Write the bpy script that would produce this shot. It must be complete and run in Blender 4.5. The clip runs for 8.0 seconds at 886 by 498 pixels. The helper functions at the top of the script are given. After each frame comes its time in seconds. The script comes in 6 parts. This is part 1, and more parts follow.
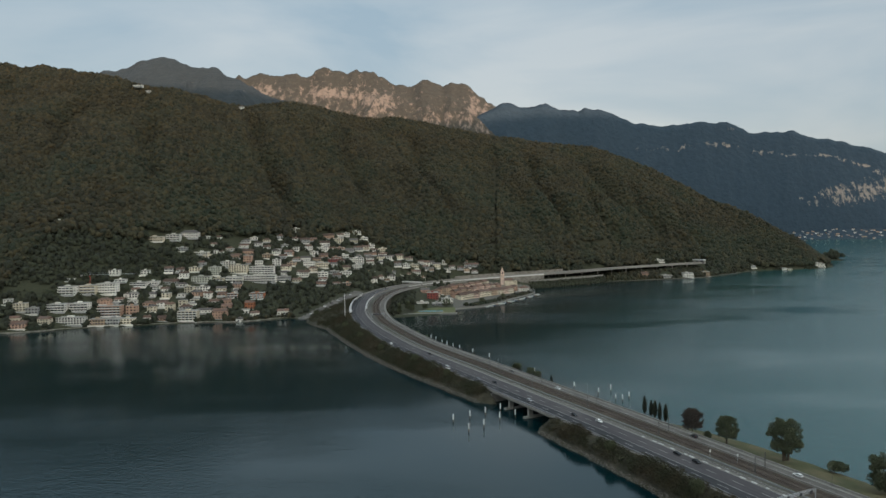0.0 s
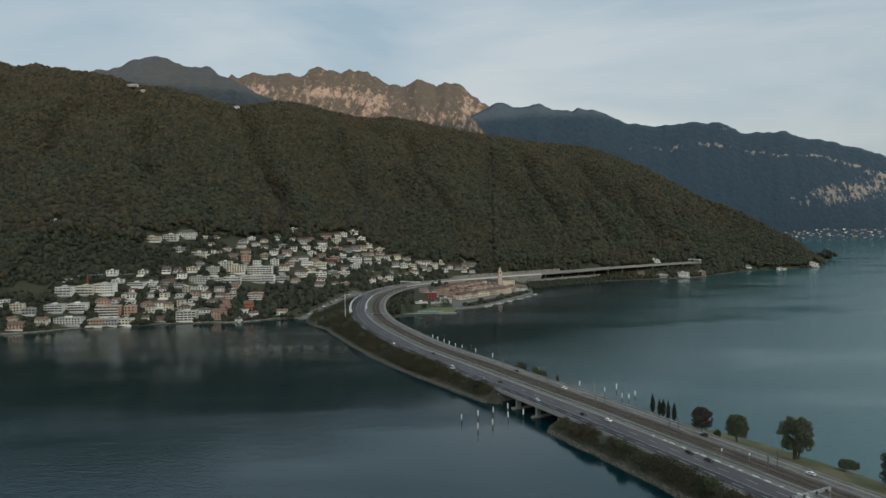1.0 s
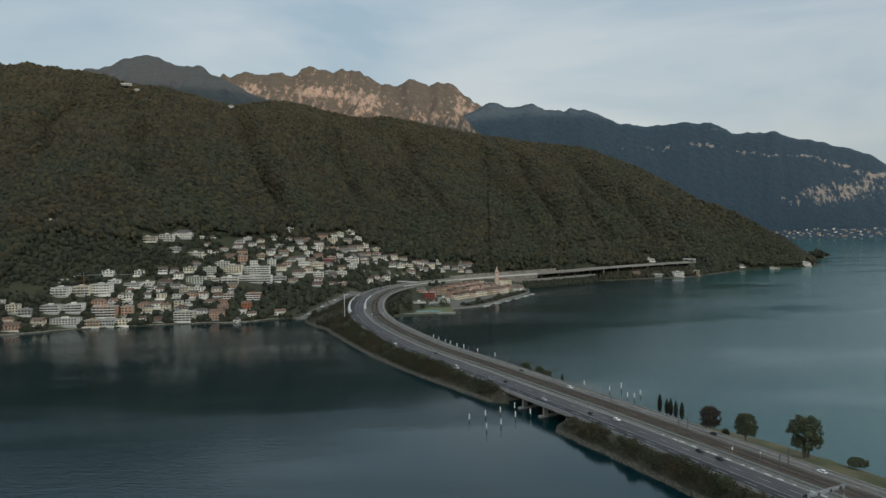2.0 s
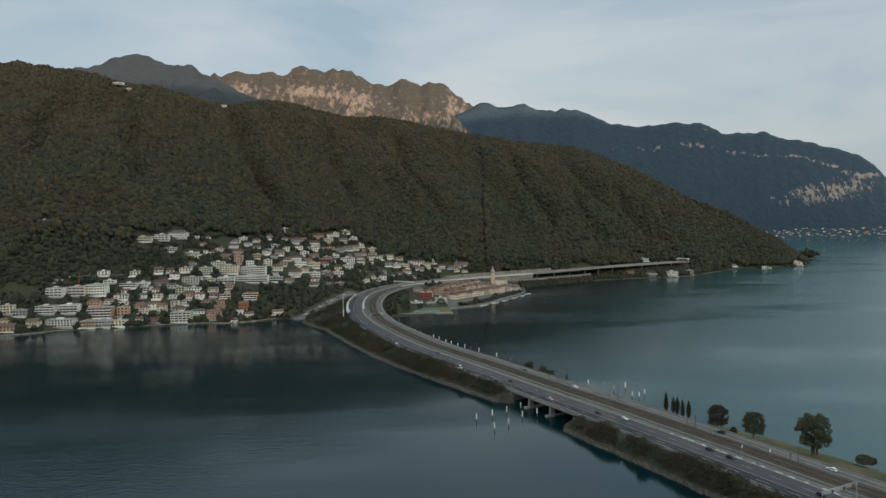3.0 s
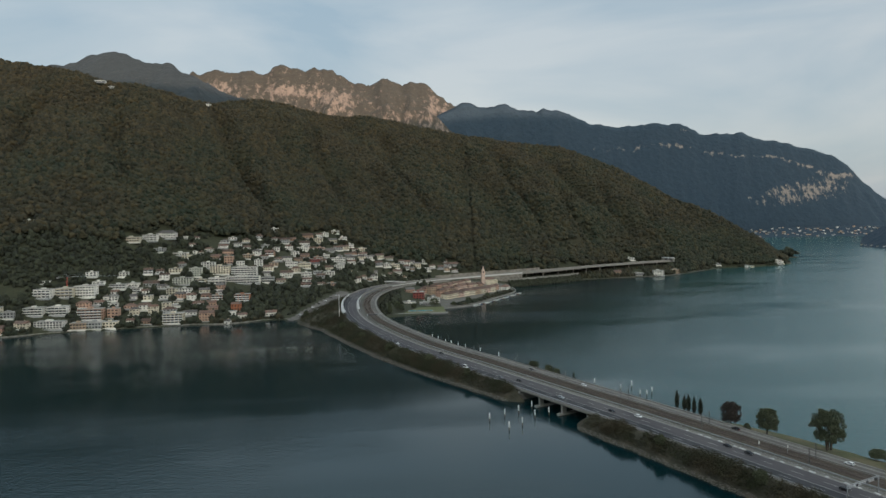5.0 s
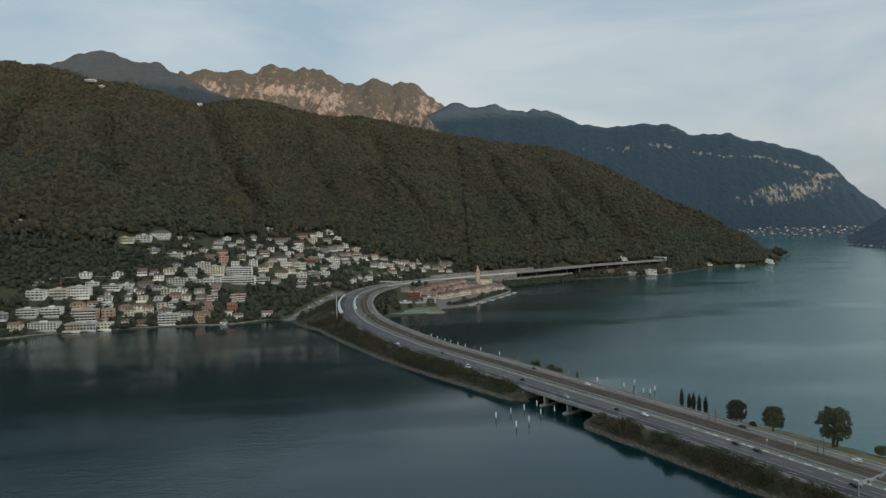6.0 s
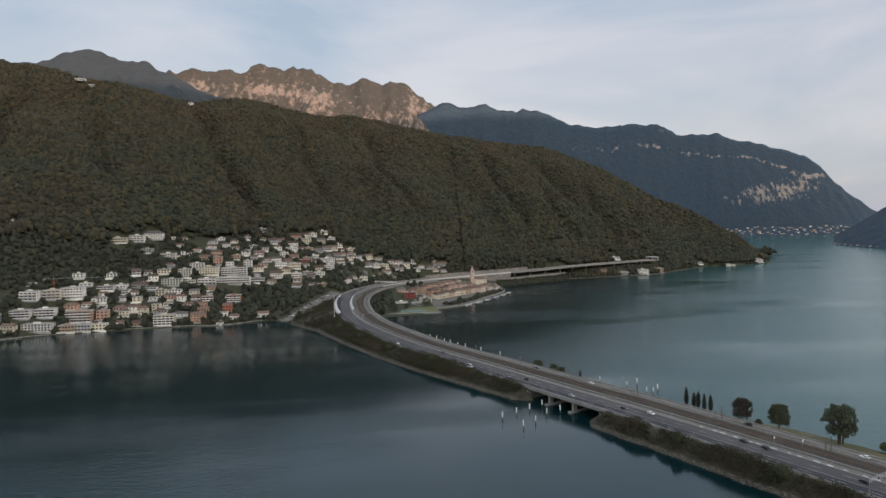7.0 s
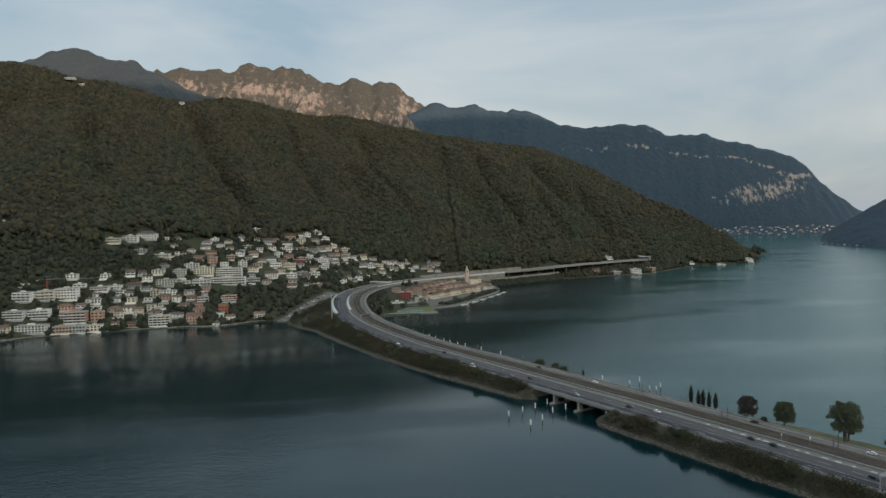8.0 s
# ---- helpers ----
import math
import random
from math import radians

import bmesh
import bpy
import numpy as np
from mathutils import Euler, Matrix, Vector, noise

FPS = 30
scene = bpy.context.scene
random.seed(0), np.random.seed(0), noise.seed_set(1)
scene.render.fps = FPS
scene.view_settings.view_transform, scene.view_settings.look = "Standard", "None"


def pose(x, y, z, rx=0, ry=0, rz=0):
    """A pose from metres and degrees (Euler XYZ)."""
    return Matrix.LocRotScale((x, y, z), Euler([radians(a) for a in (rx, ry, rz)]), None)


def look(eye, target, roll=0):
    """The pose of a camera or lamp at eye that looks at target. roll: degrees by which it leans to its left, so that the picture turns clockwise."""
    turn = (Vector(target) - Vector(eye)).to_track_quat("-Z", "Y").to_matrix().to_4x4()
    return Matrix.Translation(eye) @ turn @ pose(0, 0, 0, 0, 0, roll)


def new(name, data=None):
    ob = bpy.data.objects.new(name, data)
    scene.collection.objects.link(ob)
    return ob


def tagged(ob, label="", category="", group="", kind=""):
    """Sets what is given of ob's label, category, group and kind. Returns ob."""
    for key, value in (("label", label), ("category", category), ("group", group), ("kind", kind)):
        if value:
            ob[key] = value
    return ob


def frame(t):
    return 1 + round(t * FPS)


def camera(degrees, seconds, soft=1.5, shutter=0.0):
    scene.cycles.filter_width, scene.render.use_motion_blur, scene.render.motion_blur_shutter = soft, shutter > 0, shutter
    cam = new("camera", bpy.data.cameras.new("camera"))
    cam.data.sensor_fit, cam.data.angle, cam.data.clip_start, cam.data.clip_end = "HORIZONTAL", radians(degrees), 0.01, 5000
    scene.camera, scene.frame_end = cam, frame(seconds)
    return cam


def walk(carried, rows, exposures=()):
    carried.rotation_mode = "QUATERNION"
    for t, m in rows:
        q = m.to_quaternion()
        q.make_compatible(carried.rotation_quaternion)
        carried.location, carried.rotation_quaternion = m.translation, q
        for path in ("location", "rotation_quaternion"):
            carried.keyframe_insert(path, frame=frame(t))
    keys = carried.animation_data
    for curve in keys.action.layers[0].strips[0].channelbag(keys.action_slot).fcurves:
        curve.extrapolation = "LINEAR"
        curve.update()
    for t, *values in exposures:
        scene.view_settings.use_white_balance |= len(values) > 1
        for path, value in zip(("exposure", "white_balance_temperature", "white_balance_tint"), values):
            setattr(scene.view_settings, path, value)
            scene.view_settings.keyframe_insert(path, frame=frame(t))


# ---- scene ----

# camera: seconds, place, tilt, turn, lean
cam = camera(67.52, 8.0, soft=1.5)
WAY = [
    (0.0, 0.00, 0.00, 120.00, 88.006, 0.000, -0.901),
    (0.5, -4.85, 0.09, 120.09, 87.992, -0.320, -0.907),
    (1.0, -9.76, 0.21, 120.19, 87.979, -0.663, -0.915),
    (1.5, -14.71, 0.36, 120.28, 87.966, -1.029, -0.925),
    (2.0, -19.68, 0.52, 120.36, 87.954, -1.415, -0.936),
    (2.5, -24.72, 0.71, 120.45, 87.942, -1.820, -0.950),
    (3.0, -29.79, 0.91, 120.52, 87.930, -2.242, -0.965),
    (3.5, -34.89, 1.13, 120.60, 87.919, -2.678, -0.982),
    (4.0, -40.05, 1.39, 120.67, 87.908, -3.129, -1.000),
    (4.5, -45.25, 1.65, 120.72, 87.898, -3.591, -1.021),
    (5.0, -50.48, 1.95, 120.77, 87.888, -4.063, -1.043),
    (5.5, -55.77, 2.27, 120.83, 87.878, -4.544, -1.067),
    (6.0, -61.09, 2.60, 120.88, 87.869, -5.031, -1.093),
    (6.5, -66.45, 2.96, 120.92, 87.860, -5.523, -1.121),
    (7.0, -71.87, 3.35, 120.96, 87.851, -6.018, -1.150),
    (7.5, -77.32, 3.75, 121.00, 87.843, -6.515, -1.181),
    (8.0, -82.81, 4.17, 121.03, 87.835, -7.011, -1.214),
]
# seconds, stops, white balance and tint: the clip's colour drifts now and then
EXPOSURES = [(0.0, 1.6, 6500, 10), (2.9, 1.6, 6500, 10), (3.5, 1.66, 6500, 16), (4.0, 1.68, 6450, 19), (4.5, 1.7, 6450, 14), (5.2, 1.62, 6500, 10), (6.0, 1.62, 6500, 10), (6.5, 1.84, 7250, 10), (7.0, 1.78, 6650, 20), (7.5, 1.74, 6500, 22), (7.8, 1.64, 6500, 13), (8.0, 1.6, 6500, 10)]
walk(cam, [(t, pose(x, y, z, tilt, 0, turn) @ pose(0, 0, 0, 0, 0, lean)) for t, x, y, z, tilt, turn, lean in WAY], EXPOSURES)

# ---- light: the sun is low behind a range at the camera's back and reaches only the far summits ----
SUN_HIGH, SUN_TURN, WEST_GLOW = 4.5, 18.0, 4.7
world = bpy.data.worlds.new("evening_sky")
scene.world = world
world.use_nodes = True
wn, wl = world.node_tree.nodes, world.node_tree.links
wn.clear()
w_out, w_back = wn.new("ShaderNodeOutputWorld"), wn.new("ShaderNodeBackground")
w_sky = wn.new("ShaderNodeTexSky")
w_sky.sky_type, w_sky.sun_disc = "NISHITA", False
w_sky.sun_elevation, w_sky.sun_rotation = radians(SUN_HIGH), radians(180 - SUN_TURN)
w_sky.air_density, w_sky.dust_density, w_sky.ozone_density = 1.0, 1.5, 1.2
# thin high cloud: blue-grey gaps, whiter drifts, and brighter towards the hidden sun in the west
w_co, w_map = wn.new("ShaderNodeTexCoord"), wn.new("ShaderNodeMapping")
w_map.inputs["Scale"].default_value = (1.0, 1.0, 3.6)
w_map.inputs["Rotation"].default_value = (0, radians(9), radians(25))
w_noise = wn.new("ShaderNodeTexNoise")
w_noise.inputs["Scale"].default_value, w_noise.inputs["Detail"].default_value, w_noise.inputs["Roughness"].default_value = 1.9, 6, 0.5
w_noise.inputs["Distortion"].default_value = 0.5
w_ramp = wn.new("ShaderNodeValToRGB")
w_ramp.color_ramp.elements[0].position, w_ramp.color_ramp.elements[1].position = 0.39, 0.62
w_ramp.color_ramp.elements[0].color, w_ramp.color_ramp.elements[1].color = (0.118, 0.146, 0.172, 1), (0.186, 0.194, 0.202, 1)
w_warm = wn.new("ShaderNodeMixRGB")
w_warm.blend_type, w_warm.inputs[2].default_value = "MULTIPLY", (1.28, 1.0, 0.76, 1)
w_side = wn.new("ShaderNodeMapRange")
w_dot, w_gain, w_lit = wn.new("ShaderNodeVectorMath"), wn.new("ShaderNodeMapRange"), wn.new("ShaderNodeVectorMath")
w_dot.operation, w_lit.operation = "DOT_PRODUCT", "SCALE"
w_dot.inputs[1].default_value = (math.sin(radians(SUN_TURN)), -math.cos(radians(SUN_TURN)), 0.1)
w_gain.inputs["From Min"].default_value, w_gain.inputs["From Max"].default_value = -0.1, 1.0
w_gain.inputs["To Min"].default_value, w_gain.inputs["To Max"].default_value = 1.0, WEST_GLOW
w_scale = wn.new("ShaderNodeVectorMath")
w_scale.operation = "SCALE"
w_scale.inputs["Scale"].default_value = 0.10
w_mix = wn.new("ShaderNodeMixRGB")
w_mix.inputs[0].default_value = 0.85
wl.new(w_co.outputs["Generated"], w_map.inputs["Vector"])
wl.new(w_map.outputs[0], w_noise.inputs["Vector"])
wl.new(w_noise.outputs["Fac"], w_ramp.inputs[0])
wl.new(w_co.outputs["Generated"], w_dot.inputs[0])
wl.new(w_dot.outputs["Value"], w_gain.inputs["Value"])
wl.new(w_dot.outputs["Value"], w_side.inputs["Value"])
wl.new(w_side.outputs[0], w_warm.inputs[0])
wl.new(w_ramp.outputs[0], w_warm.inputs[1])
# the air grows bluer with height
w_sep, w_up, w_blue = wn.new("ShaderNodeSeparateXYZ"), wn.new("ShaderNodeMapRange"), wn.new("ShaderNodeMixRGB")
w_up.inputs["From Min"].default_value, w_up.inputs["From Max"].default_value = 0.10, 0.55
w_blue.blend_type, w_blue.inputs[2].default_value = "MULTIPLY", (0.84, 0.97, 1.03, 1)
wl.new(w_co.outputs["Generated"], w_sep.inputs[0])
wl.new(w_sep.outputs["Z"], w_up.inputs["Value"])
wl.new(w_up.outputs[0], w_blue.inputs[0])
wl.new(w_warm.outputs[0], w_blue.inputs[1])
wl.new(w_blue.outputs[0], w_lit.inputs[0])
wl.new(w_gain.outputs[0], w_lit.inputs["Scale"])
wl.new(w_sky.outputs[0], w_scale.inputs[0])
wl.new(w_scale.outputs[0], w_mix.inputs[1])
wl.new(w_lit.outputs[0], w_mix.inputs[2])
wl.new(w_mix.outputs[0], w_back.inputs[0])
wl.new(w_back.outputs[0], w_out.inputs[0])

sun = new("sun", bpy.data.lights.new("sun", "SUN"))
sun.data.energy, sun.data.angle, sun.data.color = 1.35, radians(0.5), (1.0, 0.70, 0.50)
sun_from = Vector((math.sin(radians(SUN_TURN)), -math.cos(radians(SUN_TURN)), math.tan(radians(SUN_HIGH))))
sun.matrix_world = look(sun_from, (0, 0, 0))

# ---- materials ----


def material(name, one, two=None, rough=0.85, size=1.0, spread=0.5, island=0.0, each=0.0, bump=0.0, bump_size=None, metal=0.0, third=None, big=60.0, stretch=(1, 1, 1), ior=1.45, hue=None):
    """Paint of two tones mixed by fine and coarse noise, with wear (third) at a coarser size, piece-by-piece change and fine relief. hue: pieces take this colour, more of them higher up."""
    m = bpy.data.materials.new(name)
    m.use_nodes = True
    n, k = m.node_tree.nodes, m.node_tree.links
    p = n["Principled BSDF"]
    p.inputs["Roughness"].default_value, p.inputs["Metallic"].default_value, p.inputs["IOR"].default_value = rough, metal, ior
    two = two or tuple(c * 0.75 for c in one)
    geo = n.new("ShaderNodeNewGeometry")
    place = n.new("ShaderNodeMapping")
    place.inputs["Scale"].default_value = stretch
    k.new(geo.outputs["Position"], place.inputs["Vector"])

    def noise_at(metres, detail=4):
        t = n.new("ShaderNodeTexNoise")
        t.inputs["Scale"].default_value, t.inputs["Detail"].default_value = 1.0 / metres, detail
        k.new(place.outputs[0], t.inputs["Vector"])
        return t.outputs["Fac"]

    def ramp(socket, low, high):
        r = n.new("ShaderNodeMapRange")
        r.inputs["From Min"].default_value, r.inputs["From Max"].default_value = low, high
        k.new(socket, r.inputs["Value"])
        return r.outputs[0]

    def mix(fac, a, b, blend="MIX"):
        x = n.new("ShaderNodeMixRGB")
        x.blend_type = blend
        for socket, v in zip(x.inputs, (fac, a, b)):
            if hasattr(v, "is_linked"):
                k.new(v, socket)
            elif isinstance(v, tuple):
                socket.default_value = (*v, 1)
            else:
                socket.default_value = v
        return x.outputs[0]

    colour = mix(ramp(noise_at(size), 0.5 - spread / 2, 0.5 + spread / 2), one, two)
    if third:
        colour = mix(ramp(noise_at(big, 3), 0.42, 0.62), colour, third)
    if hue:
        up, sum_up = n.new("ShaderNodeSeparateXYZ"), n.new("ShaderNodeMath")
        sum_up.operation, sum_up.inputs[1].default_value = "MULTIPLY_ADD", 1 / 700
        k.new(geo.outputs["Position"], up.inputs[0])
        k.new(up.outputs["Z"], sum_up.inputs[0])
        k.new(geo.outputs["Random Per Island"], sum_up.inputs[2])
        colour = mix(ramp(sum_up.outputs[0], 0.45, 1.75), colour, hue)
    for amount, socket in ((island, geo.outputs["Random Per Island"]), (each, None)):
        if amount:
            if socket is None:
                socket = n.new("ShaderNodeObjectInfo").outputs["Random"]
            r = n.new("ShaderNodeMapRange")
            r.inputs["To Min"].default_value, r.inputs["To Max"].default_value = 1 - amount, 1 + amount
            k.new(socket, r.inputs["Value"])
            grey = n.new("ShaderNodeCombineColor")
            for c in grey.inputs:
                k.new(r.outputs[0], c)
            colour = mix(1.0, colour, grey.outputs[0], "MULTIPLY")
    k.new(colour, p.inputs["Base Color"])
    if bump:
        b = n.new("ShaderNodeBump")
        b.inputs["Strength"].default_value, b.inputs["Distance"].default_value = min(bump, 1), (bump_size or size) * 0.5
        k.new(noise_at(bump_size or size, 5), b.inputs["Height"])
        k.new(b.outputs[0], p.inputs["Normal"])
    return m


WOODS = material("woods", (0.034, 0.030, 0.0145), (0.017, 0.019, 0.0095), 0.9, 1.2, 0.45, island=0.24, bump=0.9, bump_size=1.2, third=(0.020, 0.028, 0.014), big=120, hue=(0.058, 0.039, 0.015))
CONIFERS = material("garden_trees", (0.036, 0.038, 0.019), (0.014, 0.018, 0.010), 0.9, 1.4, 0.34, island=0.4, bump=1.0, bump_size=1.4)
SOIL = material("hill_turf", (0.046, 0.046, 0.022), (0.027, 0.030, 0.015), 0.95, 4, bump=0.6)
LAWN = material("lawn", (0.086, 0.086, 0.034), (0.058, 0.062, 0.025), 0.95, 1.5, third=(0.125, 0.102, 0.052), big=14, bump=0.5, bump_size=0.5)
POOL_LAWN = material("watered_lawn", (0.105, 0.120, 0.045), (0.080, 0.095, 0.036), 0.95, 1.5, third=(0.125, 0.120, 0.055), big=12)
BUSH = material("bush_leaf", (0.044, 0.046, 0.019), (0.021, 0.025, 0.011), 0.85, 0.8, island=0.4, third=(0.050, 0.039, 0.019), big=16)
LEAF = material("tree_leaf", (0.088, 0.098, 0.050), (0.052, 0.062, 0.032), 0.8, 0.9, island=0.35)
LEAF_RED = material("red_leaf", (0.070, 0.054, 0.042), (0.044, 0.036, 0.030), 0.8, 0.9, island=0.4)
LEAF_DARK = material("cypress_leaf", (0.034, 0.042, 0.026), (0.022, 0.028, 0.018), 0.85, 0.7, island=0.35)
BARK = material("bark", (0.12, 0.095, 0.07), (0.07, 0.055, 0.04), 0.95, 0.3, bump=0.6)
ROCK = material("bank_stone", (0.125, 0.110, 0.092), (0.062, 0.056, 0.047), 0.9, 0.6, island=0.35, each=0.3, bump=0.5, bump_size=0.3)
EARTH = material("bank_earth", (0.044, 0.040, 0.026), (0.026, 0.026, 0.015), 0.95, 1.8, third=(0.066, 0.055, 0.038), big=9, bump=0.6)
ASPHALT = material("asphalt", (0.078, 0.068, 0.072), (0.050, 0.045, 0.048), 0.85, 0.8, third=(0.098, 0.088, 0.088), big=18, stretch=(1, 0.25, 1), bump=0.2, bump_size=0.05)
ASPHALT_NEW = material("fresh_asphalt", (0.034, 0.033, 0.037), (0.026, 0.026, 0.029), 0.85, 0.9, third=(0.044, 0.042, 0.046), big=25, bump=0.2, bump_size=0.05)
LOCAL_ROAD = material("worn_asphalt", (0.122, 0.109, 0.097), (0.090, 0.080, 0.072), 0.9, 1.2, third=(0.142, 0.129, 0.116), big=14, bump=0.2, bump_size=0.05)
PAINT = material("road_paint", (0.42, 0.41, 0.39), (0.22, 0.215, 0.21), 0.7, 0.9)
CONCRETE = material("concrete", (0.28, 0.265, 0.24), (0.20, 0.19, 0.172), 0.9, 1.2, third=(0.22, 0.205, 0.185), big=7, bump=0.2, bump_size=0.2)
STRIP = material("dusty_strip", (0.125, 0.115, 0.095), (0.080, 0.078, 0.060), 0.95, 0.8, third=(0.070, 0.072, 0.042), big=10, stretch=(1, 0.4, 1), bump=0.4, bump_size=0.3)
DARK_WALL = material("weathered_concrete", (0.30, 0.27, 0.23), (0.21, 0.19, 0.165), 0.9, 1.2, third=(0.15, 0.14, 0.115), big=6, bump=0.2, bump_size=0.3)
PALE_WALL = material("pale_barrier", (0.62, 0.61, 0.58), (0.50, 0.49, 0.47), 0.7, 2.0, each=0.08)
BALLAST = material("ballast", (0.078, 0.056, 0.044), (0.050, 0.037, 0.030), 0.95, 0.35, third=(0.095, 0.074, 0.056), big=11, bump=0.8, bump_size=0.12)
SLEEPER = material("sleeper", (0.085, 0.068, 0.056), (0.06, 0.048, 0.04), 0.95, 0.4)
STEEL = material("galvanised_steel", (0.42, 0.43, 0.44), (0.33, 0.34, 0.35), 0.5, 0.5, metal=0.6)
MAST = material("weathered_steel", (0.17, 0.165, 0.155), (0.11, 0.108, 0.10), 0.65, 0.6, metal=0.3)
RUSTY = material("worn_rail", (0.22, 0.18, 0.15), (0.14, 0.11, 0.09), 0.45, 0.6, metal=0.8)
DARK = material("dark_metal_and_openings", (0.05, 0.05, 0.055), (0.035, 0.035, 0.04), 0.5, 0.4)
WHITE = material("white_paint", (0.78, 0.77, 0.74), (0.68, 0.67, 0.64), 0.6, 0.5)
RED = material("red_paint", (0.45, 0.07, 0.05), (0.36, 0.05, 0.04), 0.6, 0.5)
PALE_ROCK = (0.34, 0.27, 0.21)


def far_slope(name, woods, woods_dark, rock, level, soft, reach=1.0):
    """Wooded mountainside; bare rock shows where the face is steep."""
    m = bpy.data.materials.new(name)
    m.use_nodes = True
    n, k = m.node_tree.nodes, m.node_tree.links
    p = n["Principled BSDF"]
    p.inputs["Roughness"].default_value = 0.95
    geo, wood, cliff = n.new("ShaderNodeNewGeometry"), n.new("ShaderNodeMixRGB"), n.new("ShaderNodeMixRGB")
    fine, coarse = n.new("ShaderNodeTexNoise"), n.new("ShaderNodeTexNoise")
    fine.inputs["Scale"].default_value, fine.inputs["Detail"].default_value = 0.035, 7
    coarse.inputs["Scale"].default_value, coarse.inputs["Detail"].default_value, coarse.inputs["Roughness"].default_value = 0.034, 10, 0.72
    streak = n.new("ShaderNodeMapping")
    streak.inputs["Scale"].default_value = (1.0, 0.6, 0.6)
    k.new(geo.outputs["Position"], streak.inputs["Vector"])
    wood.inputs[1].default_value, wood.inputs[2].default_value = (*woods, 1), (*woods_dark, 1)
    stone = n.new("ShaderNodeMixRGB")
    stone.inputs[1].default_value, stone.inputs[2].default_value = (*rock, 1), (*[c * 0.6 for c in rock], 1)
    att = n.new("ShaderNodeAttribute")
    att.attribute_name = "bare"
    add = n.new("ShaderNodeMath")
    add.operation = "MULTIPLY_ADD"
    add.inputs[1].default_value, add.inputs[2].default_value = 2.0 * reach, -1.0 * reach
    total = n.new("ShaderNodeMath")
    step = n.new("ShaderNodeMapRange")
    step.inputs["From Min"].default_value, step.inputs["From Max"].default_value = level, level + soft
    k.new(geo.outputs["Position"], fine.inputs["Vector"])
    k.new(streak.outputs[0], coarse.inputs["Vector"])
    k.new(fine.outputs["Fac"], wood.inputs[0])
    k.new(fine.outputs["Fac"], stone.inputs[0])
    k.new(coarse.outputs["Fac"], add.inputs[0])
    k.new(add.outputs[0], total.inputs[0])
    k.new(att.outputs["Fac"], total.inputs[1])
    k.new(total.outputs[0], step.inputs["Value"])
    k.new(step.outputs[0], cliff.inputs[0])
    k.new(wood.outputs[0], cliff.inputs[1])
    k.new(stone.outputs[0], cliff.inputs[2])
    k.new(cliff.outputs[0], p.inputs["Base Color"])
    b = n.new("ShaderNodeBump")
    b.inputs["Strength"].default_value, b.inputs["Distance"].default_value = 0.8, 14
    k.new(fine.outputs["Fac"], b.inputs["Height"])
    k.new(b.outputs[0], p.inputs["Normal"])
    return m


# blue distance haze is mixed into the woods colours of these two slopes
HAZY_WOODS = far_slope("hazy_mountain_woods", (0.028, 0.051, 0.075), (0.017, 0.034, 0.051), (0.30, 0.255, 0.22), 0.50, 0.18)
HAZY_LEFT_SUMMIT = far_slope("hazy_left_summit_woods", (0.032, 0.042, 0.047), (0.018, 0.026, 0.031), (0.24, 0.20, 0.17), 0.50, 0.16)
SUMMIT = far_slope("summit_slope", (0.062, 0.056, 0.043), (0.032, 0.031, 0.028), (0.24, 0.19, 0.157), 0.44, 0.26)

lake_m = bpy.data.materials.new("lake_water")
lake_m.use_nodes = True
ln, lk = lake_m.node_tree.nodes, lake_m.node_tree.links
lp = ln["Principled BSDF"]
lp.inputs["Base Color"].default_value, lp.inputs["IOR"].default_value = (0.0008, 0.0140, 0.0172, 1), 1.45
lp.inputs["Specular Tint"].default_value = (0.63, 0.95, 1.0, 1)
lgeo = ln.new("ShaderNodeNewGeometry")


def water_noise(scale, detail, stretch, turn):
    mapping, t = ln.new("ShaderNodeMapping"), ln.new("ShaderNodeTexNoise")
    mapping.inputs["Scale"].default_value, mapping.inputs["Rotation"].default_value = stretch, (0, 0, radians(turn))
    t.inputs["Scale"].default_value, t.inputs["Detail"].default_value = scale, detail
    lk.new(lgeo.outputs["Position"], mapping.inputs["Vector"])
    lk.new(mapping.outputs[0], t.inputs["Vector"])
    return t.outputs["Fac"]


# wind leaves calm lanes and ruffled ones: the ripples' height follows broad drawn-out patches
patch = ln.new("ShaderNodeMapRange")
patch.inputs["From Min"].default_value, patch.inputs["From Max"].default_value = 0.38, 0.62
patch.inputs["To Min"].default_value, patch.inputs["To Max"].default_value = 0.04, 1.0
# the open lake to the east is more ruffled than the sheltered bay
lopen, lsum = ln.new("ShaderNodeMapRange"), ln.new("ShaderNodeMath")
lopen.inputs["From Min"].default_value, lopen.inputs["From Max"].default_value = -330, 60
lopen.inputs["To Min"].default_value, lopen.inputs["To Max"].default_value = -0.02, 0.13
laway = ln.new("ShaderNodeVectorMath")
laway.operation, laway.inputs[1].default_value = "DOT_PRODUCT", (1.0, -0.5, 0.0)
lk.new(lgeo.outputs["Position"], laway.inputs[0])
lk.new(laway.outputs["Value"], lopen.inputs["Value"])
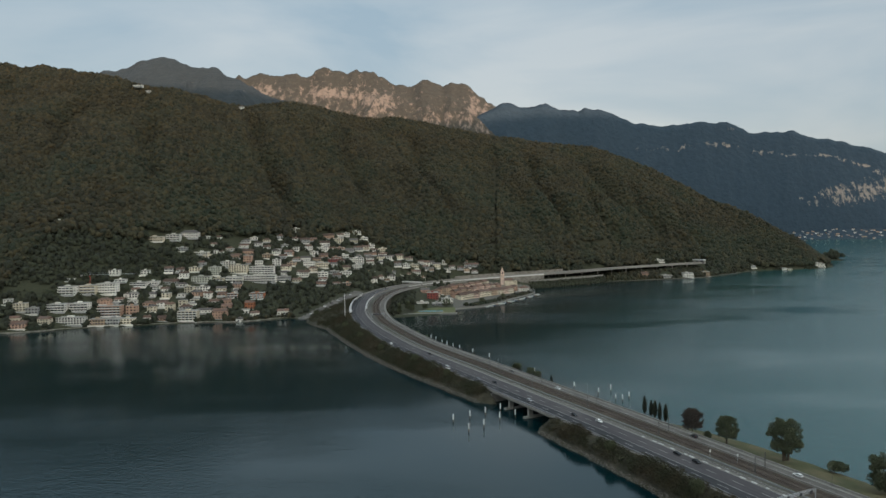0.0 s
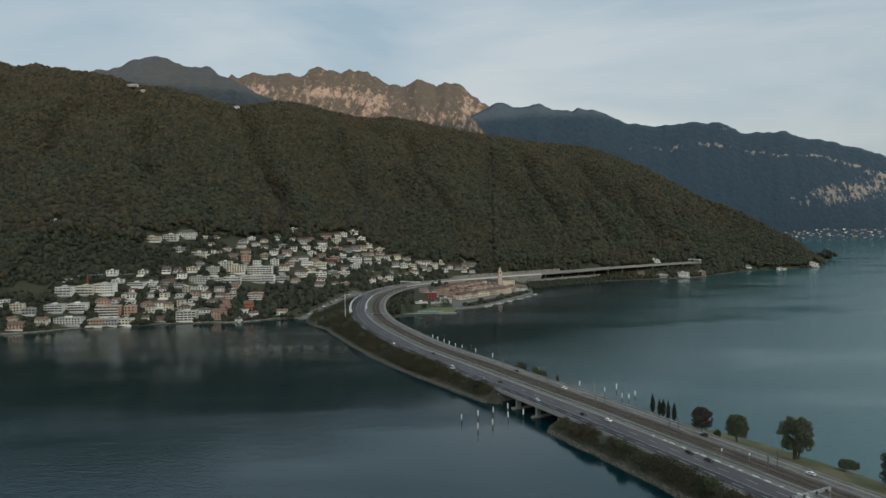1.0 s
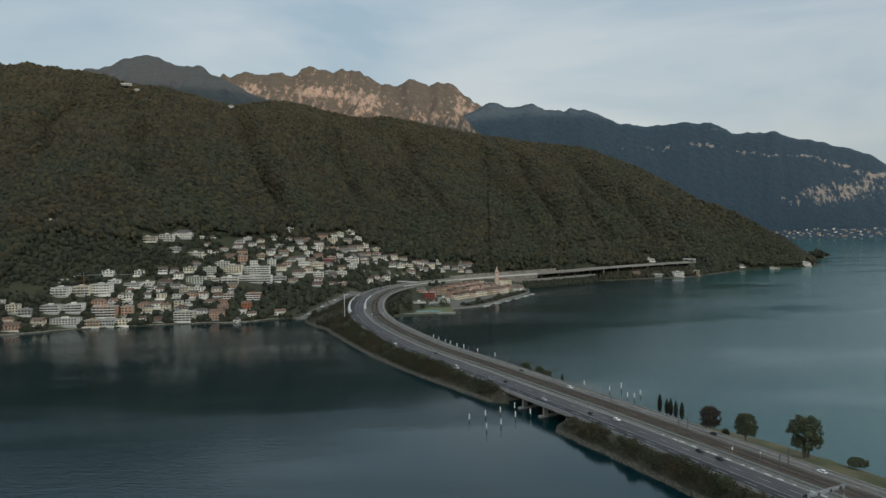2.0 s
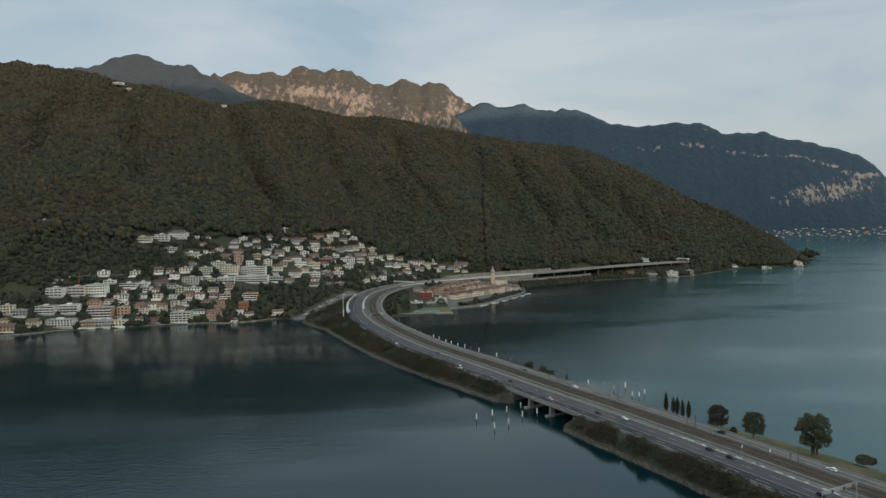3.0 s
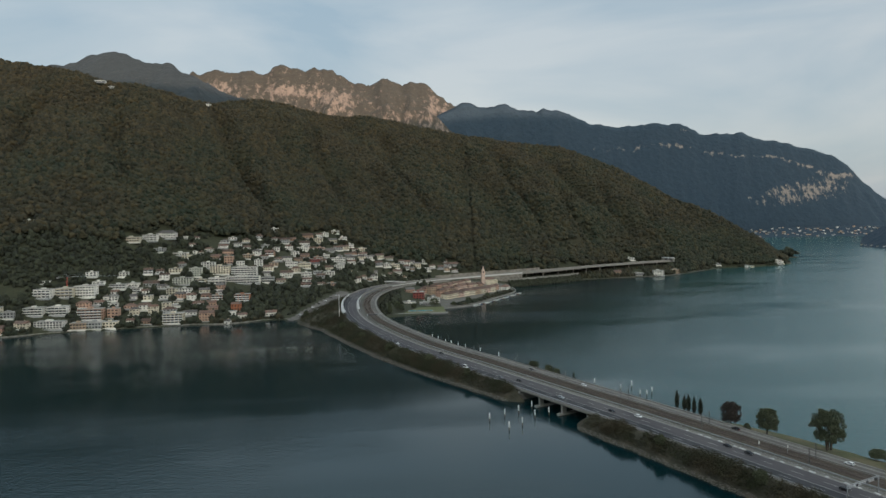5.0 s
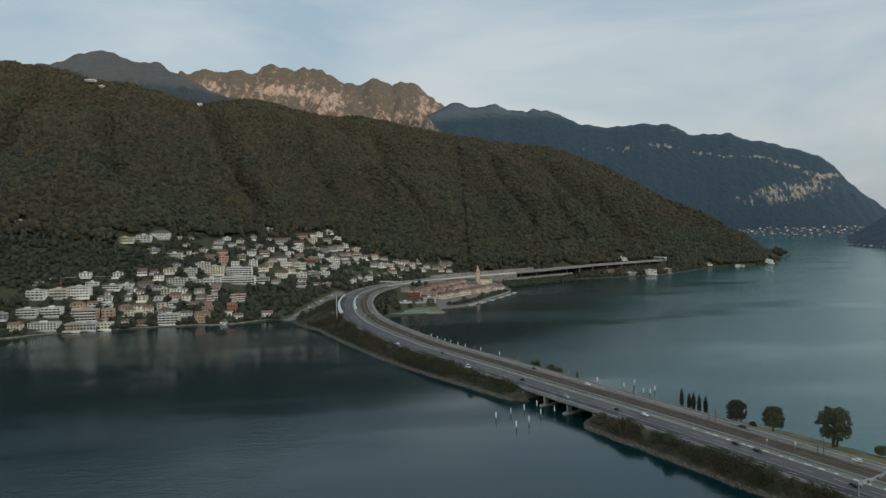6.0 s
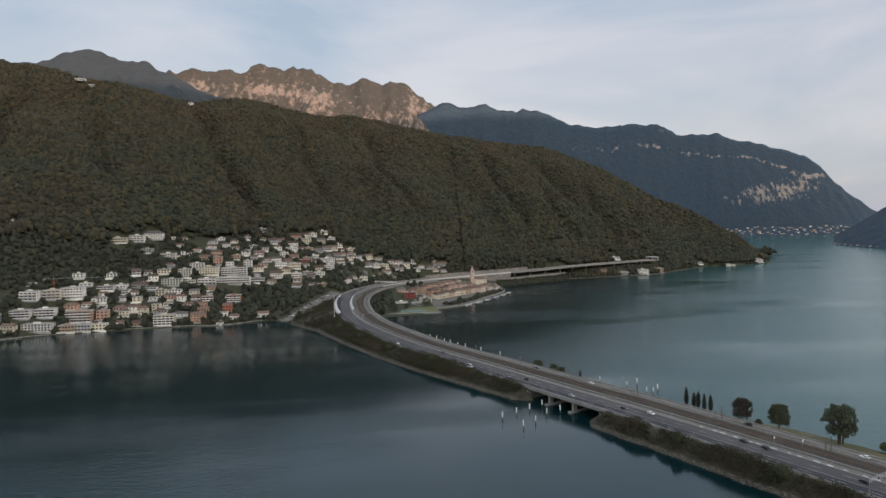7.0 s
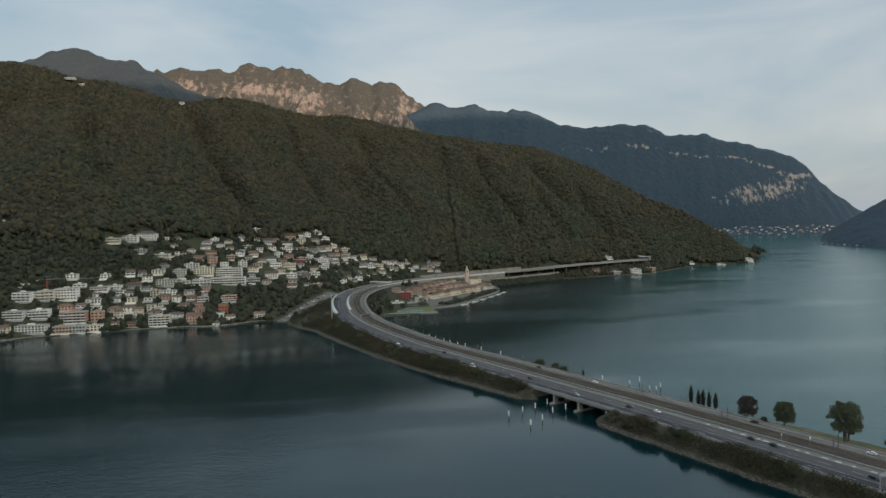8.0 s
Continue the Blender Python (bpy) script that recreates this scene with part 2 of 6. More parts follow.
# the causeway parts the sheltered bay from the open basin
lacross, least, lwind = ln.new("ShaderNodeVectorMath"), ln.new("ShaderNodeMapRange"), ln.new("ShaderNodeMath")
lacross.operation, lacross.inputs[1].default_value = "DOT_PRODUCT", (1.0, 0.387, 0.0)
least.inputs["From Min"].default_value, least.inputs["From Max"].default_value = 262, 300
lwind.operation = "MULTIPLY"
lk.new(lgeo.outputs["Position"], lacross.inputs[0])
lk.new(lacross.outputs["Value"], least.inputs["Value"])
lk.new(lopen.outputs[0], lwind.inputs[0])
lk.new(least.outputs[0], lwind.inputs[1])
lcalm = ln.new("ShaderNodeMath")
lcalm.operation, lcalm.inputs[1].default_value = "MULTIPLY_ADD", 0.05
lshelter = ln.new("ShaderNodeMath")
lshelter.operation, lshelter.inputs[1].default_value = "SUBTRACT", 0.05
lk.new(lwind.outputs[0], lshelter.inputs[0])
lk.new(least.outputs[0], lcalm.inputs[0])
lk.new(lshelter.outputs[0], lcalm.inputs[2])
lk.new(lcalm.outputs[0], lsum.inputs[0])
lk.new(water_noise(0.006, 3, (0.5, 1.6, 1), 12), lsum.inputs[1])
lk.new(lsum.outputs[0], patch.inputs["Value"])
lb = ln.new("ShaderNodeBump")
lb.inputs["Distance"].default_value = 0.30
ripple = ln.new("ShaderNodeMath")
ripple.operation = "MULTIPLY"
lk.new(patch.outputs[0], ripple.inputs[0])
ripple.inputs[1].default_value = 0.9
lk.new(ripple.outputs[0], lb.inputs["Strength"])
waves = ln.new("ShaderNodeMath")
waves.operation = "MULTIPLY_ADD"
waves.inputs[1].default_value = 0.9
lk.new(water_noise(0.11, 3, (0.6, 1.5, 1), 24), waves.inputs[0])
lk.new(water_noise(0.45, 4, (0.7, 1.3, 1), 15), waves.inputs[2])
lk.new(waves.outputs[0], lb.inputs["Height"])
lk.new(lb.outputs[0], lp.inputs["Normal"])
lrough = ln.new("ShaderNodeMapRange")
lrough.inputs["To Min"].default_value, lrough.inputs["To Max"].default_value = 0.11, 0.19
lk.new(patch.outputs[0], lrough.inputs["Value"])
lk.new(lrough.outputs[0], lp.inputs["Roughness"])
# the base colour turns paler green across the open basin east of the causeway
ltint, ltint_line = ln.new("ShaderNodeMixRGB"), ln.new("ShaderNodeMapRange")
ltint.inputs[1].default_value, ltint.inputs[2].default_value = (0.0008, 0.0140, 0.0172, 1), (0.006, 0.074, 0.075, 1)
ltint_line.inputs["From Min"].default_value, ltint_line.inputs["From Max"].default_value = -300, 120
lk.new(laway.outputs["Value"], ltint_line.inputs["Value"])
ltint_east = ln.new("ShaderNodeMath")
ltint_east.operation = "MULTIPLY"
lk.new(ltint_line.outputs[0], ltint_east.inputs[0])
lk.new(least.outputs[0], ltint_east.inputs[1])
lk.new(ltint_east.outputs[0], ltint.inputs[0])
lk.new(ltint.outputs[0], lp.inputs["Base Color"])

# ---- the lie of the land: lake level is z = 0 ----


def value_noise(x, y, seed=0):
    """Smooth noise from 0 to 1 on a unit lattice."""
    x, y = np.asarray(x, float), np.asarray(y, float)
    ix, iy = np.floor(x), np.floor(y)
    fx, fy = x - ix, y - iy
    fx, fy = fx * fx * (3 - 2 * fx), fy * fy * (3 - 2 * fy)

    def corner(a, b):
        v = np.sin(a * 127.1 + b * 311.7 + seed * 74.7) * 43758.5453
        return v - np.floor(v)

    low = corner(ix, iy) * (1 - fx) + corner(ix + 1, iy) * fx
    high = corner(ix, iy + 1) * (1 - fx) + corner(ix + 1, iy + 1) * fx
    return low * (1 - fy) + high * fy


def fractal(x, y, octaves=4, seed=0, ridged=False):
    total, gain, size = 0.0, 0.5, 1.0
    for k in range(octaves):
        v = value_noise(np.asarray(x) * size + 17.3 * k, np.asarray(y) * size - 9.1 * k, seed + k)
        total = total + gain * ((1 - np.abs(2 * v - 1)) if ridged else v)
        gain, size = gain * 0.5, size * 2.03
    return total


SHORE_X = (-1867, -1200, -747, -527, -449, -320, -265, -209, -177, -60, 4, 13, 64, 107, 157, 165, 205, 257, 339, 421, 528, 597, 761, 823, 915, 993, 1033, 1200, 1467)
SHORE_Y = (507, 627, 727, 784, 820, 853, 853, 883, 867, 873, 899, 944, 981, 1059, 1157, 1246, 1296, 1324, 1360, 1382, 1407, 1457, 1604, 1600, 1632, 1687, 1773, 2133, 3067)
EDGE_X = (-1867, -1200, -747, -567, -453, -417, -269, -205, -124, -15, 93, 240, 367, 513, 600, 761, 920, 1000, 1053, 1467)
EDGE_Y = (800, 920, 960, 987, 1016, 1073, 1173, 1227, 1240, 1233, 1273, 1340, 1420, 1487, 1533, 1640, 1669, 1733, 1840, 3200)
EDGE_Z = (160, 147, 133, 124, 99, 109, 109, 104, 75, 51, 40, 32, 29, 29, 32, 27, 19, 13, 11, 7)
RIDGE_X = (-1867, -1184, -965, -745, -629, -521, -395, -229, -67, 129, 275, 457, 608, 743, 856, 933, 1013, 1067, 1467)
RIDGE_Y = (1867, 1800, 1733, 1620, 1693, 1760, 1867, 1933, 1960, 1933, 1920, 1933, 1893, 1827, 1773, 1747, 1787, 1933, 3333)
RIDGE_Z = (587, 569, 531, 471, 460, 443, 456, 437, 420, 371, 349, 332, 265, 172, 115, 67, 19, 13, 7)


# the motorway's outer edge, from the near end of the causeway to the tunnel
EDGE_LINE = [(220, 40, 8), (176, 136, 8), (133.3, 228, 8), (94.7, 314.7, 8), (64, 381.3, 8), (37.3, 436, 8), (1.3, 512, 8), (-48, 614.7, 8), (-92.3, 731, 9.6), (-111.5, 797, 12.0), (-121, 852, 15.2), (-124, 928, 17.3),
             (-116, 1007, 19.2), (-91.5, 1080, 20.6), (-46.7, 1150, 20.8), (21.3, 1200, 22.7), (101.3, 1246.7, 24), (180, 1288, 24.7), (282.7, 1353.3, 25.3), (366.7, 1410.7, 26), (513.3, 1482.7, 27.3), (576, 1509.3, 28)]


def smooth_line(nodes, step):
    """Points every step metres on a smooth line through the nodes."""
    n = np.array(nodes, float)
    ext = np.vstack([2 * n[0] - n[1], n, 2 * n[-1] - n[-2]])
    fine = []
    for i in range(1, len(ext) - 2):
        a, b, c, d = ext[i - 1:i + 3]
        t = np.linspace(0, 1, 24, endpoint=False)[:, None]
        fine.append(0.5 * (2 * b + (c - a) * t + (2 * a - 5 * b + 4 * c - d) * t ** 2 + (3 * b - a - 3 * c + d) * t ** 3))
    fine = np.vstack(fine + [n[-1:]])
    run = np.concatenate([[0], np.cumsum(np.linalg.norm(np.diff(fine[:, :2], axis=0), axis=1))])
    s = np.arange(0, run[-1], step)
    return np.stack([np.interp(s, run, fine[:, k]) for k in range(3)], -1)


STEP = 4.0
LINE = smooth_line(EDGE_LINE, STEP)
TAN = np.gradient(LINE[:, :2], axis=0)
TAN /= np.linalg.norm(TAN, axis=1)[:, None]
SIDE = np.stack([TAN[:, 1], -TAN[:, 0]], -1)
RUN = np.arange(len(LINE)) * STEP


# ravines down the wooded slope: head x, y and foot x, y
RAVINES = [(-516, 1744, -270, 1208), (350, 1700, 392, 1480), (-105, 1880, 20, 1370), (-650, 1480, -508, 1150), (588, 1700, 610, 1570),
           (-290, 1840, -165, 1380), (-820, 1560, -720, 1200), (215, 1860, 275, 1460), (480, 1760, 512, 1540), (-400, 1500, -330, 1330)]


def ground(x, y):
    """Height of the land at (x, y): bank, terraced village slope, wooded slope up to the ridge, and down behind it."""
    x, y = np.asarray(x, float), np.asarray(y, float)
    total = 0.0
    for shift in (-18, 0, 18):
        u = x + shift
        s = np.interp(u, SHORE_X, SHORE_Y)
        e, ez = np.interp(u, EDGE_X, EDGE_Y), np.interp(u, EDGE_X, EDGE_Z)
        r, rz = np.interp(u, RIDGE_X, RIDGE_Y), np.interp(u, RIDGE_X, RIDGE_Z)
        a = np.clip((y - s) / (e - s), 0, 1)
        b = np.clip((y - e) / (r - e), 0, 1)
        low = 1.2 + (ez - 1.2) * a ** np.interp(u, (-187, -80, 0, 160, 267, 400), (1.15, 1.5, 2.4, 2.4, 1.8, 1.15))
        high = ez + (rz - ez) * (b ** 0.93)
        z = np.where(y < e, low, high)
        z = np.where(y > r, rz - 0.45 * (y - r), z)
        total = total + z / 3
    s = np.interp(x, SHORE_X, SHORE_Y)
    e = np.interp(x, EDGE_X, EDGE_Y)
    r = np.interp(x, RIDGE_X, RIDGE_Y)
    rise = np.clip((y - e) / 150, 0, 1) * np.clip((r + 80 - y) / 210, 0.3, 1)
    along = x * 0.9 + y * 0.42
    across = y * 0.9 - x * 0.42
    gully = fractal(along / 150 + 0.55 * fractal(along / 220, across / 220, 2, 5), across / 640, 3, 11, True) - 0.55
    total = total - 74 * rise * gully * np.clip(total / 120, 0.2, 1) + 4 * rise * (fractal(x / 30, y / 30, 3, 3) - 0.45)
    for hx, hy, fx, fy in RAVINES:
        run = math.hypot(fx - hx, fy - hy)
        t = ((x - hx) * (fx - hx) + (y - hy) * (fy - hy)) / run ** 2
        off = ((x - hx) * (fy - hy) - (y - hy) * (fx - hx)) / run + 9 * np.sin(t * 9)
        deep = np.clip(t * 5, 0, 1) * np.clip((1.1 - t) * 4, 0, 1)
        total = total - deep * (24 * np.exp(-(off / 17) ** 2) - 10 * np.exp(-((off - 44) / 24) ** 2))
    # steep bank from the shore wall into the lake
    total = np.where(y < s, 1.2 - 0.55 * (s - y), total)
    total = np.maximum(total, -6)
    # cutting for the motorway, railway and road
    for p, n in zip(LINE[150::3], SIDE[150::3]):
        dx, dy = x - p[0], y - p[1]
        d, t = dx * n[0] + dy * n[1], dy * n[0] - dx * n[1]
        wide = 47.0 if p[0] < -40 else 30.0
        out = 0.75 * np.maximum(-4.0 - d, 0) - 0.12 * np.maximum(d - wide, 0)
        total = np.where((np.abs(t) < 9) & (d > -60) & (d < wide + 90), np.minimum(total, p[2] - 1.5 + out), total)
    return total

# ---- mesh helpers ----


def mesh_object(name, points, faces, mat, parent=None, smooth=False):
    me = bpy.data.meshes.new(name)
    me.from_pydata([tuple(map(float, p)) for p in points], [], [tuple(map(int, f)) for f in faces])
    if mat:
        me.materials.append(mat)
    if smooth:
        me.polygons.foreach_set("use_smooth", [True] * len(me.polygons))
    me.update()
    ob = new(name, me)
    ob.parent = parent
    return ob


def grid_object(name, xs, ys, height, mat, bare=None):
    """A sheet of land over the lattice xs by ys."""
    gx, gy = np.meshgrid(xs, ys)
    gz = height(gx, gy)
    w = len(xs)
    pts = np.stack([gx, gy, gz], -1).reshape(-1, 3)
    i = (np.arange(len(ys) - 1)[:, None] * w + np.arange(w - 1)[None]).ravel()
    quads = np.stack([i, i + 1, i + w + 1, i + w], -1)
    me = bpy.data.meshes.new(name)
    me.from_pydata(pts.tolist(), [], quads.tolist())
    me.materials.append(mat)
    me.polygons.foreach_set("use_smooth", [True] * len(me.polygons))
    if bare is not None:
        values = me.attributes.new("bare", "FLOAT", "POINT")
        values.data.foreach_set("value", bare(gx, gy, gz).ravel().astype(np.float32))
    me.update()
    return new(name, me)


def part(name, bm, mat, parent, label=""):
    """Links a bmesh as one mesh under a thing or a part."""
    me = bpy.data.meshes.new(name)
    bm.to_mesh(me)
    bm.free()
    me.materials.append(mat)
    ob = new(name, me)
    ob.parent = parent
    return tagged(ob, label)


def box(bm, x0, x1, y0, y1, z0, z1):
    v = [bm.verts.new(p) for p in ((x0, y0, z0), (x1, y0, z0), (x1, y1, z0), (x0, y1, z0), (x0, y0, z1), (x1, y0, z1), (x1, y1, z1), (x0, y1, z1))]
    for f in ((3, 2, 1, 0), (4, 5, 6, 7), (0, 1, 5, 4), (1, 2, 6, 5), (2, 3, 7, 6), (3, 0, 4, 7)):
        bm.faces.new([v[i] for i in f])


def boxes(*sizes):
    bm = bmesh.new()
    for s in sizes:
        box(bm, *s)
    return bm


def rod(bm, a, b, r0, r1=None, sides=8):
    """A tapered round bar from a to b."""
    a, b, r1 = Vector(a), Vector(b), r0 if r1 is None else r1
    turn = (b - a).to_track_quat("Z", "Y").to_matrix()
    ring = [[bm.verts.new(p + turn @ Vector((r * math.cos(2 * math.pi * i / sides), r * math.sin(2 * math.pi * i / sides), 0))) for i in range(sides)] for p, r in ((a, r0), (b, r1))]
    for i in range(sides):
        j = (i + 1) % sides
        bm.faces.new((ring[0][i], ring[0][j], ring[1][j], ring[1][i]))
    bm.faces.new(ring[1])
    bm.faces.new(ring[0][::-1])


def rods(*bars):
    bm = bmesh.new()
    for b in bars:
        rod(bm, *b)
    return bm


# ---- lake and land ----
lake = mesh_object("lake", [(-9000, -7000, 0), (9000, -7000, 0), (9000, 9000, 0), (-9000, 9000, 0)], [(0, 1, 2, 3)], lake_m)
tagged(lake, "calm dark teal lake water with faint wind lanes", "lake", kind="structure")
hill = grid_object("hillside_ground", np.arange(-1740, 1280, 9.0), np.arange(560, 2260, 9.0), ground, SOIL)
tagged(hill, "wooded hillside ground rising from the lake shore", "hillside", kind="structure")


# ---- far mountains ----
def massif(name, label, span, crest_x, crest_z, depth, slant, foot, cut, mat, seed, bare, step=18, crag=60, jag=26, spurs=0.42):
    """A mountain range seen from the lake. Its crest heights are told at one reference depth; the crest itself runs at depth - slant * x, and falls towards the lake."""
    ref = 4550.0 if depth > 4000 else 3600.0
    t = np.arange(0, 1.0001, step / (foot + 230.0))
    xs = np.arange(span[0], span[1], step)
    gx = xs[None] * np.ones((len(t), 1))
    crest_y = depth - slant * gx
    gy = crest_y - foot + t[:, None] * (foot + 230.0)
    gx = gx * gy / crest_y
    u = xs[None] * ref / (depth - slant * xs[None]) + 0 * gx
    top = np.interp(u, crest_x, crest_z) + 30 + jag * (fractal(u / 60, 0 * u, 4, seed + 5) - 0.47)
    top = 120 + (top - 120) * crest_y / ref
    near = np.clip((crest_y - gy) / foot, 0, 1)
    drop = np.where(gy > crest_y, 1 - (gy - crest_y) / 700, (1 - near) ** cut)
    spur = fractal(gx / 300 + 0.5 * near, gy / 800, 4, seed, True) - 0.62
    rough = 0.6 * fractal(gx / 95, gy / 150, 4, seed + 7, True) + 0.5 * fractal(gx / 34, gy / 60, 4, seed + 17, True) - 0.66
    body = np.clip(near * 3.5, 0, 1) * np.clip((1 - near) * 3, 0, 1)
    gz = top * drop + body * (top * spurs * spur + crag * rough) + 8 * (fractal(gx / 26, gy / 26, 2, seed + 3) - 0.4)
    w = len(xs)
    i = (np.arange(len(t) - 1)[:, None] * w + np.arange(w - 1)[None]).ravel()
    me = bpy.data.meshes.new(name)
    me.from_pydata(np.stack([gx, gy, gz], -1).reshape(-1, 3).tolist(), [], np.stack([i, i + 1, i + w + 1, i + w], -1).tolist())
    me.materials.append(mat)
    me.polygons.foreach_set("use_smooth", [True] * len(me.polygons))
    me.attributes.new("bare", "FLOAT", "POINT").data.foreach_set("value", bare(u, near, 120 + (gz - 120) * ref / crest_y).ravel().astype(np.float32))
    me.update()
    return tagged(new(name, me), label, "mountain", kind="structure")


def crags(low, high, gain):
    """Bare rock on the steep faces between two heights."""
    def bare(u, near, z):
        dz = np.hypot(np.gradient(z, axis=0), np.gradient(z, axis=1))
        dz = dz / np.percentile(dz, 97)
        return np.clip(dz, 0, 1) * gain * np.clip((z - low) / 60, 0, 1) * np.clip((high - z) / 60, 0, 1)
    return bare


def summit_rock(u, near, z):
    """Broken cliffs below a grassy crest, with three broad bare faces."""
    steep = crags(500, 2000, 0.44)(u, near, z)
    faces = sum(np.exp(-((u - a) / w) ** 2 - ((z - b) / h) ** 2) for a, b, w, h in ((265, 885, 85, 75), (-430, 955, 150, 70), (-1190, 1035, 120, 50), (-760, 1010, 170, 45)))
    return steep + 0.11 * np.clip(near / 0.3, 0, 1) + 0.36 * faces


def rock_bands(u, near, z):
    """Broken cliff bands below the crest and one broad pale face above the far shore."""
    crest = np.interp(u, (300, 1000, 1340, 2000, 2700, 3100), (930, 910, 800, 790, 670, 550))
    band = np.exp(-((z - crest * 0.785 - 16 * np.sin(u / 130)) / 20) ** 2) * np.clip((u - 1180) / 200, 0, 1)
    brow = np.exp(-((z - crest * 0.95) / 16) ** 2) * np.clip((u - 1500) / 300, 0, 1) * np.clip((2500 - u) / 300, 0, 1)
    face = np.exp(-(((u - 2850 + 0.3 * (z - 300)) / 450) ** 2 + ((z - 300 - 0.13 * (u - 2850)) / 105) ** 2) ** 2)
    return 0.66 * band + 0.50 * brow + 0.58 * face


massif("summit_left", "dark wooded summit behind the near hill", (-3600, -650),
       (-2600, -1900, -1684, -1576, -1495, -1441, -1360, -1279, -1224, -1129, -900, -650), (850, 930, 978, 1010, 1022, 1012, 979, 968, 963, 906, 800, 700), 3900, 0.0, 1500, 1.1, HAZY_LEFT_SUMMIT, 3, crags(600, 2000, 0.42), crag=80, jag=40)
massif("summit_cliffs", "craggy summit ridge with pale cliffs in the last sunlight", (-1900, 1150),
       (-1700, -1379, -1292, -1222, -1136, -1084, -1014, -926, -801, -748, -642, -588, -552, -480, -337, -228, -154, -87, 31, 143, 236, 310, 385, 620),
       (1000, 1120, 1152, 1163, 1135, 1125, 1143, 1130, 1171, 1172, 1132, 1150, 1154, 1140, 1062, 1048, 1070, 1087, 1053, 1061, 1001, 932, 905, 640), 4720, 0.0, 1000, 0.95, SUMMIT, 21, summit_rock, step=12, crag=95, jag=78, spurs=0.22)
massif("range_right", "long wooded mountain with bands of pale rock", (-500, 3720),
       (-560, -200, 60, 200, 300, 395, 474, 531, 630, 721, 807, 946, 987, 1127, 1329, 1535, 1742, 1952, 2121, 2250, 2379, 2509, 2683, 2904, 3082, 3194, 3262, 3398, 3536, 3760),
       (400, 560, 690, 790, 868, 912, 928, 889, 897, 917, 874, 855, 882, 855, 772, 755, 771, 766, 697, 697, 708, 659, 637, 582, 527, 456, 384, 265, 179, 60), 4500, 0.0, 285, 0.8, HAZY_WOODS, 33, rock_bands, crag=70, jag=34, spurs=0.16)


def low_hill(x, y):
    side = x - (1847 - (2600 - y) * 0.27)
    tip = (x + 83 - 0.745 * y) * 0.8
    d = np.minimum(0.5 * side, 0.62 * tip)
    return np.maximum(d, -8) + np.clip(d / 20, 0, 1) * (12 * fractal(x / 16, y / 16, 3, 9) + 24 * (fractal(x / 120, y / 120, 3, 19) - 0.5))


headland = grid_object("headland", np.arange(1480, 3300, 9.0), np.arange(1500, 3600, 12.0), low_hill, HAZY_WOODS, lambda x, y, z: z * 0)
tagged(headland, "dark wooded headland across the lake", "headland", kind="structure")

# the range at the camera's back, which keeps the evening sun off the lake
west = grid_object("range_west", np.arange(-4500, 6500, 130.0), np.arange(-5200, -2600, 130.0),
                   lambda x, y: (1545 + 130 * (fractal(x / 900, y / 900, 3, 41) - 0.5)) * np.clip(1 - np.abs(y + 3900) / 1300, 0, 1) - 5, HAZY_WOODS, lambda x, y, z: z * 0)
tagged(west, "wooded mountain range on the west shore", "mountain", kind="structure")

# ---- causeway: its ribbons run beside one line, the motorway's outer edge ----
def station(x, y):
    """Metres along the line at its point nearest to (x, y)."""
    return float(RUN[np.argmin(np.hypot(LINE[:, 0] - x, LINE[:, 1] - y))])


def at(s, d, z=0.0):
    """The place s metres along the line, d metres to its right, z above its deck."""
    p = [np.interp(s, RUN, LINE[:, k]) for k in range(3)]
    n = [np.interp(s, RUN, SIDE[:, k]) for k in range(2)]
    return Vector((p[0] + n[0] * d, p[1] + n[1] * d, p[2] + z))


def heading(s):
    t = [np.interp(s, RUN, TAN[:, k]) for k in range(2)]
    return math.degrees(math.atan2(t[1], t[0]))


def ribbon(name, profile, s0, s1, mat, step=STEP, absolute=False, parent=None, close=False):
    """Sweeps a profile of (offset, height) along the line; profile may be a function of s; absolute: heights above the lake."""
    stations = np.append(np.arange(s0, s1 - step * 0.3, step), s1)
    rows = []
    for s in stations:
        pr = profile(s) if callable(profile) else profile
        row = []
        for d, z in pr:
            p = at(s, d, 0 if absolute else z)
            if absolute:
                p.z = z
            row.append(p)
        rows.append(row)
    w = len(rows[0])
    pts = [p for r in rows for p in r]
    faces = []
    for i in range(len(rows) - 1):
        for j in range(w if close else w - 1):
            k = (j + 1) % w
            faces.append((i * w + j, i * w + k, (i + 1) * w + k, (i + 1) * w + j))
    if close:
        faces += [tuple(range(w))[::-1], tuple((len(rows) - 1) * w + j for j in range(w))]
    return mesh_object(name, pts, faces, mat, parent)


def slab(name, d0, d1, z0, z1, s0, s1, mat, parent=None, step=STEP):
    return ribbon(name, [(d0, z0), (d0, z1), (d1, z1), (d1, z0)], s0, s1, mat, step, parent=parent, close=True)


S_END = RUN[-1]
S_A, S_B = station(61, 387), station(32.7, 445)      # the opening under the bridge
S_BEND = station(-93, 743)
S_TOWN = station(-93, 1109)
S_WALL = station(180, 1288)
# offsets across the deck
W_MOTOR = 26.0

motorway = slab("motorway", -0.4, W_MOTOR, -0.9, 0.0, 0, S_END, ASPHALT)
tagged(motorway, "grey four-lane motorway across the causeway", "road", kind="structure")


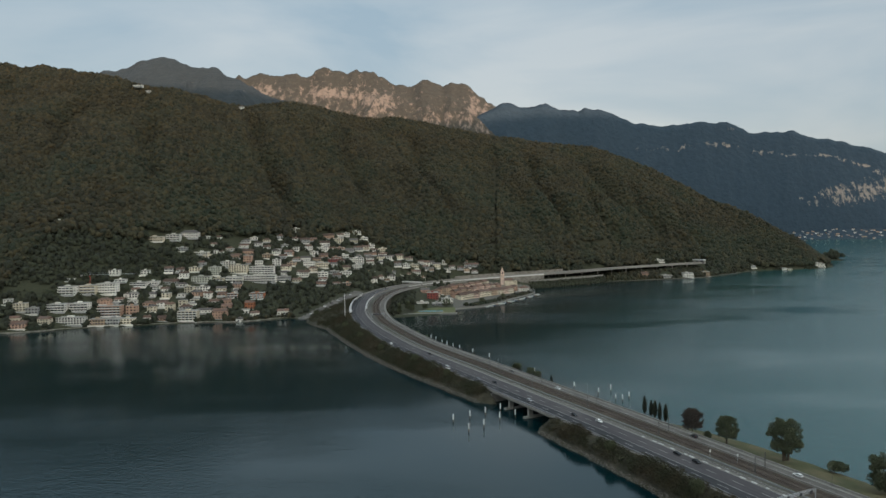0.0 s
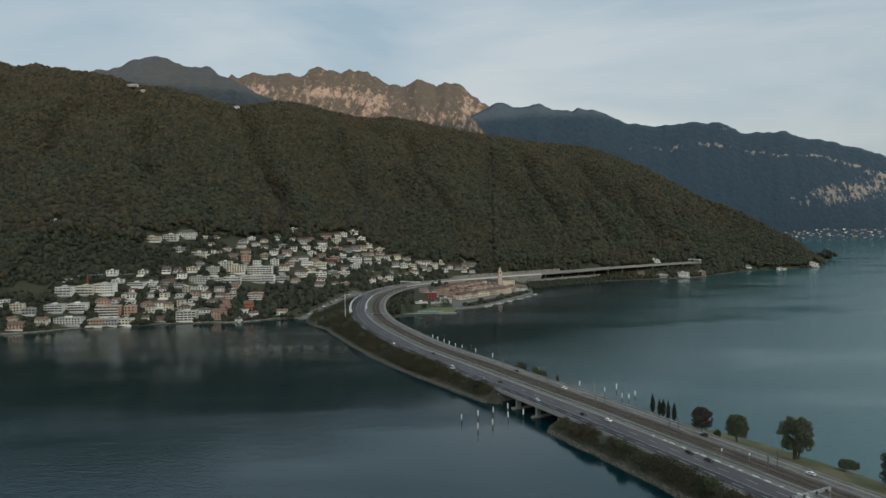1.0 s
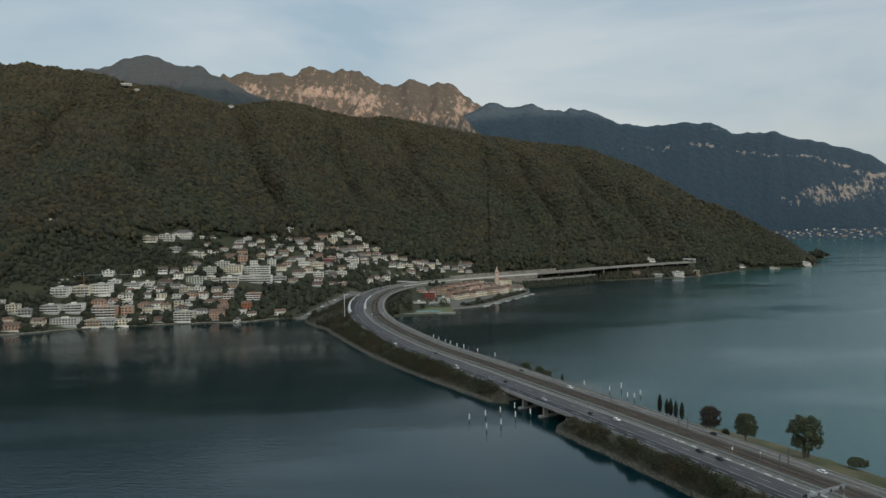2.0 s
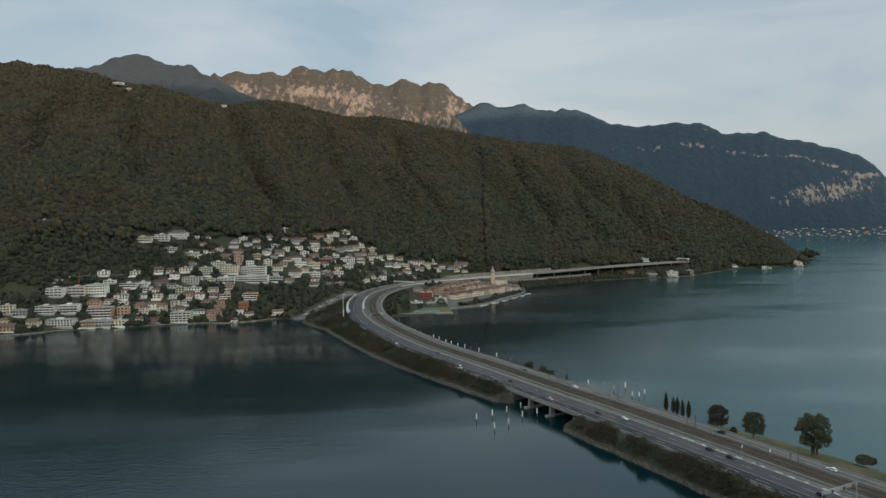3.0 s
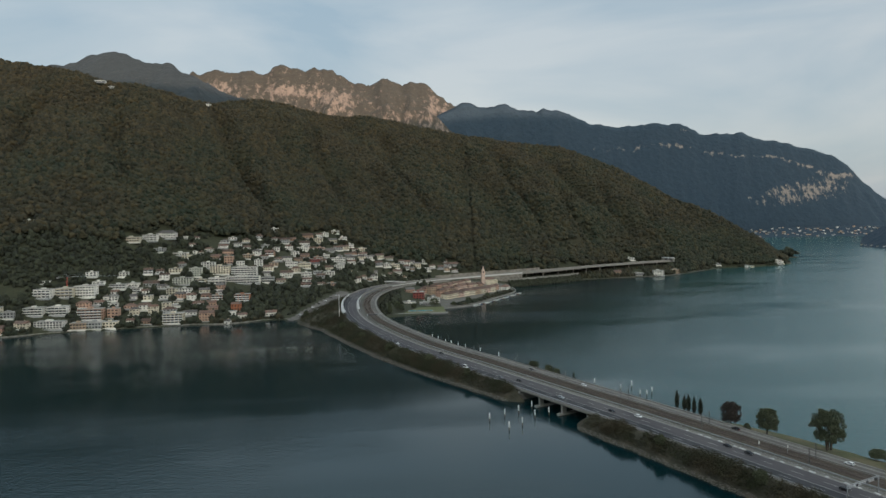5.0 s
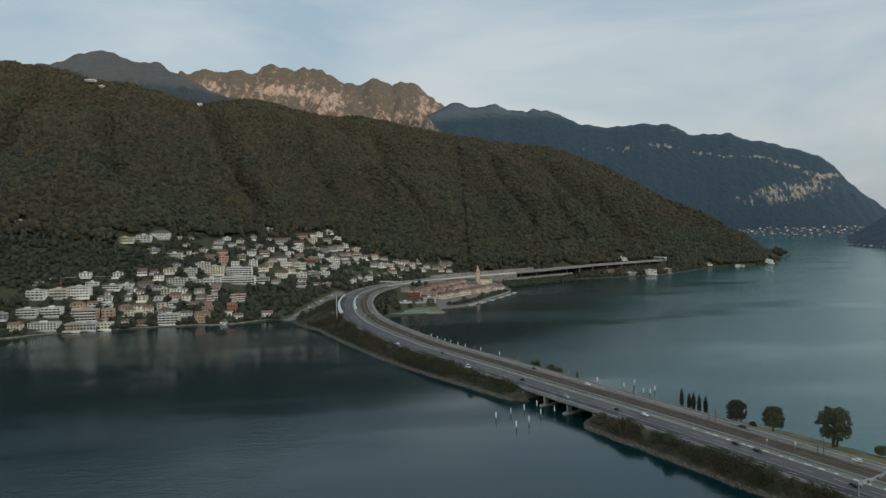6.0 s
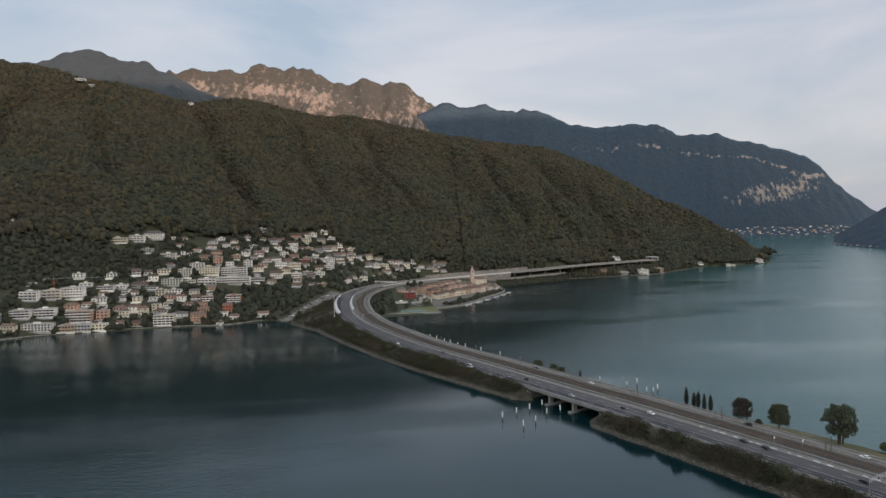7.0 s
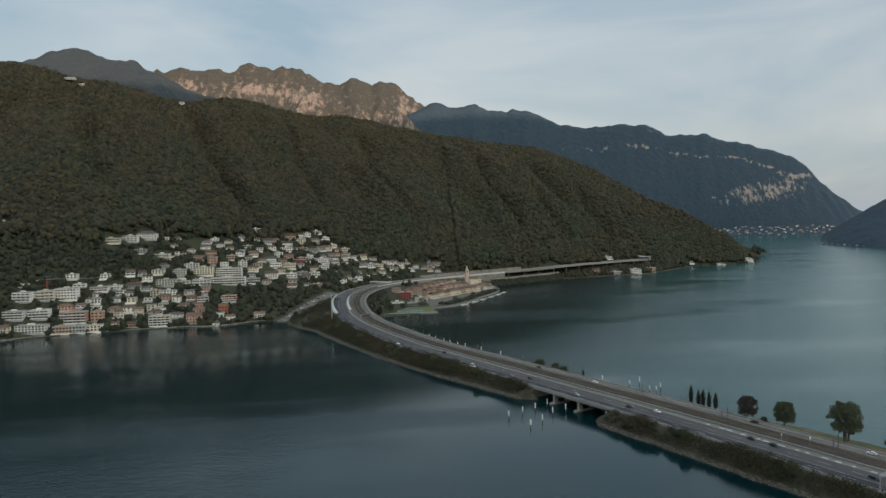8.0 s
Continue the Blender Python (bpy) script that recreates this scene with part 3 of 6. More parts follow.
def paint(name, label, d, width, s0, s1, dash=0.0, gap=0.0):
    """Painted lines on the motorway, one sheet a line."""
    pts, faces = [], []
    s = s0
    while s < s1:
        e = min(s + (dash or 8.0), s1)
        k = len(pts)
        pts += [at(s, d, 0.03), at(s, d + width, 0.03), at(e, d + width, 0.03), at(e, d, 0.03)]
        faces.append((k, k + 1, k + 2, k + 3))
        s = e + gap
    return tagged(mesh_object(name, pts, faces, PAINT), label, "road marking", kind="stuff" if dash else "structure")


S_BARE = station(-129, 967)
tagged(ribbon("fresh_lane", [(1.5, 0.015), (8.0, 0.015)], 0, S_BARE, ASPHALT_NEW), "dark newly laid carriageway of the motorway", "road", kind="structure")
tagged(ribbon("worn_lane", [(20.6, 0.015), (23.0, 0.015)], 0, S_BARE, LOCAL_ROAD), "pale worn strip of asphalt beside the median", "road", kind="structure")
tagged(slab("grass_verge", 23.0, 24.4, -0.02, 0.12, 0, S_BARE, STRIP), "dusty half-green verge along the motorway", "verge", kind="structure")
WORN = material("tyre_worn_asphalt", (0.058, 0.053, 0.057), (0.044, 0.041, 0.044), 0.8, 1.4, third=(0.070, 0.064, 0.066), big=22)
for d0, d1 in ((9.4, 10.3), (11.5, 12.4), (14.3, 15.2), (16.6, 17.5), (21.2, 21.9)):
    tagged(ribbon("wheel_track", [(d0, 0.02), (d1, 0.02)], 0, S_BARE, WORN), "dark tyre-worn track on the motorway", "road", kind="structure")
for d in (1.2, 8.0, 18.6, 22.6):
    paint("edge_line", "solid white edge line on the motorway", d, 0.26, 0, S_END)
for d in (4.6, 13.2):
    paint("lane_line", "dashed white lane line on the motorway", d, 0.3, 0, S_END, 6.0, 9.0)

# median: low concrete barrier on a pale strip, with worn pale plates
tagged(slab("median", 19.0, 20.6, 0.0, 0.08, 0, S_END, CONCRETE), "pale concrete strip between the carriageways", "median", kind="structure")
tagged(ribbon("median_barrier", [(19.95, 0.08), (20.05, 0.35), (20.1, 0.65), (20.22, 0.65), (20.27, 0.35), (20.37, 0.08)], 0, S_BEND, CONCRETE, close=True), "grey concrete crash barrier along the median", "barrier", kind="structure")
for i in range(26):
    s = 150 + i * 6.9 + 1.2 * math.sin(i * 2.3)
    e = s + 2.4 + 1.0 * math.sin(i * 1.7)
    p = [at(s, 18.95, 0.1), at(s, 19.75, 0.1), at(e, 19.75, 0.1), at(e, 18.95, 0.1), at(s, 18.95, 0.4), at(s, 19.75, 0.4), at(e, 19.75, 0.4), at(e, 18.95, 0.4)]
    tagged(mesh_object("barrier_block", p, [(3, 2, 1, 0), (4, 5, 6, 7), (0, 1, 5, 4), (1, 2, 6, 5), (2, 3, 7, 6), (3, 0, 4, 7)], PALE_WALL), "pale concrete barrier block on the median", "barrier", "blocks along the median")

# outer edge beam and steel guard rail
tagged(ribbon("edge_beam", [(-0.9, -1.1), (-0.9, 0.25), (-0.4, 0.25), (-0.4, -1.1)], 0, S_BEND, CONCRETE, close=True), "pale concrete edge beam of the motorway", "kerb", kind="structure")


def guard_rail(d, s0, s1, label):
    rail = tagged(new("guard_rail"), label, "guard rail")
    ribbon("beam", [(d - 0.04, 0.5), (d - 0.09, 0.65), (d - 0.04, 0.8), (d + 0.02, 0.8), (d + 0.02, 0.5)], s0, s1, STEEL, parent=rail, close=True)
    bm = bmesh.new()
    for s in np.arange(s0 + 1, s1, 4.0):
        p = at(s, d + 0.06)
        box(bm, p.x - 0.05, p.x + 0.05, p.y - 0.05, p.y + 0.05, p.z - 0.1, p.z + 0.8)
    tagged(part("upright", bm, STEEL, rail), kind="stuff")
    return rail


guard_rail(0.3, 0, S_BEND, "galvanised steel guard rail along the motorway")
guard_rail(24.8, 0, S_BEND, "galvanised steel guard rail beside the railway")

# railway: ballast bed, two tracks
S_RAIL = station(21, 1200)
tagged(ribbon("rail_verge", [(W_MOTOR, -0.9), (W_MOTOR, -0.1), (28.0, -0.1), (28.0, -0.9)], 0, S_RAIL, STRIP, close=True), "earth strip between motorway and railway", "verge", kind="structure")
tagged(ribbon("ballast_bed", [(28.0, -0.9), (28.0, -0.2), (28.5, 0.1), (37.4, 0.1), (37.9, -0.2), (37.9, -0.9)], 0, S_RAIL, BALLAST, close=True), "brown stone ballast of the railway", "railway", kind="structure")
for n in range(2):
    track = tagged(new("railway_track"), "railway track with worn steel rails on brown ballast", "railway track", "tracks on the causeway")
    mid = 30.6 + 4.4 * n
    for d in (mid - 0.72, mid + 0.72):
        ribbon("rail", [(d - 0.04, 0.18), (d - 0.04, 0.34), (d + 0.04, 0.34), (d + 0.04, 0.18)], 0, S_RAIL, RUSTY, parent=track, close=True)
    pts, faces = [], []
    for s in np.arange(0.5, S_RAIL, 0.65):
        k = len(pts)
        for dz in (0.05, 0.19):
            pts += [at(s, mid - 1.25, dz), at(s, mid + 1.25, dz), at(s + 0.26, mid + 1.25, dz), at(s + 0.26, mid - 1.25, dz)]
        faces += [tuple(k + i for i in f) for f in ((4, 5, 6, 7), (0, 1, 5, 4), (1, 2, 6, 5), (2, 3, 7, 6), (3, 0, 4, 7))]
    tagged(mesh_object("timber_bed", pts, faces, SLEEPER, track), kind="stuff")

# local road, footway and their walls
S_LOCAL = station(-93, 1109)
tagged(slab("local_road", 38.4, 43.6, -0.9, 0.05, 0, S_LOCAL, LOCAL_ROAD), "worn pale grey two-lane local road", "road", kind="structure")
tagged(slab("footway", 43.6, 45.3, -0.9, 0.2, 0, S_LOCAL, CONCRETE), "raised pale footway beside the local road", "pavement", kind="structure")
tagged(slab("road_wall", 37.9, 38.4, -0.9, 0.75, 0, S_LOCAL, CONCRETE), "low concrete wall between railway and road", "wall", kind="structure")
tagged(slab("footway_wall", 45.3, 45.8, -1.2, 1.15, station(133, 228), S_LOCAL, CONCRETE), "low pale stone parapet beside the footway", "wall", kind="structure")
paint("road_line", "white centre line of the local road", 41.0, 0.15, 0, S_LOCAL, 3.0, 6.0)
for ob in bpy.data.objects:
    if ob.name.startswith("road_line"):
        for v in ob.data.vertices:
            v.co.z += 0.06

# banks of the causeway
TOE_S = [0, S_A, S_B, S_B + 40, S_B + 72, S_B + 110, S_B + 152, S_B + 205, S_B + 255, S_B + 300, S_B + 365, S_B + 430, S_END]
TOE_L = [13.5, 12, 11.5, 15, 18, 20.5, 22.5, 24, 25.5, 27, 31, 56, 56]
TOE_R_S = [0, station(95, 315), station(80, 349), station(61, 387), S_B, station(-48, 615), S_BEND, S_END]
TOE_R = [88, 77, 69, 58, 54, 53, 52, 52]


def spit(s):
    """1 along the banks, falling to 0 where they round off into the boat passage."""
    inside = min(s - S_A, S_B - s)
    return float(np.clip(0.62 - inside / 13.0, 0, 1)) ** 0.8


def left_bank(s):
    t = float(np.interp(s, TOE_S, TOE_L))
    t += 1.6 * (value_noise(s / 9.0, 1.5) - 0.5)
    z = float(np.interp(s, RUN, LINE[:, 2]))
    top = z - 0.35
    f = spit(s)
    t *= 0.35 + 0.65 * f
    return [(d, h * f - 1.6 * (1 - f)) for d, h in ((-0.85, top), (-2.6, top - 0.3), (-0.5 * t - 0.6, 0.45 * top + 1.2), (-t + 3.0 * f, 1.7), (-t, 0.35), (-t - 2.5, -2.5))]


def right_bank(s):
    t = float(np.interp(s, TOE_R_S, TOE_R)) + 1.5 * (value_noise(s / 8.0, 7.5) - 0.5)
    z = float(np.interp(s, RUN, LINE[:, 2]))
    return [(45.3, z - 0.6), (46.0, z - 0.9), (46.0 + 0.45 * (t - 47), 4.4), (t - 1.5, 1.5), (t, 0.3), (t + 2.5, -2.5)]


for s0, s1 in ((0, S_A), (S_B, station(-129, 967))):
    tagged(ribbon("bank_left", left_bank, max(s0 - 8, 0), s1 + (8 if s0 == 0 else 0), EARTH, 1.0, absolute=True), "overgrown earth bank of the causeway", "embankment", kind="structure")
    tagged(ribbon("bank_right", right_bank, s0, min(s1, station(-125, 887)), LAWN if s0 == 0 else EARTH, 2.0, absolute=True), "grassy bank of the causeway", "embankment", kind="structure")
    tagged(ribbon("causeway_core", lambda s: [(-0.9, -3), (-0.9, float(np.interp(s, RUN, LINE[:, 2])) - 0.92), (45.3, float(np.interp(s, RUN, LINE[:, 2])) - 0.92), (45.3, -3)], s0, s1, EARTH, absolute=True, close=True), "earth core of the causeway", "embankment", kind="structure")

# bridge over the boat passage: girders, abutments, two rows of piers on footing beams
bridge = tagged(new("bridge"), "grey concrete beam bridge over the boat passage", "bridge")
for d in (0.2, 8.0, 16.0, 24.0, 32.0, 40.0, 44.2):
    slab("girder", d, d + 0.9, -2.0, -0.9, S_A - 1, S_B + 1, CONCRETE, bridge)
for s in (S_A, S_B):
    side = -1 if s == S_A else 1
    for a, b in ((s - 0.6, s + 0.6),):
        ribbon("abutment", [(-1.2, -3), (-1.2, 6.0), (45.5, 6.0), (45.5, -3)], a, b, CONCRETE, 1.2, absolute=True, parent=bridge, close=True)
for f in (0.36, 0.69):
    s = S_A + f * (S_B - S_A)
    ribbon("footing_beam", [(-3.2, -3), (-3.2, 1.2), (46, 1.2), (46, -3)], s - 1.1, s + 1.1, CONCRETE, 2.2, absolute=True, parent=bridge, close=True)
    for d in (0.0, 10.5, 21.0, 31.5, 41.5):
        ribbon("pier", [(d, 1.2), (d, 6.05), (d + 3.2, 6.05), (d + 3.2, 1.2)], s - 0.8, s + 0.8, CONCRETE, 1.4, absolute=True, parent=bridge, close=True)

# pale noise barriers at the bend: leaning panels on the outer edge and on the median
PANEL = 4.0


def noise_barrier(d, s0, s1, high, lean, label):
    wall = tagged(new("noise_barrier"), label, "noise barrier", "noise barriers at the bend")
    for s in np.arange(s0, s1 - 0.1, PANEL):
        ribbon("panel", [(d, -0.5), (d - 0.15, high * 0.6), (d + lean, high), (d + lean + 0.1, high - 0.15), (d + 0.1, high * 0.58), (d + 0.2, -0.5)], s + 0.05, s + PANEL - 0.05, PALE_WALL, PANEL, parent=wall, close=True)
    return wall


noise_barrier(-0.6, station(-112, 811), station(-129, 980), 4.6, 2.6, "tall pale noise barrier leaning over the carriageway")
noise_barrier(19.8, station(-117, 833), station(-129, 967), 3.6, 2.2, "pale noise barrier on the median of the bend")
tagged(slab("outer_wall", -1.1, -0.6, -2.5, 1.6, station(-129, 980), station(21, 1200), CONCRETE), "low concrete wall along the outer edge of the bend", "wall", kind="structure")
tagged(slab("outer_wall", -1.2, -0.6, -2.5, 5.5, station(21, 1200), station(240, 1325), DARK_WALL), "high grey retaining wall above the motorway", "wall", kind="structure")
tagged(slab("median_wall", 19.9, 20.3, 0.0, 2.6, station(-129, 967), S_END, CONCRETE), "low concrete wall between the carriageways", "wall", kind="structure")
tagged(slab("inner_parapet", 26.2, 26.6, -1.2, 1.2, station(-93, 1109), S_WALL, PALE_WALL), "pale parapet above the old town", "parapet", kind="structure")
tagged(slab("wall_ledge", 26.3, 27.6, -6.4, -5.8, station(-93, 1109), S_WALL, CONCRETE), "ledge on the retaining wall", "ledge", kind="structure")
tagged(slab("inner_wall", 25.6, 26.3, -18, -1.2, station(-93, 1109), S_WALL, DARK_WALL), "tall pale retaining wall above the old town", "wall", kind="structure")
tagged(slab("inner_wall", 37.9, 38.5, -12, 0.7, S_LOCAL, S_RAIL, CONCRETE), "pale retaining wall beside the railway", "wall", kind="structure")

# viaduct along the shore to the tunnel
viaduct = tagged(new("viaduct"), "long concrete motorway viaduct above the lake shore", "viaduct")
slab("deck", -0.5, 26.8, -1.7, -0.92, S_WALL, S_END, CONCRETE, viaduct)
slab("parapet", 26.4, 26.9, -1.7, 1.2, S_WALL, S_END, CONCRETE, viaduct)
slab("parapet", -0.9, -0.5, -1.7, 1.0, station(240, 1325), S_END, CONCRETE, viaduct)
for s in np.arange(S_WALL + 14, S_END - 4, 44.0):
    for d in (4.0, 22.5):
        p = at(s, d)
        part("pier", boxes((p.x - 0.8, p.x + 0.8, p.y - 0.8, p.y + 0.8, min(float(ground(p.x, p.y)) - 1, 0), p.z - 1.7)), DARK_WALL, viaduct)

# lake road on its own wall below the viaduct, above a steep overgrown bank
S_BANK0, S_BANK1 = S_WALL - 34, S_WALL + 150
tagged(slab("lake_road", 27.5, 33.0, -11.0, -10.0, S_BANK0, S_BANK1, LOCAL_ROAD), "pale lake road below the viaduct", "road", kind="structure")
tagged(slab("lake_road_parapet", 33.0, 33.5, -12.5, -8.9, S_BANK0, S_BANK1, CONCRETE), "pale stone parapet of the lake road", "wall", kind="structure")
tagged(ribbon("lake_bank", [(1.0, 17.0), (20.0, 13.0), (33.2, 12.4), (36.5, 5.0), (40.0, 1.0), (43.0, -3.0)], S_BANK0, S_BANK1, EARTH, absolute=True), "steep overgrown bank below the lake road", "embankment", kind="structure")

tagged(slab("bank_wall", 1.0, 2.0, -12.0, -1.8, S_WALL - 6, S_BANK1, DARK_WALL), "weathered retaining wall behind the viaduct piers", "wall", kind="structure")

# tunnel portal at the end of the viaduct
portal = tagged(new("tunnel_portal"), "concrete tunnel portal with two dark mouths", "tunnel portal")
E_END = S_END - 1
for d0, d1 in ((-4.0, 0.8), (12.8, 14.9), (26.1, 31.0)):
    slab("wall", d0, d1, -2.0, 7.0, E_END - 4, S_END, CONCRETE, portal)
slab("lintel", -4.0, 31.0, 5.2, 7.6, E_END - 5, S_END, PALE_WALL, portal)
# dark slabs stand in for the shade inside the two mouths
for d0, d1 in ((0.8, 12.8), (14.9, 26.1)):
    slab("tunnel_mouth", d0, d1, 0.02, 5.2, S_END - 0.6, S_END, DARK, portal)


def gantry(s, d0, d1, high, signs, label):
    """A sign bridge over the lanes: two legs, a lattice beam and sign boards."""
    g = tagged(new("sign_gantry"), label, "sign gantry")
    a, b = at(s, d0), at(s, d1)
    for p in (a, b):
        part("leg", rods((p, p + Vector((0, 0, high)), 0.22, 0.18, 8)), STEEL, g)
    bars = []
    for dz in (0, 0.9):
        for ds in (-0.4, 0.4):
            bars.append((at(s + ds, d0, high - dz), at(s + ds, d1, high - dz), 0.10, 0.10, 6))
    n = max(int(abs(d1 - d0) / 1.4), 2)
    for i in range(n):
        u, w = d0 + (d1 - d0) * i / n, d0 + (d1 - d0) * (i + 1) / n
        bars.append((at(s - 0.4, u, high), at(s - 0.4, w, high - 0.9), 0.06, 0.06, 5))
        bars.append((at(s - 0.4, w, high), at(s + 0.4, w, high), 0.05, 0.05, 5))
    part("beam", rods(*bars), STEEL, g)
    for d, w, h in signs:
        p, q = at(s - 0.6, d, high - h), at(s - 0.6, d + w, high - h)
        up, back = Vector((0, 0, h)), at(s - 0.5, d) - at(s - 0.6, d)
        pts = [p, q, q + up, p + up, p + back, q + back, q + up + back, p + up + back]
        mesh_object("sign_board", pts, [(0, 1, 2, 3), (7, 6, 5, 4), (0, 4, 5, 1), (1, 5, 6, 2), (2, 6, 7, 3), (3, 7, 4, 0)], DARK, g)
    return g


gantry(station(123, 248), 0.0, 21.5, 7.0, ((5.0, 1.2, 1.2), (12.0, 1.2, 1.2), (17.6, 1.6, 1.3)), "grey steel sign gantry over the motorway lanes")
gantry(station(-103, 771), 19.8, 36.5, 7.0, ((21.5, 10.5, 1.3),), "pale sign gantry before the bend")


def footbridge(s, d0, d1, high):
    """A pale bridge across the motorway: deck, two parapets and three piers."""
    g = tagged(new("footbridge"), "pale concrete footbridge across the motorway", "footbridge")
    slab("deck", d0, d1, high - 0.8, high, s - 2.0, s + 2.0, PALE_WALL, g)
    for a in (s - 2.0, s + 1.7):
        slab("parapet", d0, d1, high + 0.004, high + 1.0, a, a + 0.3, PALE_WALL, g)
    for d in (d0 + 0.5, 20.2, d1 - 1.2):
        slab("pier", d, d + 0.7, -0.5, high - 0.8, s - 0.7, s + 0.7, CONCRETE, g)
    return g


footbridge(station(-69, 1120), -2.0, 38.5, 6.0)

# ---- houses ----
STUCCO = {
    "white": material("white_stucco", (0.76, 0.725, 0.66), (0.68, 0.645, 0.58), 0.85, 2.5, each=0.14, third=(0.58, 0.55, 0.49), big=9),
    "cream": material("cream_stucco", (0.72, 0.64, 0.49), (0.62, 0.55, 0.42), 0.85, 2.5, each=0.12, third=(0.46, 0.40, 0.30), big=9),
    "tan": material("tan_stucco", (0.48, 0.35, 0.24), (0.40, 0.29, 0.20), 0.85, 2.5, each=0.12, third=(0.34, 0.25, 0.18), big=9),
    "salmon": material("salmon_stucco", (0.50, 0.31, 0.22), (0.42, 0.26, 0.18), 0.85, 2.5, each=0.12, third=(0.36, 0.23, 0.17), big=9),
    "brick": material("orange_stucco", (0.40, 0.15, 0.075), (0.32, 0.12, 0.06), 0.85, 2.5, each=0.12),
    "red": material("red_stucco", (0.24, 0.060, 0.048), (0.19, 0.05, 0.04), 0.85, 2.5, each=0.1),
    "rose": material("rose_stucco", (0.66, 0.46, 0.37), (0.57, 0.40, 0.32), 0.85, 2.5, each=0.1, third=(0.46, 0.36, 0.30), big=7),
    "grey": material("grey_stucco", (0.38, 0.38, 0.36), (0.30, 0.30, 0.29), 0.85, 2.5, each=0.12, third=(0.27, 0.26, 0.25), big=9),
    "green": material("green_stucco", (0.50, 0.50, 0.42), (0.43, 0.43, 0.36), 0.85, 2.5, each=0.1),
}
ROOFS = {
    "tile": material("terracotta_tiles", (0.17, 0.098, 0.070), (0.11, 0.068, 0.052), 0.9, 0.7, each=0.35, third=(0.11, 0.080, 0.066), big=6, bump=0.5, bump_size=0.35),
    "slate": material("grey_tiles", (0.15, 0.13, 0.12), (0.10, 0.09, 0.085), 0.9, 0.7, each=0.25, bump=0.4, bump_size=0.35),
    "gravel": material("gravel_roof", (0.42, 0.40, 0.37), (0.30, 0.29, 0.27), 0.95, 1.2, each=0.2, third=(0.24, 0.23, 0.21), big=5),
}
GLASS = material("window_glass", (0.035, 0.040, 0.045), (0.022, 0.025, 0.028), 0.12, 0.8, each=0.5)
SHUTTER = material("shutter", (0.09, 0.10, 0.08), (0.07, 0.075, 0.06), 0.7, 0.5, each=0.5)
RAILING = material("balcony_railing", (0.78, 0.76, 0.71), (0.68, 0.66, 0.62), 0.6, 0.8)
TAKEN = []
SHARED = {}


def shared_box(key, sizes, mat):
    """One mesh for all pieces of a kind and size."""
    if key not in SHARED:
        bm = boxes(*sizes)
        me = bpy.data.meshes.new(key[0])
        bm.to_mesh(me)
        bm.free()
        me.materials.append(mat)
        SHARED[key] = me
    return SHARED[key]


def piece(name, me, parent, x, y, z, turn=0):
    ob = new(name, me)
    ob.parent, ob.location, ob.rotation_euler = parent, (x, y, z), (0, 0, radians(turn))
    return ob


WORDS = {"white": "white", "cream": "cream", "tan": "tan", "salmon": "salmon", "brick": "orange-brown", "red": "red", "rose": "pale rose", "grey": "grey", "green": "pale green"}


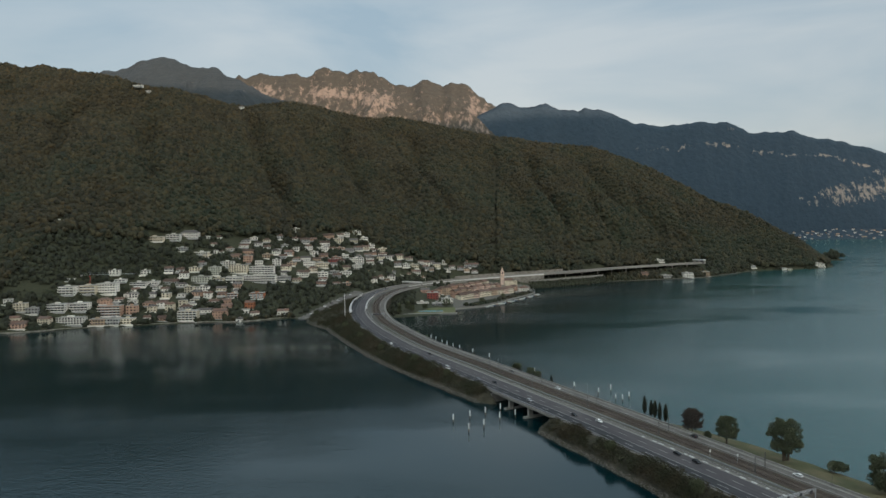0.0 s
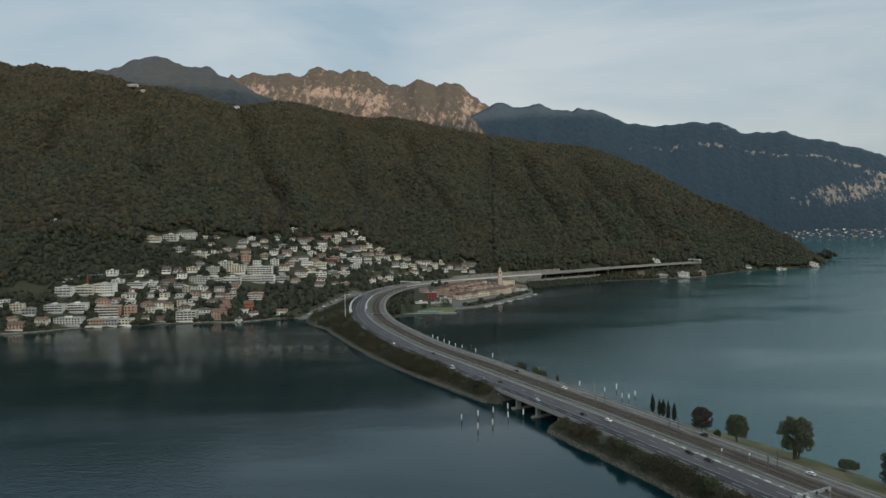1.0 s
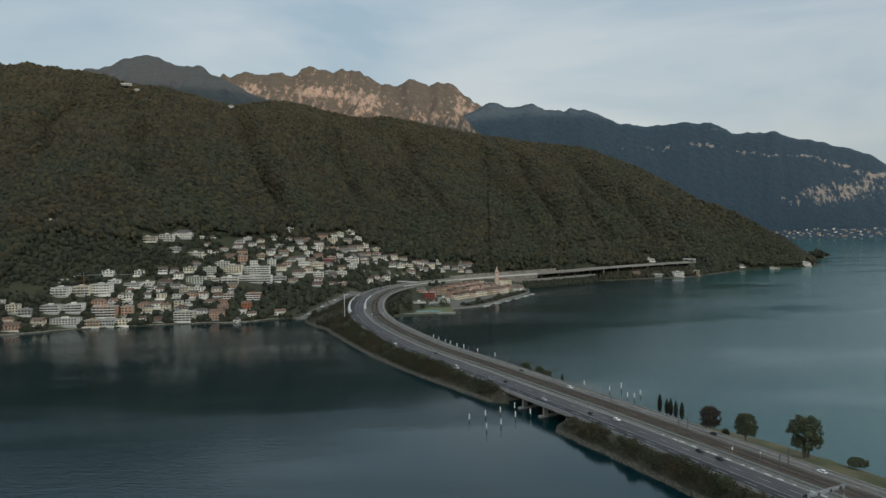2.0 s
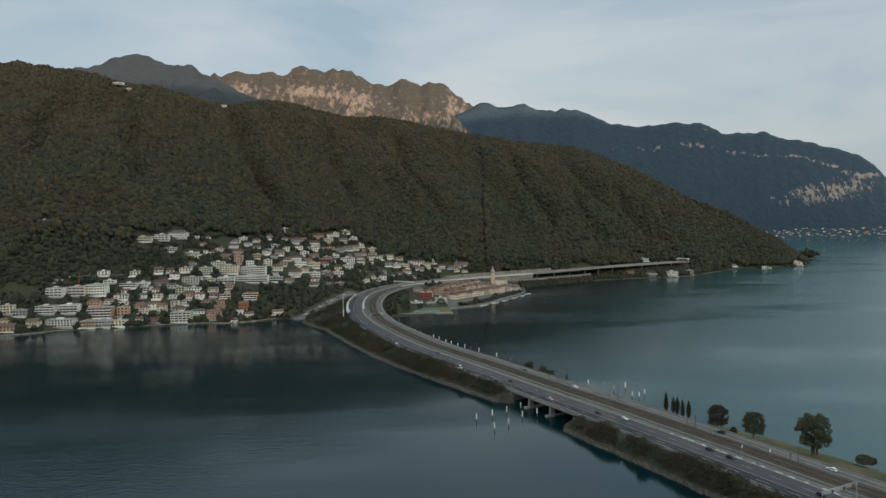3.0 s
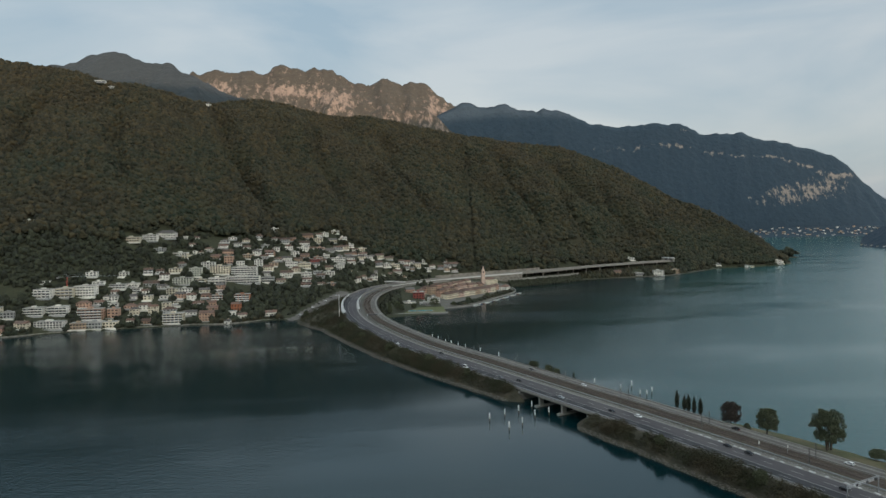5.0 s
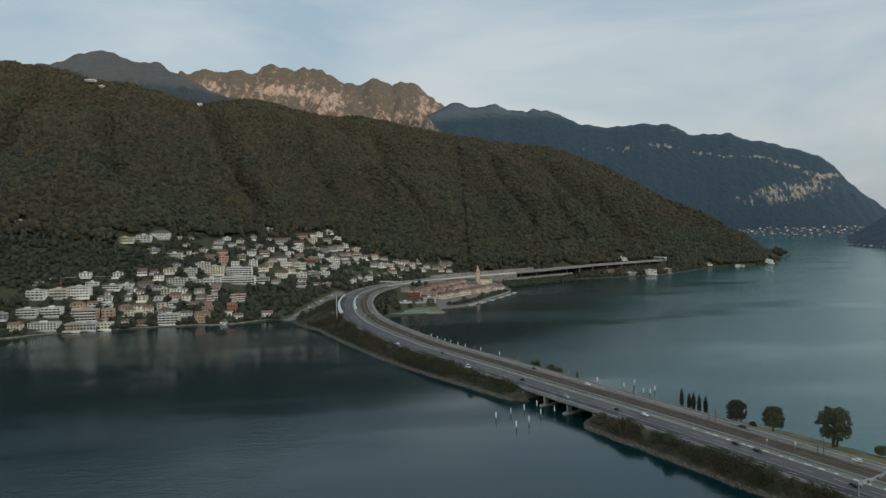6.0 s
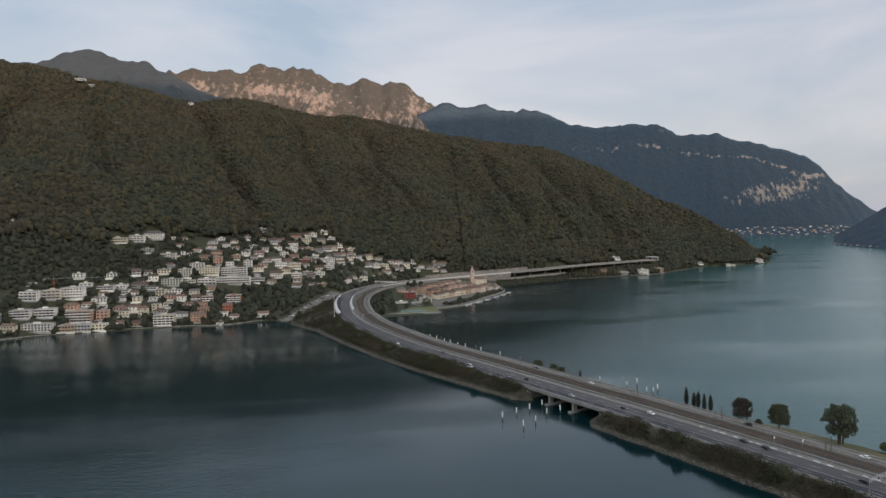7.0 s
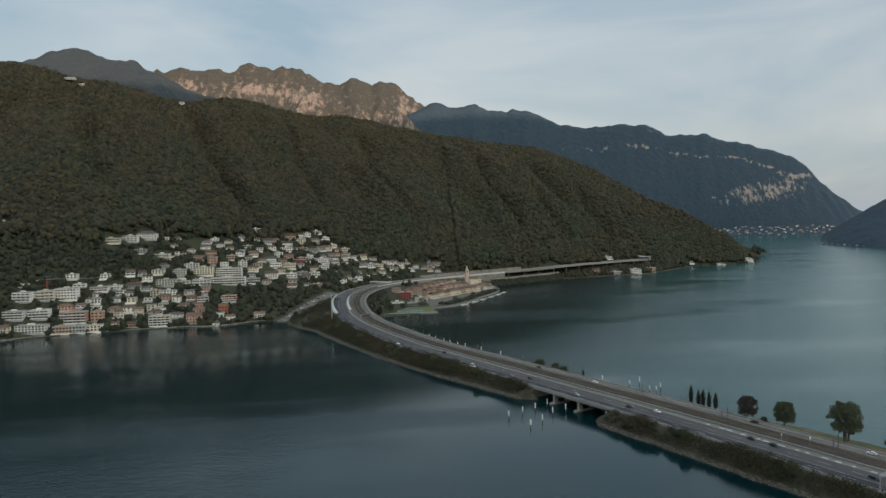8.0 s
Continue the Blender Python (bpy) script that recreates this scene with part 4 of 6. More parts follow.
def house(x, y, turn, w, d, h, roof="flat", colour="white", tiles="tile", floors=0, balcony=False, base=None, group="village houses"):
    """A plastered house: walls, roof, a window for each room, and balconies with railings where it has them. Its front looks along -y before turning."""
    z = float(ground(x, y)) if base is None else base
    w = w * 0.88 if balcony else w
    floors = floors or max(1, round(h / 3.3))
    storey = h / floors
    words = {"flat": "flat-roofed", "gable": "gabled", "hip": "hip-roofed"}[roof]
    kind = "apartment house" if floors > 2 and w > 14 else "house"
    root = new("apartment_house" if kind != "house" else "house")
    root.matrix_world = pose(x, y, z, 0, 0, turn)
    tagged(root, f"{floors}-storey {WORDS[colour]} {words} {kind}" + (" with balconies on the slope" if balcony else " among trees on the slope"), "house", group)
    TAKEN.append((x, y, max(w, d) * 0.62))
    hw, hd = w / 2, d / 2
    part("wall", boxes((-hw, hw, -hd, hd, -2.0, h)), STUCCO[colour], root)
    o = 0.55
    if roof == "flat":
        bm = boxes((-hw - 0.25, hw + 0.25, -hd - 0.25, hd + 0.25, h, h + 0.35), (-hw - 0.25, hw + 0.25, -hd - 0.25, -hd, h + 0.35, h + 0.7), (-hw - 0.25, hw + 0.25, hd, hd + 0.25, h + 0.35, h + 0.7))
        top = part("roof", bm, ROOFS["gravel"], root)
        if w > 12:
            part("roof_house", boxes((-hw * 0.3, hw * 0.15, -hd * 0.3, hd * 0.4, h + 0.35, h + 2.2)), STUCCO[colour], top)
    else:
        rise = 0.28 * min(w, d) + 0.4
        bm = bmesh.new()
        long_x = w >= d
        a, b = (hw + o, hd + o)
        if long_x:
            inset = 0 if roof == "gable" else min(b, a * 0.8)
            ridge = [(-a + inset, 0, h + rise), (a - inset, 0, h + rise)]
        else:
            inset = 0 if roof == "gable" else min(a, b * 0.8)
            ridge = [(0, -b + inset, h + rise), (0, b - inset, h + rise)]
        low = [bm.verts.new(p) for p in ((-a, -b, h - 0.1), (a, -b, h - 0.1), (a, b, h - 0.1), (-a, b, h - 0.1))]
        r = [bm.verts.new(p) for p in ridge]
        sides = ((0, 1, 1, 0), (1, 2, 1, 1), (2, 3, 0, 1), (3, 0, 0, 0)) if long_x else ((0, 1, 0, 0), (1, 2, 1, 0), (2, 3, 1, 1), (3, 0, 0, 1))
        for i, j, m, n in sides:
            bm.faces.new((low[i], low[j], r[m], r[n]) if m != n else (low[i], low[j], r[m]))
        bm.faces.new(low[::-1])
        top = part("roof", bm, ROOFS[tiles], root)
        cx, cy = (hw * 0.4, 0.6) if long_x else (0.6, hd * 0.4)
        part("chimney", boxes((cx - 0.35, cx + 0.35, cy - 0.35, cy + 0.35, h, h + rise + 0.7)), STUCCO["tan"], top)
    # pale garden wall on the downhill side
    if w > 7:
        part("terrace", boxes((-hw * 1.25, hw * 1.1, -hd - 3.6, -hd - 3.2, -2.2, 0.2), (-hw * 1.25, hw * 1.1, -hd - 3.2, -hd, -2.2, -0.5)), STUCCO["grey" if floors % 2 else "white"], root)
    wide, tall = (3.8, 2.0) if balcony else (2.3, 1.7) if roof == "flat" else (1.3, 1.5)
    step = 4.0 if balcony else 3.3
    win = shared_box(("window", wide, tall), ((-wide / 2, wide / 2, -0.06, 0.05, 0, tall),), GLASS)
    side = shared_box(("window", "side"), ((-0.575, 0.575, -0.06, 0.05, 0, 1.5),), GLASS)
    shut = shared_box(("shutter", 1), ((-0.25, 0.25, -0.05, 0.03, 0, 1.5),), SHUTTER)
    n = max(1, int((w - 0.8) / step))
    m = max(1, int((d - 1.0) / 4.2))
    for f in range(floors):
        zz = f * storey + (0.35 if balcony else 0.85)
        for i in range(n):
            u = (i + 0.5) * w / n - hw
            pane = piece("window", win, root, u, -hd, zz)
            if not balcony and roof != "flat" and (i + f) % 2 == 0:
                piece("shutter", shut, pane, -wide / 2 - 0.28, 0, 0)
                piece("shutter", shut, pane, wide / 2 + 0.28, 0, 0)
        for i in range(m):
            v = (i + 0.5) * d / m - hd
            piece("window", side, root, hw, v, f * storey + 0.85, 90)
            piece("window", side, root, -hw, v, f * storey + 0.85, -90)
        if balcony:
            slab_b = part("balcony", boxes((-hw - 0.2, hw + 0.2, -hd - 2.0, -hd, f * storey - 0.15, f * storey + 0.15)), STUCCO["white"], root)
            part("railing", boxes((-hw - 0.2, hw + 0.2, -hd - 2.0, -hd - 1.88, f * storey + 0.15, f * storey + 0.95)), RAILING, slab_b)
    return root

# ---- the village on the slope, shore row first ----
house(-554, 841, -4, 8.9, 7.5, 6.3, "flat", "white", base=29.1)
house(-534, 834, 6, 14.7, 9.1, 9.6, "flat", "cream", base=21.2)
house(-518, 834, -1, 16.2, 10.0, 6.8, "flat", "grey", base=17.9)
house(-500, 881, -2, 23.3, 13.0, 10.7, "flat", "white", balcony=True, base=36.5)
house(-478, 892, 4, 22.8, 13.0, 11.5, "flat", "cream", balcony=True, base=36.0)
house(-457, 901, -0, 25.4, 13.0, 14.0, "flat", "white", base=35.0)
house(-495, 848, 1, 24.6, 13.0, 9.2, "flat", "white", balcony=True, base=18.5)
house(-471, 857, 4, 24.9, 13.0, 9.9, "flat", "white", balcony=True, base=17.6)
house(-467, 828, -0, 32.8, 13.0, 8.4, "flat", "white", base=4.4)
house(-528, 813, 8, 11.5, 7.5, 4.5, "gable", "cream", base=10.8)
house(-517, 803, 4, 19.8, 12.3, 5.2, "gable", "salmon", base=4.0)
house(-495, 819, -6, 14.5, 9.0, 6.0, "gable", "cream", base=7.0)
house(-432, 857, 2, 32.4, 13.0, 13.3, "flat", "salmon", balcony=True, base=10.3)
house(-436, 832, 5, 17.6, 10.9, 7.3, "flat", "tan", base=2.5)
house(-419, 837, -1, 18.4, 11.4, 7.4, "flat", "grey", base=2.2)
house(-402, 840, 0, 16.3, 10.1, 6.8, "flat", "cream", base=2.1)
house(-408, 865, 2, 13.7, 8.5, 11.2, "flat", "salmon", base=11.1)
house(-428, 932, -0, 23.8, 13.0, 5.7, "flat", "white", balcony=True, base=41.7)
house(-413, 942, -7, 15.8, 9.8, 4.5, "flat", "white", base=43.3)
house(-427, 917, 9, 9.7, 7.5, 3.0, "gable", "white", base=35.9)
house(-432, 901, 10, 6.4, 7.5, 4.4, "gable", "white", "slate", base=29.9)
house(-423, 903, 6, 11.2, 7.5, 5.5, "flat", "white", base=28.7)
house(-387, 877, 9, 11.6, 7.5, 6.8, "hip", "cream", "slate", base=12.9)
house(-404, 930, -5, 14.8, 9.2, 5.7, "flat", "white", balcony=True, base=36.2)
house(-393, 931, 4, 12.3, 7.6, 3.0, "gable", "white", base=34.9)
house(-383, 853, 0, 9.0, 7.5, 3.9, "gable", "white", base=4.5)
house(-363, 856, -3, 15.1, 9.4, 3.4, "gable", "salmon", base=3.4)
house(-365, 881, -7, 10.9, 7.5, 9.9, "gable", "cream", base=11.9)
house(-333, 861, 2, 27.3, 13.0, 12.2, "flat", "cream", balcony=True, base=2.5)
house(-353, 895, 2, 10.3, 7.5, 9.7, "flat", "cream", base=15.4)
house(-342, 897, 1, 10.3, 7.5, 4.9, "flat", "white", base=14.9)
house(-359, 935, -6, 12.4, 7.7, 8.9, "flat", "cream", base=31.1)
house(-345, 947, -1, 20.0, 12.4, 5.8, "flat", "white", base=32.8)
house(-354, 969, 4, 26.5, 13.0, 8.5, "flat", "green", base=43.0)
house(-392, 953, 2, 19.3, 12.0, 3.3, "gable", "grey", base=43.2)
house(-318, 914, -5, 15.3, 9.5, 3.0, "gable", "white", base=18.1)
house(-294, 868, 3, 17.6, 10.9, 9.9, "gable", "salmon", base=3.3)
house(-300, 915, 4, 12.9, 8.0, 4.5, "gable", "salmon", base=17.5)
house(-449, 1036, 4, 24.6, 13.0, 7.0, "flat", "cream", base=103.2)
house(-428, 1056, 4, 23.3, 13.0, 9.3, "flat", "white", balcony=True, base=103.8)
house(-410, 1077, -0, 28.5, 13.0, 9.1, "hip", "white", "slate", base=106.6)
house(-386, 1089, 4, 7.7, 7.5, 4.4, "flat", "white", base=104.9)
house(-371, 1097, -6, 9.7, 7.5, 3.0, "gable", "white", base=104.0)
house(-371, 1073, -3, 11.4, 7.5, 3.6, "gable", "white", base=92.9)
house(-408, 1038, -8, 15.6, 9.7, 5.6, "flat", "grey", base=87.0)
house(-380, 1045, -1, 21.2, 13.0, 3.5, "flat", "white", base=81.4)
house(-368, 1040, 6, 15.6, 9.7, 4.9, "flat", "cream", base=76.5)
house(-369, 1013, -9, 11.6, 7.5, 4.6, "hip", "grey", base=65.5)
house(-361, 1055, -2, 5.6, 7.5, 5.0, "flat", "white", base=82.0)
house(-353, 1057, 7, 6.5, 7.5, 3.9, "gable", "white", base=80.9)
house(-343, 995, 4, 17.5, 10.9, 12.1, "flat", "green", base=51.5)
house(-333, 1025, 3, 19.9, 12.3, 8.3, "flat", "white", base=61.7)
house(-313, 1013, 0, 26.8, 13.0, 11.7, "flat", "cream", base=53.4)
house(-310, 984, 4, 27.7, 13.0, 8.0, "flat", "white", balcony=True, base=41.6)
house(-275, 992, -1, 54.2, 13.0, 10.1, "flat", "white", balcony=True, base=40.3)
house(-278, 1017, 2, 41.2, 13.0, 12.4, "flat", "white", balcony=True, base=49.9)
house(-244, 1008, 0, 24.0, 13.0, 6.8, "flat", "grey", balcony=True, base=39.8)
house(-316, 1076, 1, 16.1, 10.0, 4.8, "gable", "salmon", base=79.5)
house(-308, 1047, -5, 12.9, 8.0, 11.4, "flat", "salmon", base=66.6)
house(-290, 1043, 12, 12.0, 7.5, 7.8, "flat", "white", base=62.1)
house(-284, 1074, -1, 16.1, 10.0, 6.6, "flat", "tan", base=72.3)
house(-265, 1055, -0, 12.1, 7.5, 9.3, "flat", "white", base=61.6)
house(-262, 1083, -7, 12.4, 7.7, 4.3, "gable", "grey", base=71.0)
house(-345, 1073, -8, 12.3, 7.6, 3.5, "hip", "white", base=85.7)
house(-267, 1206, 2, 17.0, 10.6, 5.7, "flat", "white", base=113.9)
house(-263, 1185, 4, 12.6, 7.8, 5.6, "flat", "white", base=106.6)
house(-258, 1159, 1, 9.2, 7.5, 5.0, "gable", "white", base=97.1)
house(-243, 1164, 0, 17.5, 10.8, 6.1, "gable", "grey", base=93.7)
house(-250, 1125, -6, 11.9, 7.5, 5.4, "flat", "white", base=82.6)
house(-210, 1217, 0, 20.4, 12.6, 4.8, "gable", "salmon", base=100.7)
house(-192, 1237, 5, 13.1, 8.1, 4.2, "gable", "white", base=102.2)
house(-182, 1249, 1, 13.2, 8.2, 5.9, "flat", "white", base=103.8)
house(-166, 1271, 1, 17.9, 11.1, 5.2, "flat", "white", base=107.6)
house(-190, 1210, -2, 16.0, 9.9, 9.0, "flat", "cream", base=90.9)
house(-168, 1239, 1, 17.5, 10.8, 4.9, "gable", "cream", "slate", base=91.0)
house(-150, 1256, 10, 15.5, 9.6, 7.7, "flat", "white", base=93.2)
house(-211, 1181, 1, 18.8, 11.6, 4.6, "gable", "white", base=88.5)
house(-210, 1157, -2, 18.4, 11.4, 6.3, "flat", "white", base=80.1)
house(-195, 1169, -4, 12.4, 7.7, 3.9, "gable", "white", base=79.9)
house(-232, 1145, 7, 13.2, 8.2, 5.3, "hip", "white", base=83.7)
house(-136, 1246, 9, 14.3, 8.9, 5.9, "flat", "white", base=81.8)
house(-127, 1229, -2, 13.0, 8.1, 5.0, "gable", "white", base=73.2)
house(-113, 1242, 2, 16.5, 10.2, 7.6, "flat", "cream", base=72.5)
house(-219, 1125, -1, 12.9, 8.0, 6.9, "flat", "white", base=72.8)
house(-228, 1098, 5, 15.5, 9.6, 4.9, "gable", "white", "slate", base=66.0)
house(-218, 1079, 3, 18.1, 11.2, 8.1, "flat", "white", base=57.0)
house(-198, 1087, 1, 19.2, 11.9, 8.1, "flat", "cream", base=54.8)
house(-185, 1116, -5, 15.8, 9.8, 6.8, "flat", "red", base=60.5)
house(-173, 1154, 4, 16.3, 10.1, 4.7, "flat", "white", base=68.0)
house(-168, 1190, 0, 16.8, 10.4, 3.0, "gable", "grey", "slate", base=76.6)
house(-150, 1148, 1, 24.3, 13.0, 8.6, "flat", "white", base=58.3)
house(-145, 1114, -2, 15.7, 9.8, 10.6, "flat", "white", base=46.4)
house(-158, 1074, 2, 17.1, 10.6, 6.6, "flat", "white", base=41.9)
house(-191, 1051, 4, 17.6, 10.9, 7.1, "flat", "white", balcony=True, base=42.8)
house(-220, 1039, 0, 18.3, 11.4, 6.6, "gable", "white", base=44.6)
house(-204, 1130, 11, 15.0, 9.3, 3.5, "gable", "salmon", base=70.2)
house(-128, 1161, 9, 13.3, 8.3, 4.6, "gable", "white", base=55.4)
house(-111, 1173, 11, 13.5, 8.4, 4.7, "hip", "white", "slate", base=53.0)
house(-244, 1067, -5, 13.2, 8.2, 5.1, "flat", "tan", base=60.4)
house(-162, 1100, 10, 15.5, 9.6, 4.2, "gable", "cream", base=49.8)
house(-124, 1120, 3, 17.8, 11.0, 9.1, "flat", "tan", base=35.1)
house(-110, 1121, 3, 18.8, 11.6, 9.9, "flat", "white", balcony=True, base=26.4)
house(-92, 1154, 4, 17.3, 10.7, 7.6, "gable", "white", "slate", base=32.4)
house(-76, 1159, 4, 12.3, 7.6, 7.1, "flat", "white", base=27.6)
house(-64, 1173, 1, 11.4, 7.5, 5.6, "gable", "cream", base=30.2)
house(-50, 1188, 4, 17.8, 11.1, 6.2, "gable", "white", base=32.7)
house(-166, 1021, 8, 12.6, 7.8, 3.2, "gable", "white", base=30.9)
house(-149, 1030, 4, 17.3, 10.7, 5.6, "flat", "salmon", base=28.2)
house(-135, 1047, 2, 18.5, 11.4, 3.1, "gable", "cream", base=20.2)
house(-127, 1085, -7, 11.5, 7.5, 3.0, "gable", "white", base=24.8)
house(-55, 1203, 4, 20.2, 12.5, 7.3, "flat", "cream", base=43.7)
house(-41, 1221, -8, 9.7, 7.5, 3.6, "gable", "white", base=51.6)
house(-23, 1229, -6, 13.0, 8.1, 3.3, "gable", "white", "slate", base=50.1)
house(-12, 1223, -2, 13.0, 8.0, 7.5, "gable", "cream", "slate", base=42.4)
house(0, 1241, 7, 12.1, 7.5, 5.1, "flat", "white", base=49.3)
house(16, 1235, 10, 10.9, 7.5, 3.6, "gable", "white", base=40.6)
house(42, 1263, -8, 8.9, 7.5, 3.0, "gable", "white", base=48.6)
house(59, 1264, 6, 15.6, 9.7, 3.0, "gable", "grey", base=42.7)
house(-38, 1183, 1, 11.5, 7.5, 3.3, "hip", "white", base=25.5)
house(-264, 937, 2, 22.3, 13.0, 8.3, "flat", "brick", balcony=True, base=21.1)
house(-265, 903, -8, 12.0, 7.5, 8.2, "gable", "brick", base=11.7)
house(-267, 887, 7, 10.2, 7.5, 4.8, "flat", "white", base=7.5)
house(-252, 879, 10, 11.6, 7.5, 4.4, "gable", "white", base=4.1)
house(-218, 895, 9, 14.2, 8.8, 4.3, "gable", "white", base=4.3)
house(-265, 855, -7, 6.8, 7.5, 4.1, "gable", "white", "slate", base=0.0)
house(-580, 1005, 1, 13.3, 8.3, 4.8, "flat", "white", base=133.0)
house(-330, 1056, 8, 14.9, 9.2, 3.9, "gable", "salmon", base=74.4)
house(-274, 1105, -1, 11.7, 7.5, 3.8, "flat", "white", base=82.2)
house(-271, 1037, 9, 11.0, 7.5, 4.1, "gable", "tan", base=56.5)
house(-172, 1125, -7, 9.9, 7.5, 4.0, "gable", "white", base=59.9)
house(-136, 1195, 10, 12.7, 7.9, 4.0, "gable", "grey", base=66.9)
house(-211, 1107, 2, 12.7, 7.9, 3.6, "gable", "tan", base=64.7)
house(-248, 1027, -0, 13.6, 8.4, 3.8, "gable", "white", "slate", base=48.0)
house(-509, 905, 7, 9.6, 7.5, 3.0, "flat", "white", base=53.1)

# smaller houses between them, further up and behind
lots = random.Random(12)
built, tries = 0, 0
while built < 72 and tries < 3000:
    tries += 1
    x, y = lots.uniform(-470, -60), lots.uniform(800, 1240)
    rise = float(ground(x, y))
    if y < np.interp(x, SHORE_X, SHORE_Y) + 30 or y > np.interp(x, EDGE_X, EDGE_Y) - 10 or (x < -330 and rise > 60) or (x > -290 and x < -110 and y < 1010):
        continue
    if x > -90 and y < 1120:
        continue
    if any((x - a) ** 2 + (y - b) ** 2 < (r + 7) ** 2 for a, b, r in TAKEN) or min(np.hypot(LINE[:, 0] - x, LINE[:, 1] - y)) < 62:
        continue
    wide = lots.uniform(10, 17)
    house(x, y, lots.uniform(-9, 14), wide, lots.uniform(7.5, 9.5), lots.choice((3.2, 3.2, 5.6, 5.8)), lots.choice(("flat", "gable", "gable", "hip")), lots.choice(("white", "white", "white", "cream", "salmon", "grey")), lots.choice(("tile", "tile", "slate")), balcony=lots.random() < 0.25)
    built += 1

# houses between the wood's edge and the motorway behind the bend
built, tries = 0, 0
while built < 14 and tries < 3000:
    tries += 1
    x = lots.uniform(-135, 75)
    near = int(np.argmin(np.abs(LINE[230:, 0] - x))) + 230
    y = float(LINE[near, 1]) + lots.uniform(20, 80)
    if y > np.interp(x, EDGE_X, EDGE_Y) + 6 or any((x - a) ** 2 + (y - b) ** 2 < (r + 5) ** 2 for a, b, r in TAKEN) or min(np.hypot(LINE[:, 0] - x, LINE[:, 1] - y)) < 17:
        continue
    house(x, y, lots.uniform(-6, 18), lots.uniform(8, 13), lots.uniform(7, 9), lots.choice((3.2, 5.4, 5.8)), lots.choice(("flat", "gable", "hip")), lots.choice(("white", "white", "cream", "grey", "tan")), lots.choice(("tile", "slate")))
    built += 1

# ---- old town, church, pool and the far settlement ----
house(-17, 1026, -0, 17.1, 15.4, 10.9, "flat", "red", base=6.2, group="old town houses")
house(-32, 984, 6, 18, 12, 4.2, "flat", "white", base=3.0, group="old town houses")
house(-10, 976, 10, 14, 10, 4.0, "flat", "grey", base=2.6, group="old town houses")
house(-14, 1046, 20, 13, 11, 8.5, "hip", "rose", base=8.0, group="old town houses")
house(-30, 1062, 12, 14, 11, 8.0, "gable", "salmon", "slate", base=10.0, group="old town houses")
house(5, 1005, 14, 15.4, 13.8, 7.7, "flat", "white", base=2.5, group="old town houses")
house(-3, 1072, 9, 18.0, 16.0, 7.8, "hip", "salmon", base=9.9, group="old town houses")
house(12, 1096, 49, 12.5, 11.3, 6.3, "hip", "tan", base=10.9, group="old town houses")
house(26, 1108, 51, 13.5, 12.2, 5.6, "hip", "cream", base=10.5, group="old town houses")
house(41, 1121, 62, 12.0, 10.8, 5.7, "hip", "tan", base=10.5, group="old town houses")
house(55, 1131, 51, 12.1, 10.9, 4.9, "hip", "salmon", base=10.4, group="old town houses")
house(70, 1147, 57, 12.3, 11.0, 5.0, "hip", "tan", base=10.7, group="old town houses")
house(80, 1154, 54, 8.8, 9.0, 5.5, "hip", "salmon", base=10.4, group="old town houses")
house(123, 1161, 54, 10.6, 9.6, 7.9, "gable", "salmon", base=4.1, group="old town houses")
house(140, 1160, 55, 15.9, 14.3, 6.8, "hip", "white", base=2.3, group="old town houses")
house(426, 1403, -1, 15.0, 13.5, 6.3, "gable", "salmon", base=5.8, group="lakeside houses")
house(473, 1410, 12, 24.5, 16.0, 4.5, "flat", "grey", base=3.4, group="lakeside houses")
house(522, 1416, -3, 21.7, 16.0, 9.9, "flat", "white", base=1.9, group="lakeside houses")
house(573, 1446, -0, 14.1, 12.7, 10.1, "flat", "tan", base=1.1, group="lakeside houses")
house(824, 1600, -5, 10.0, 9.0, 7.1, "flat", "white", base=-1.5, group="lakeside houses")
house(839, 1603, 0, 8.9, 9.0, 6.1, "flat", "cream", base=-2.7, group="lakeside houses")
house(936, 1655, 3, 16.1, 14.5, 9.5, "flat", "white", base=3.3, group="lakeside houses")
house(951, 1668, 20, 13, 11, 7.0, "gable", "white", base=3.0, group="lakeside houses")
house(962, 1684, 10, 12, 11, 6.0, "flat", "cream", base=5.0, group="lakeside houses")
house(744, 1605, 13, 20.1, 16.0, 5.1, "flat", "grey", base=7.1, group="lakeside houses")
house(483, 1490, 3, 22.8, 16.0, 5.7, "flat", "white", base=31.4, group="lakeside houses")
house(193, 1294, -3, 12.6, 11.3, 4.1, "flat", "grey", base=4.7, group="lakeside houses")
house(228, 1318, 0, 17.1, 15.4, 3.2, "gable", "white", base=3.0, group="lakeside houses")
house(315, 1365, 15, 20.9, 16.0, 4.3, "flat", "grey", base=4.6, group="lakeside houses")
house(28, 1040.2, 48, 15.4, 12, 9.6, "gable", "cream", base=1.6, floors=3, group="old town houses")
house(38.4, 1051.8, 48, 15.4, 12, 10.4, "gable", "cream", base=1.6, floors=3, group="old town houses")
house(48.8, 1063.4, 48, 15.4, 12, 9.2, "gable", "rose", base=1.6, floors=3, group="old town houses")
house(59.2, 1075, 48, 15.4, 12, 10.8, "gable", "cream", base=1.6, floors=3, group="old town houses")
house(69.6, 1086.7, 48, 15.4, 12, 10.0, "gable", "cream", base=1.6, floors=3, group="old town houses")
house(80, 1098.3, 48, 15.4, 12, 11.0, "gable", "tan", base=1.6, floors=3, group="old town houses")
house(90.4, 1109.9, 48, 15.4, 12, 10.2, "gable", "cream", base=1.6, floors=3, group="old town houses")
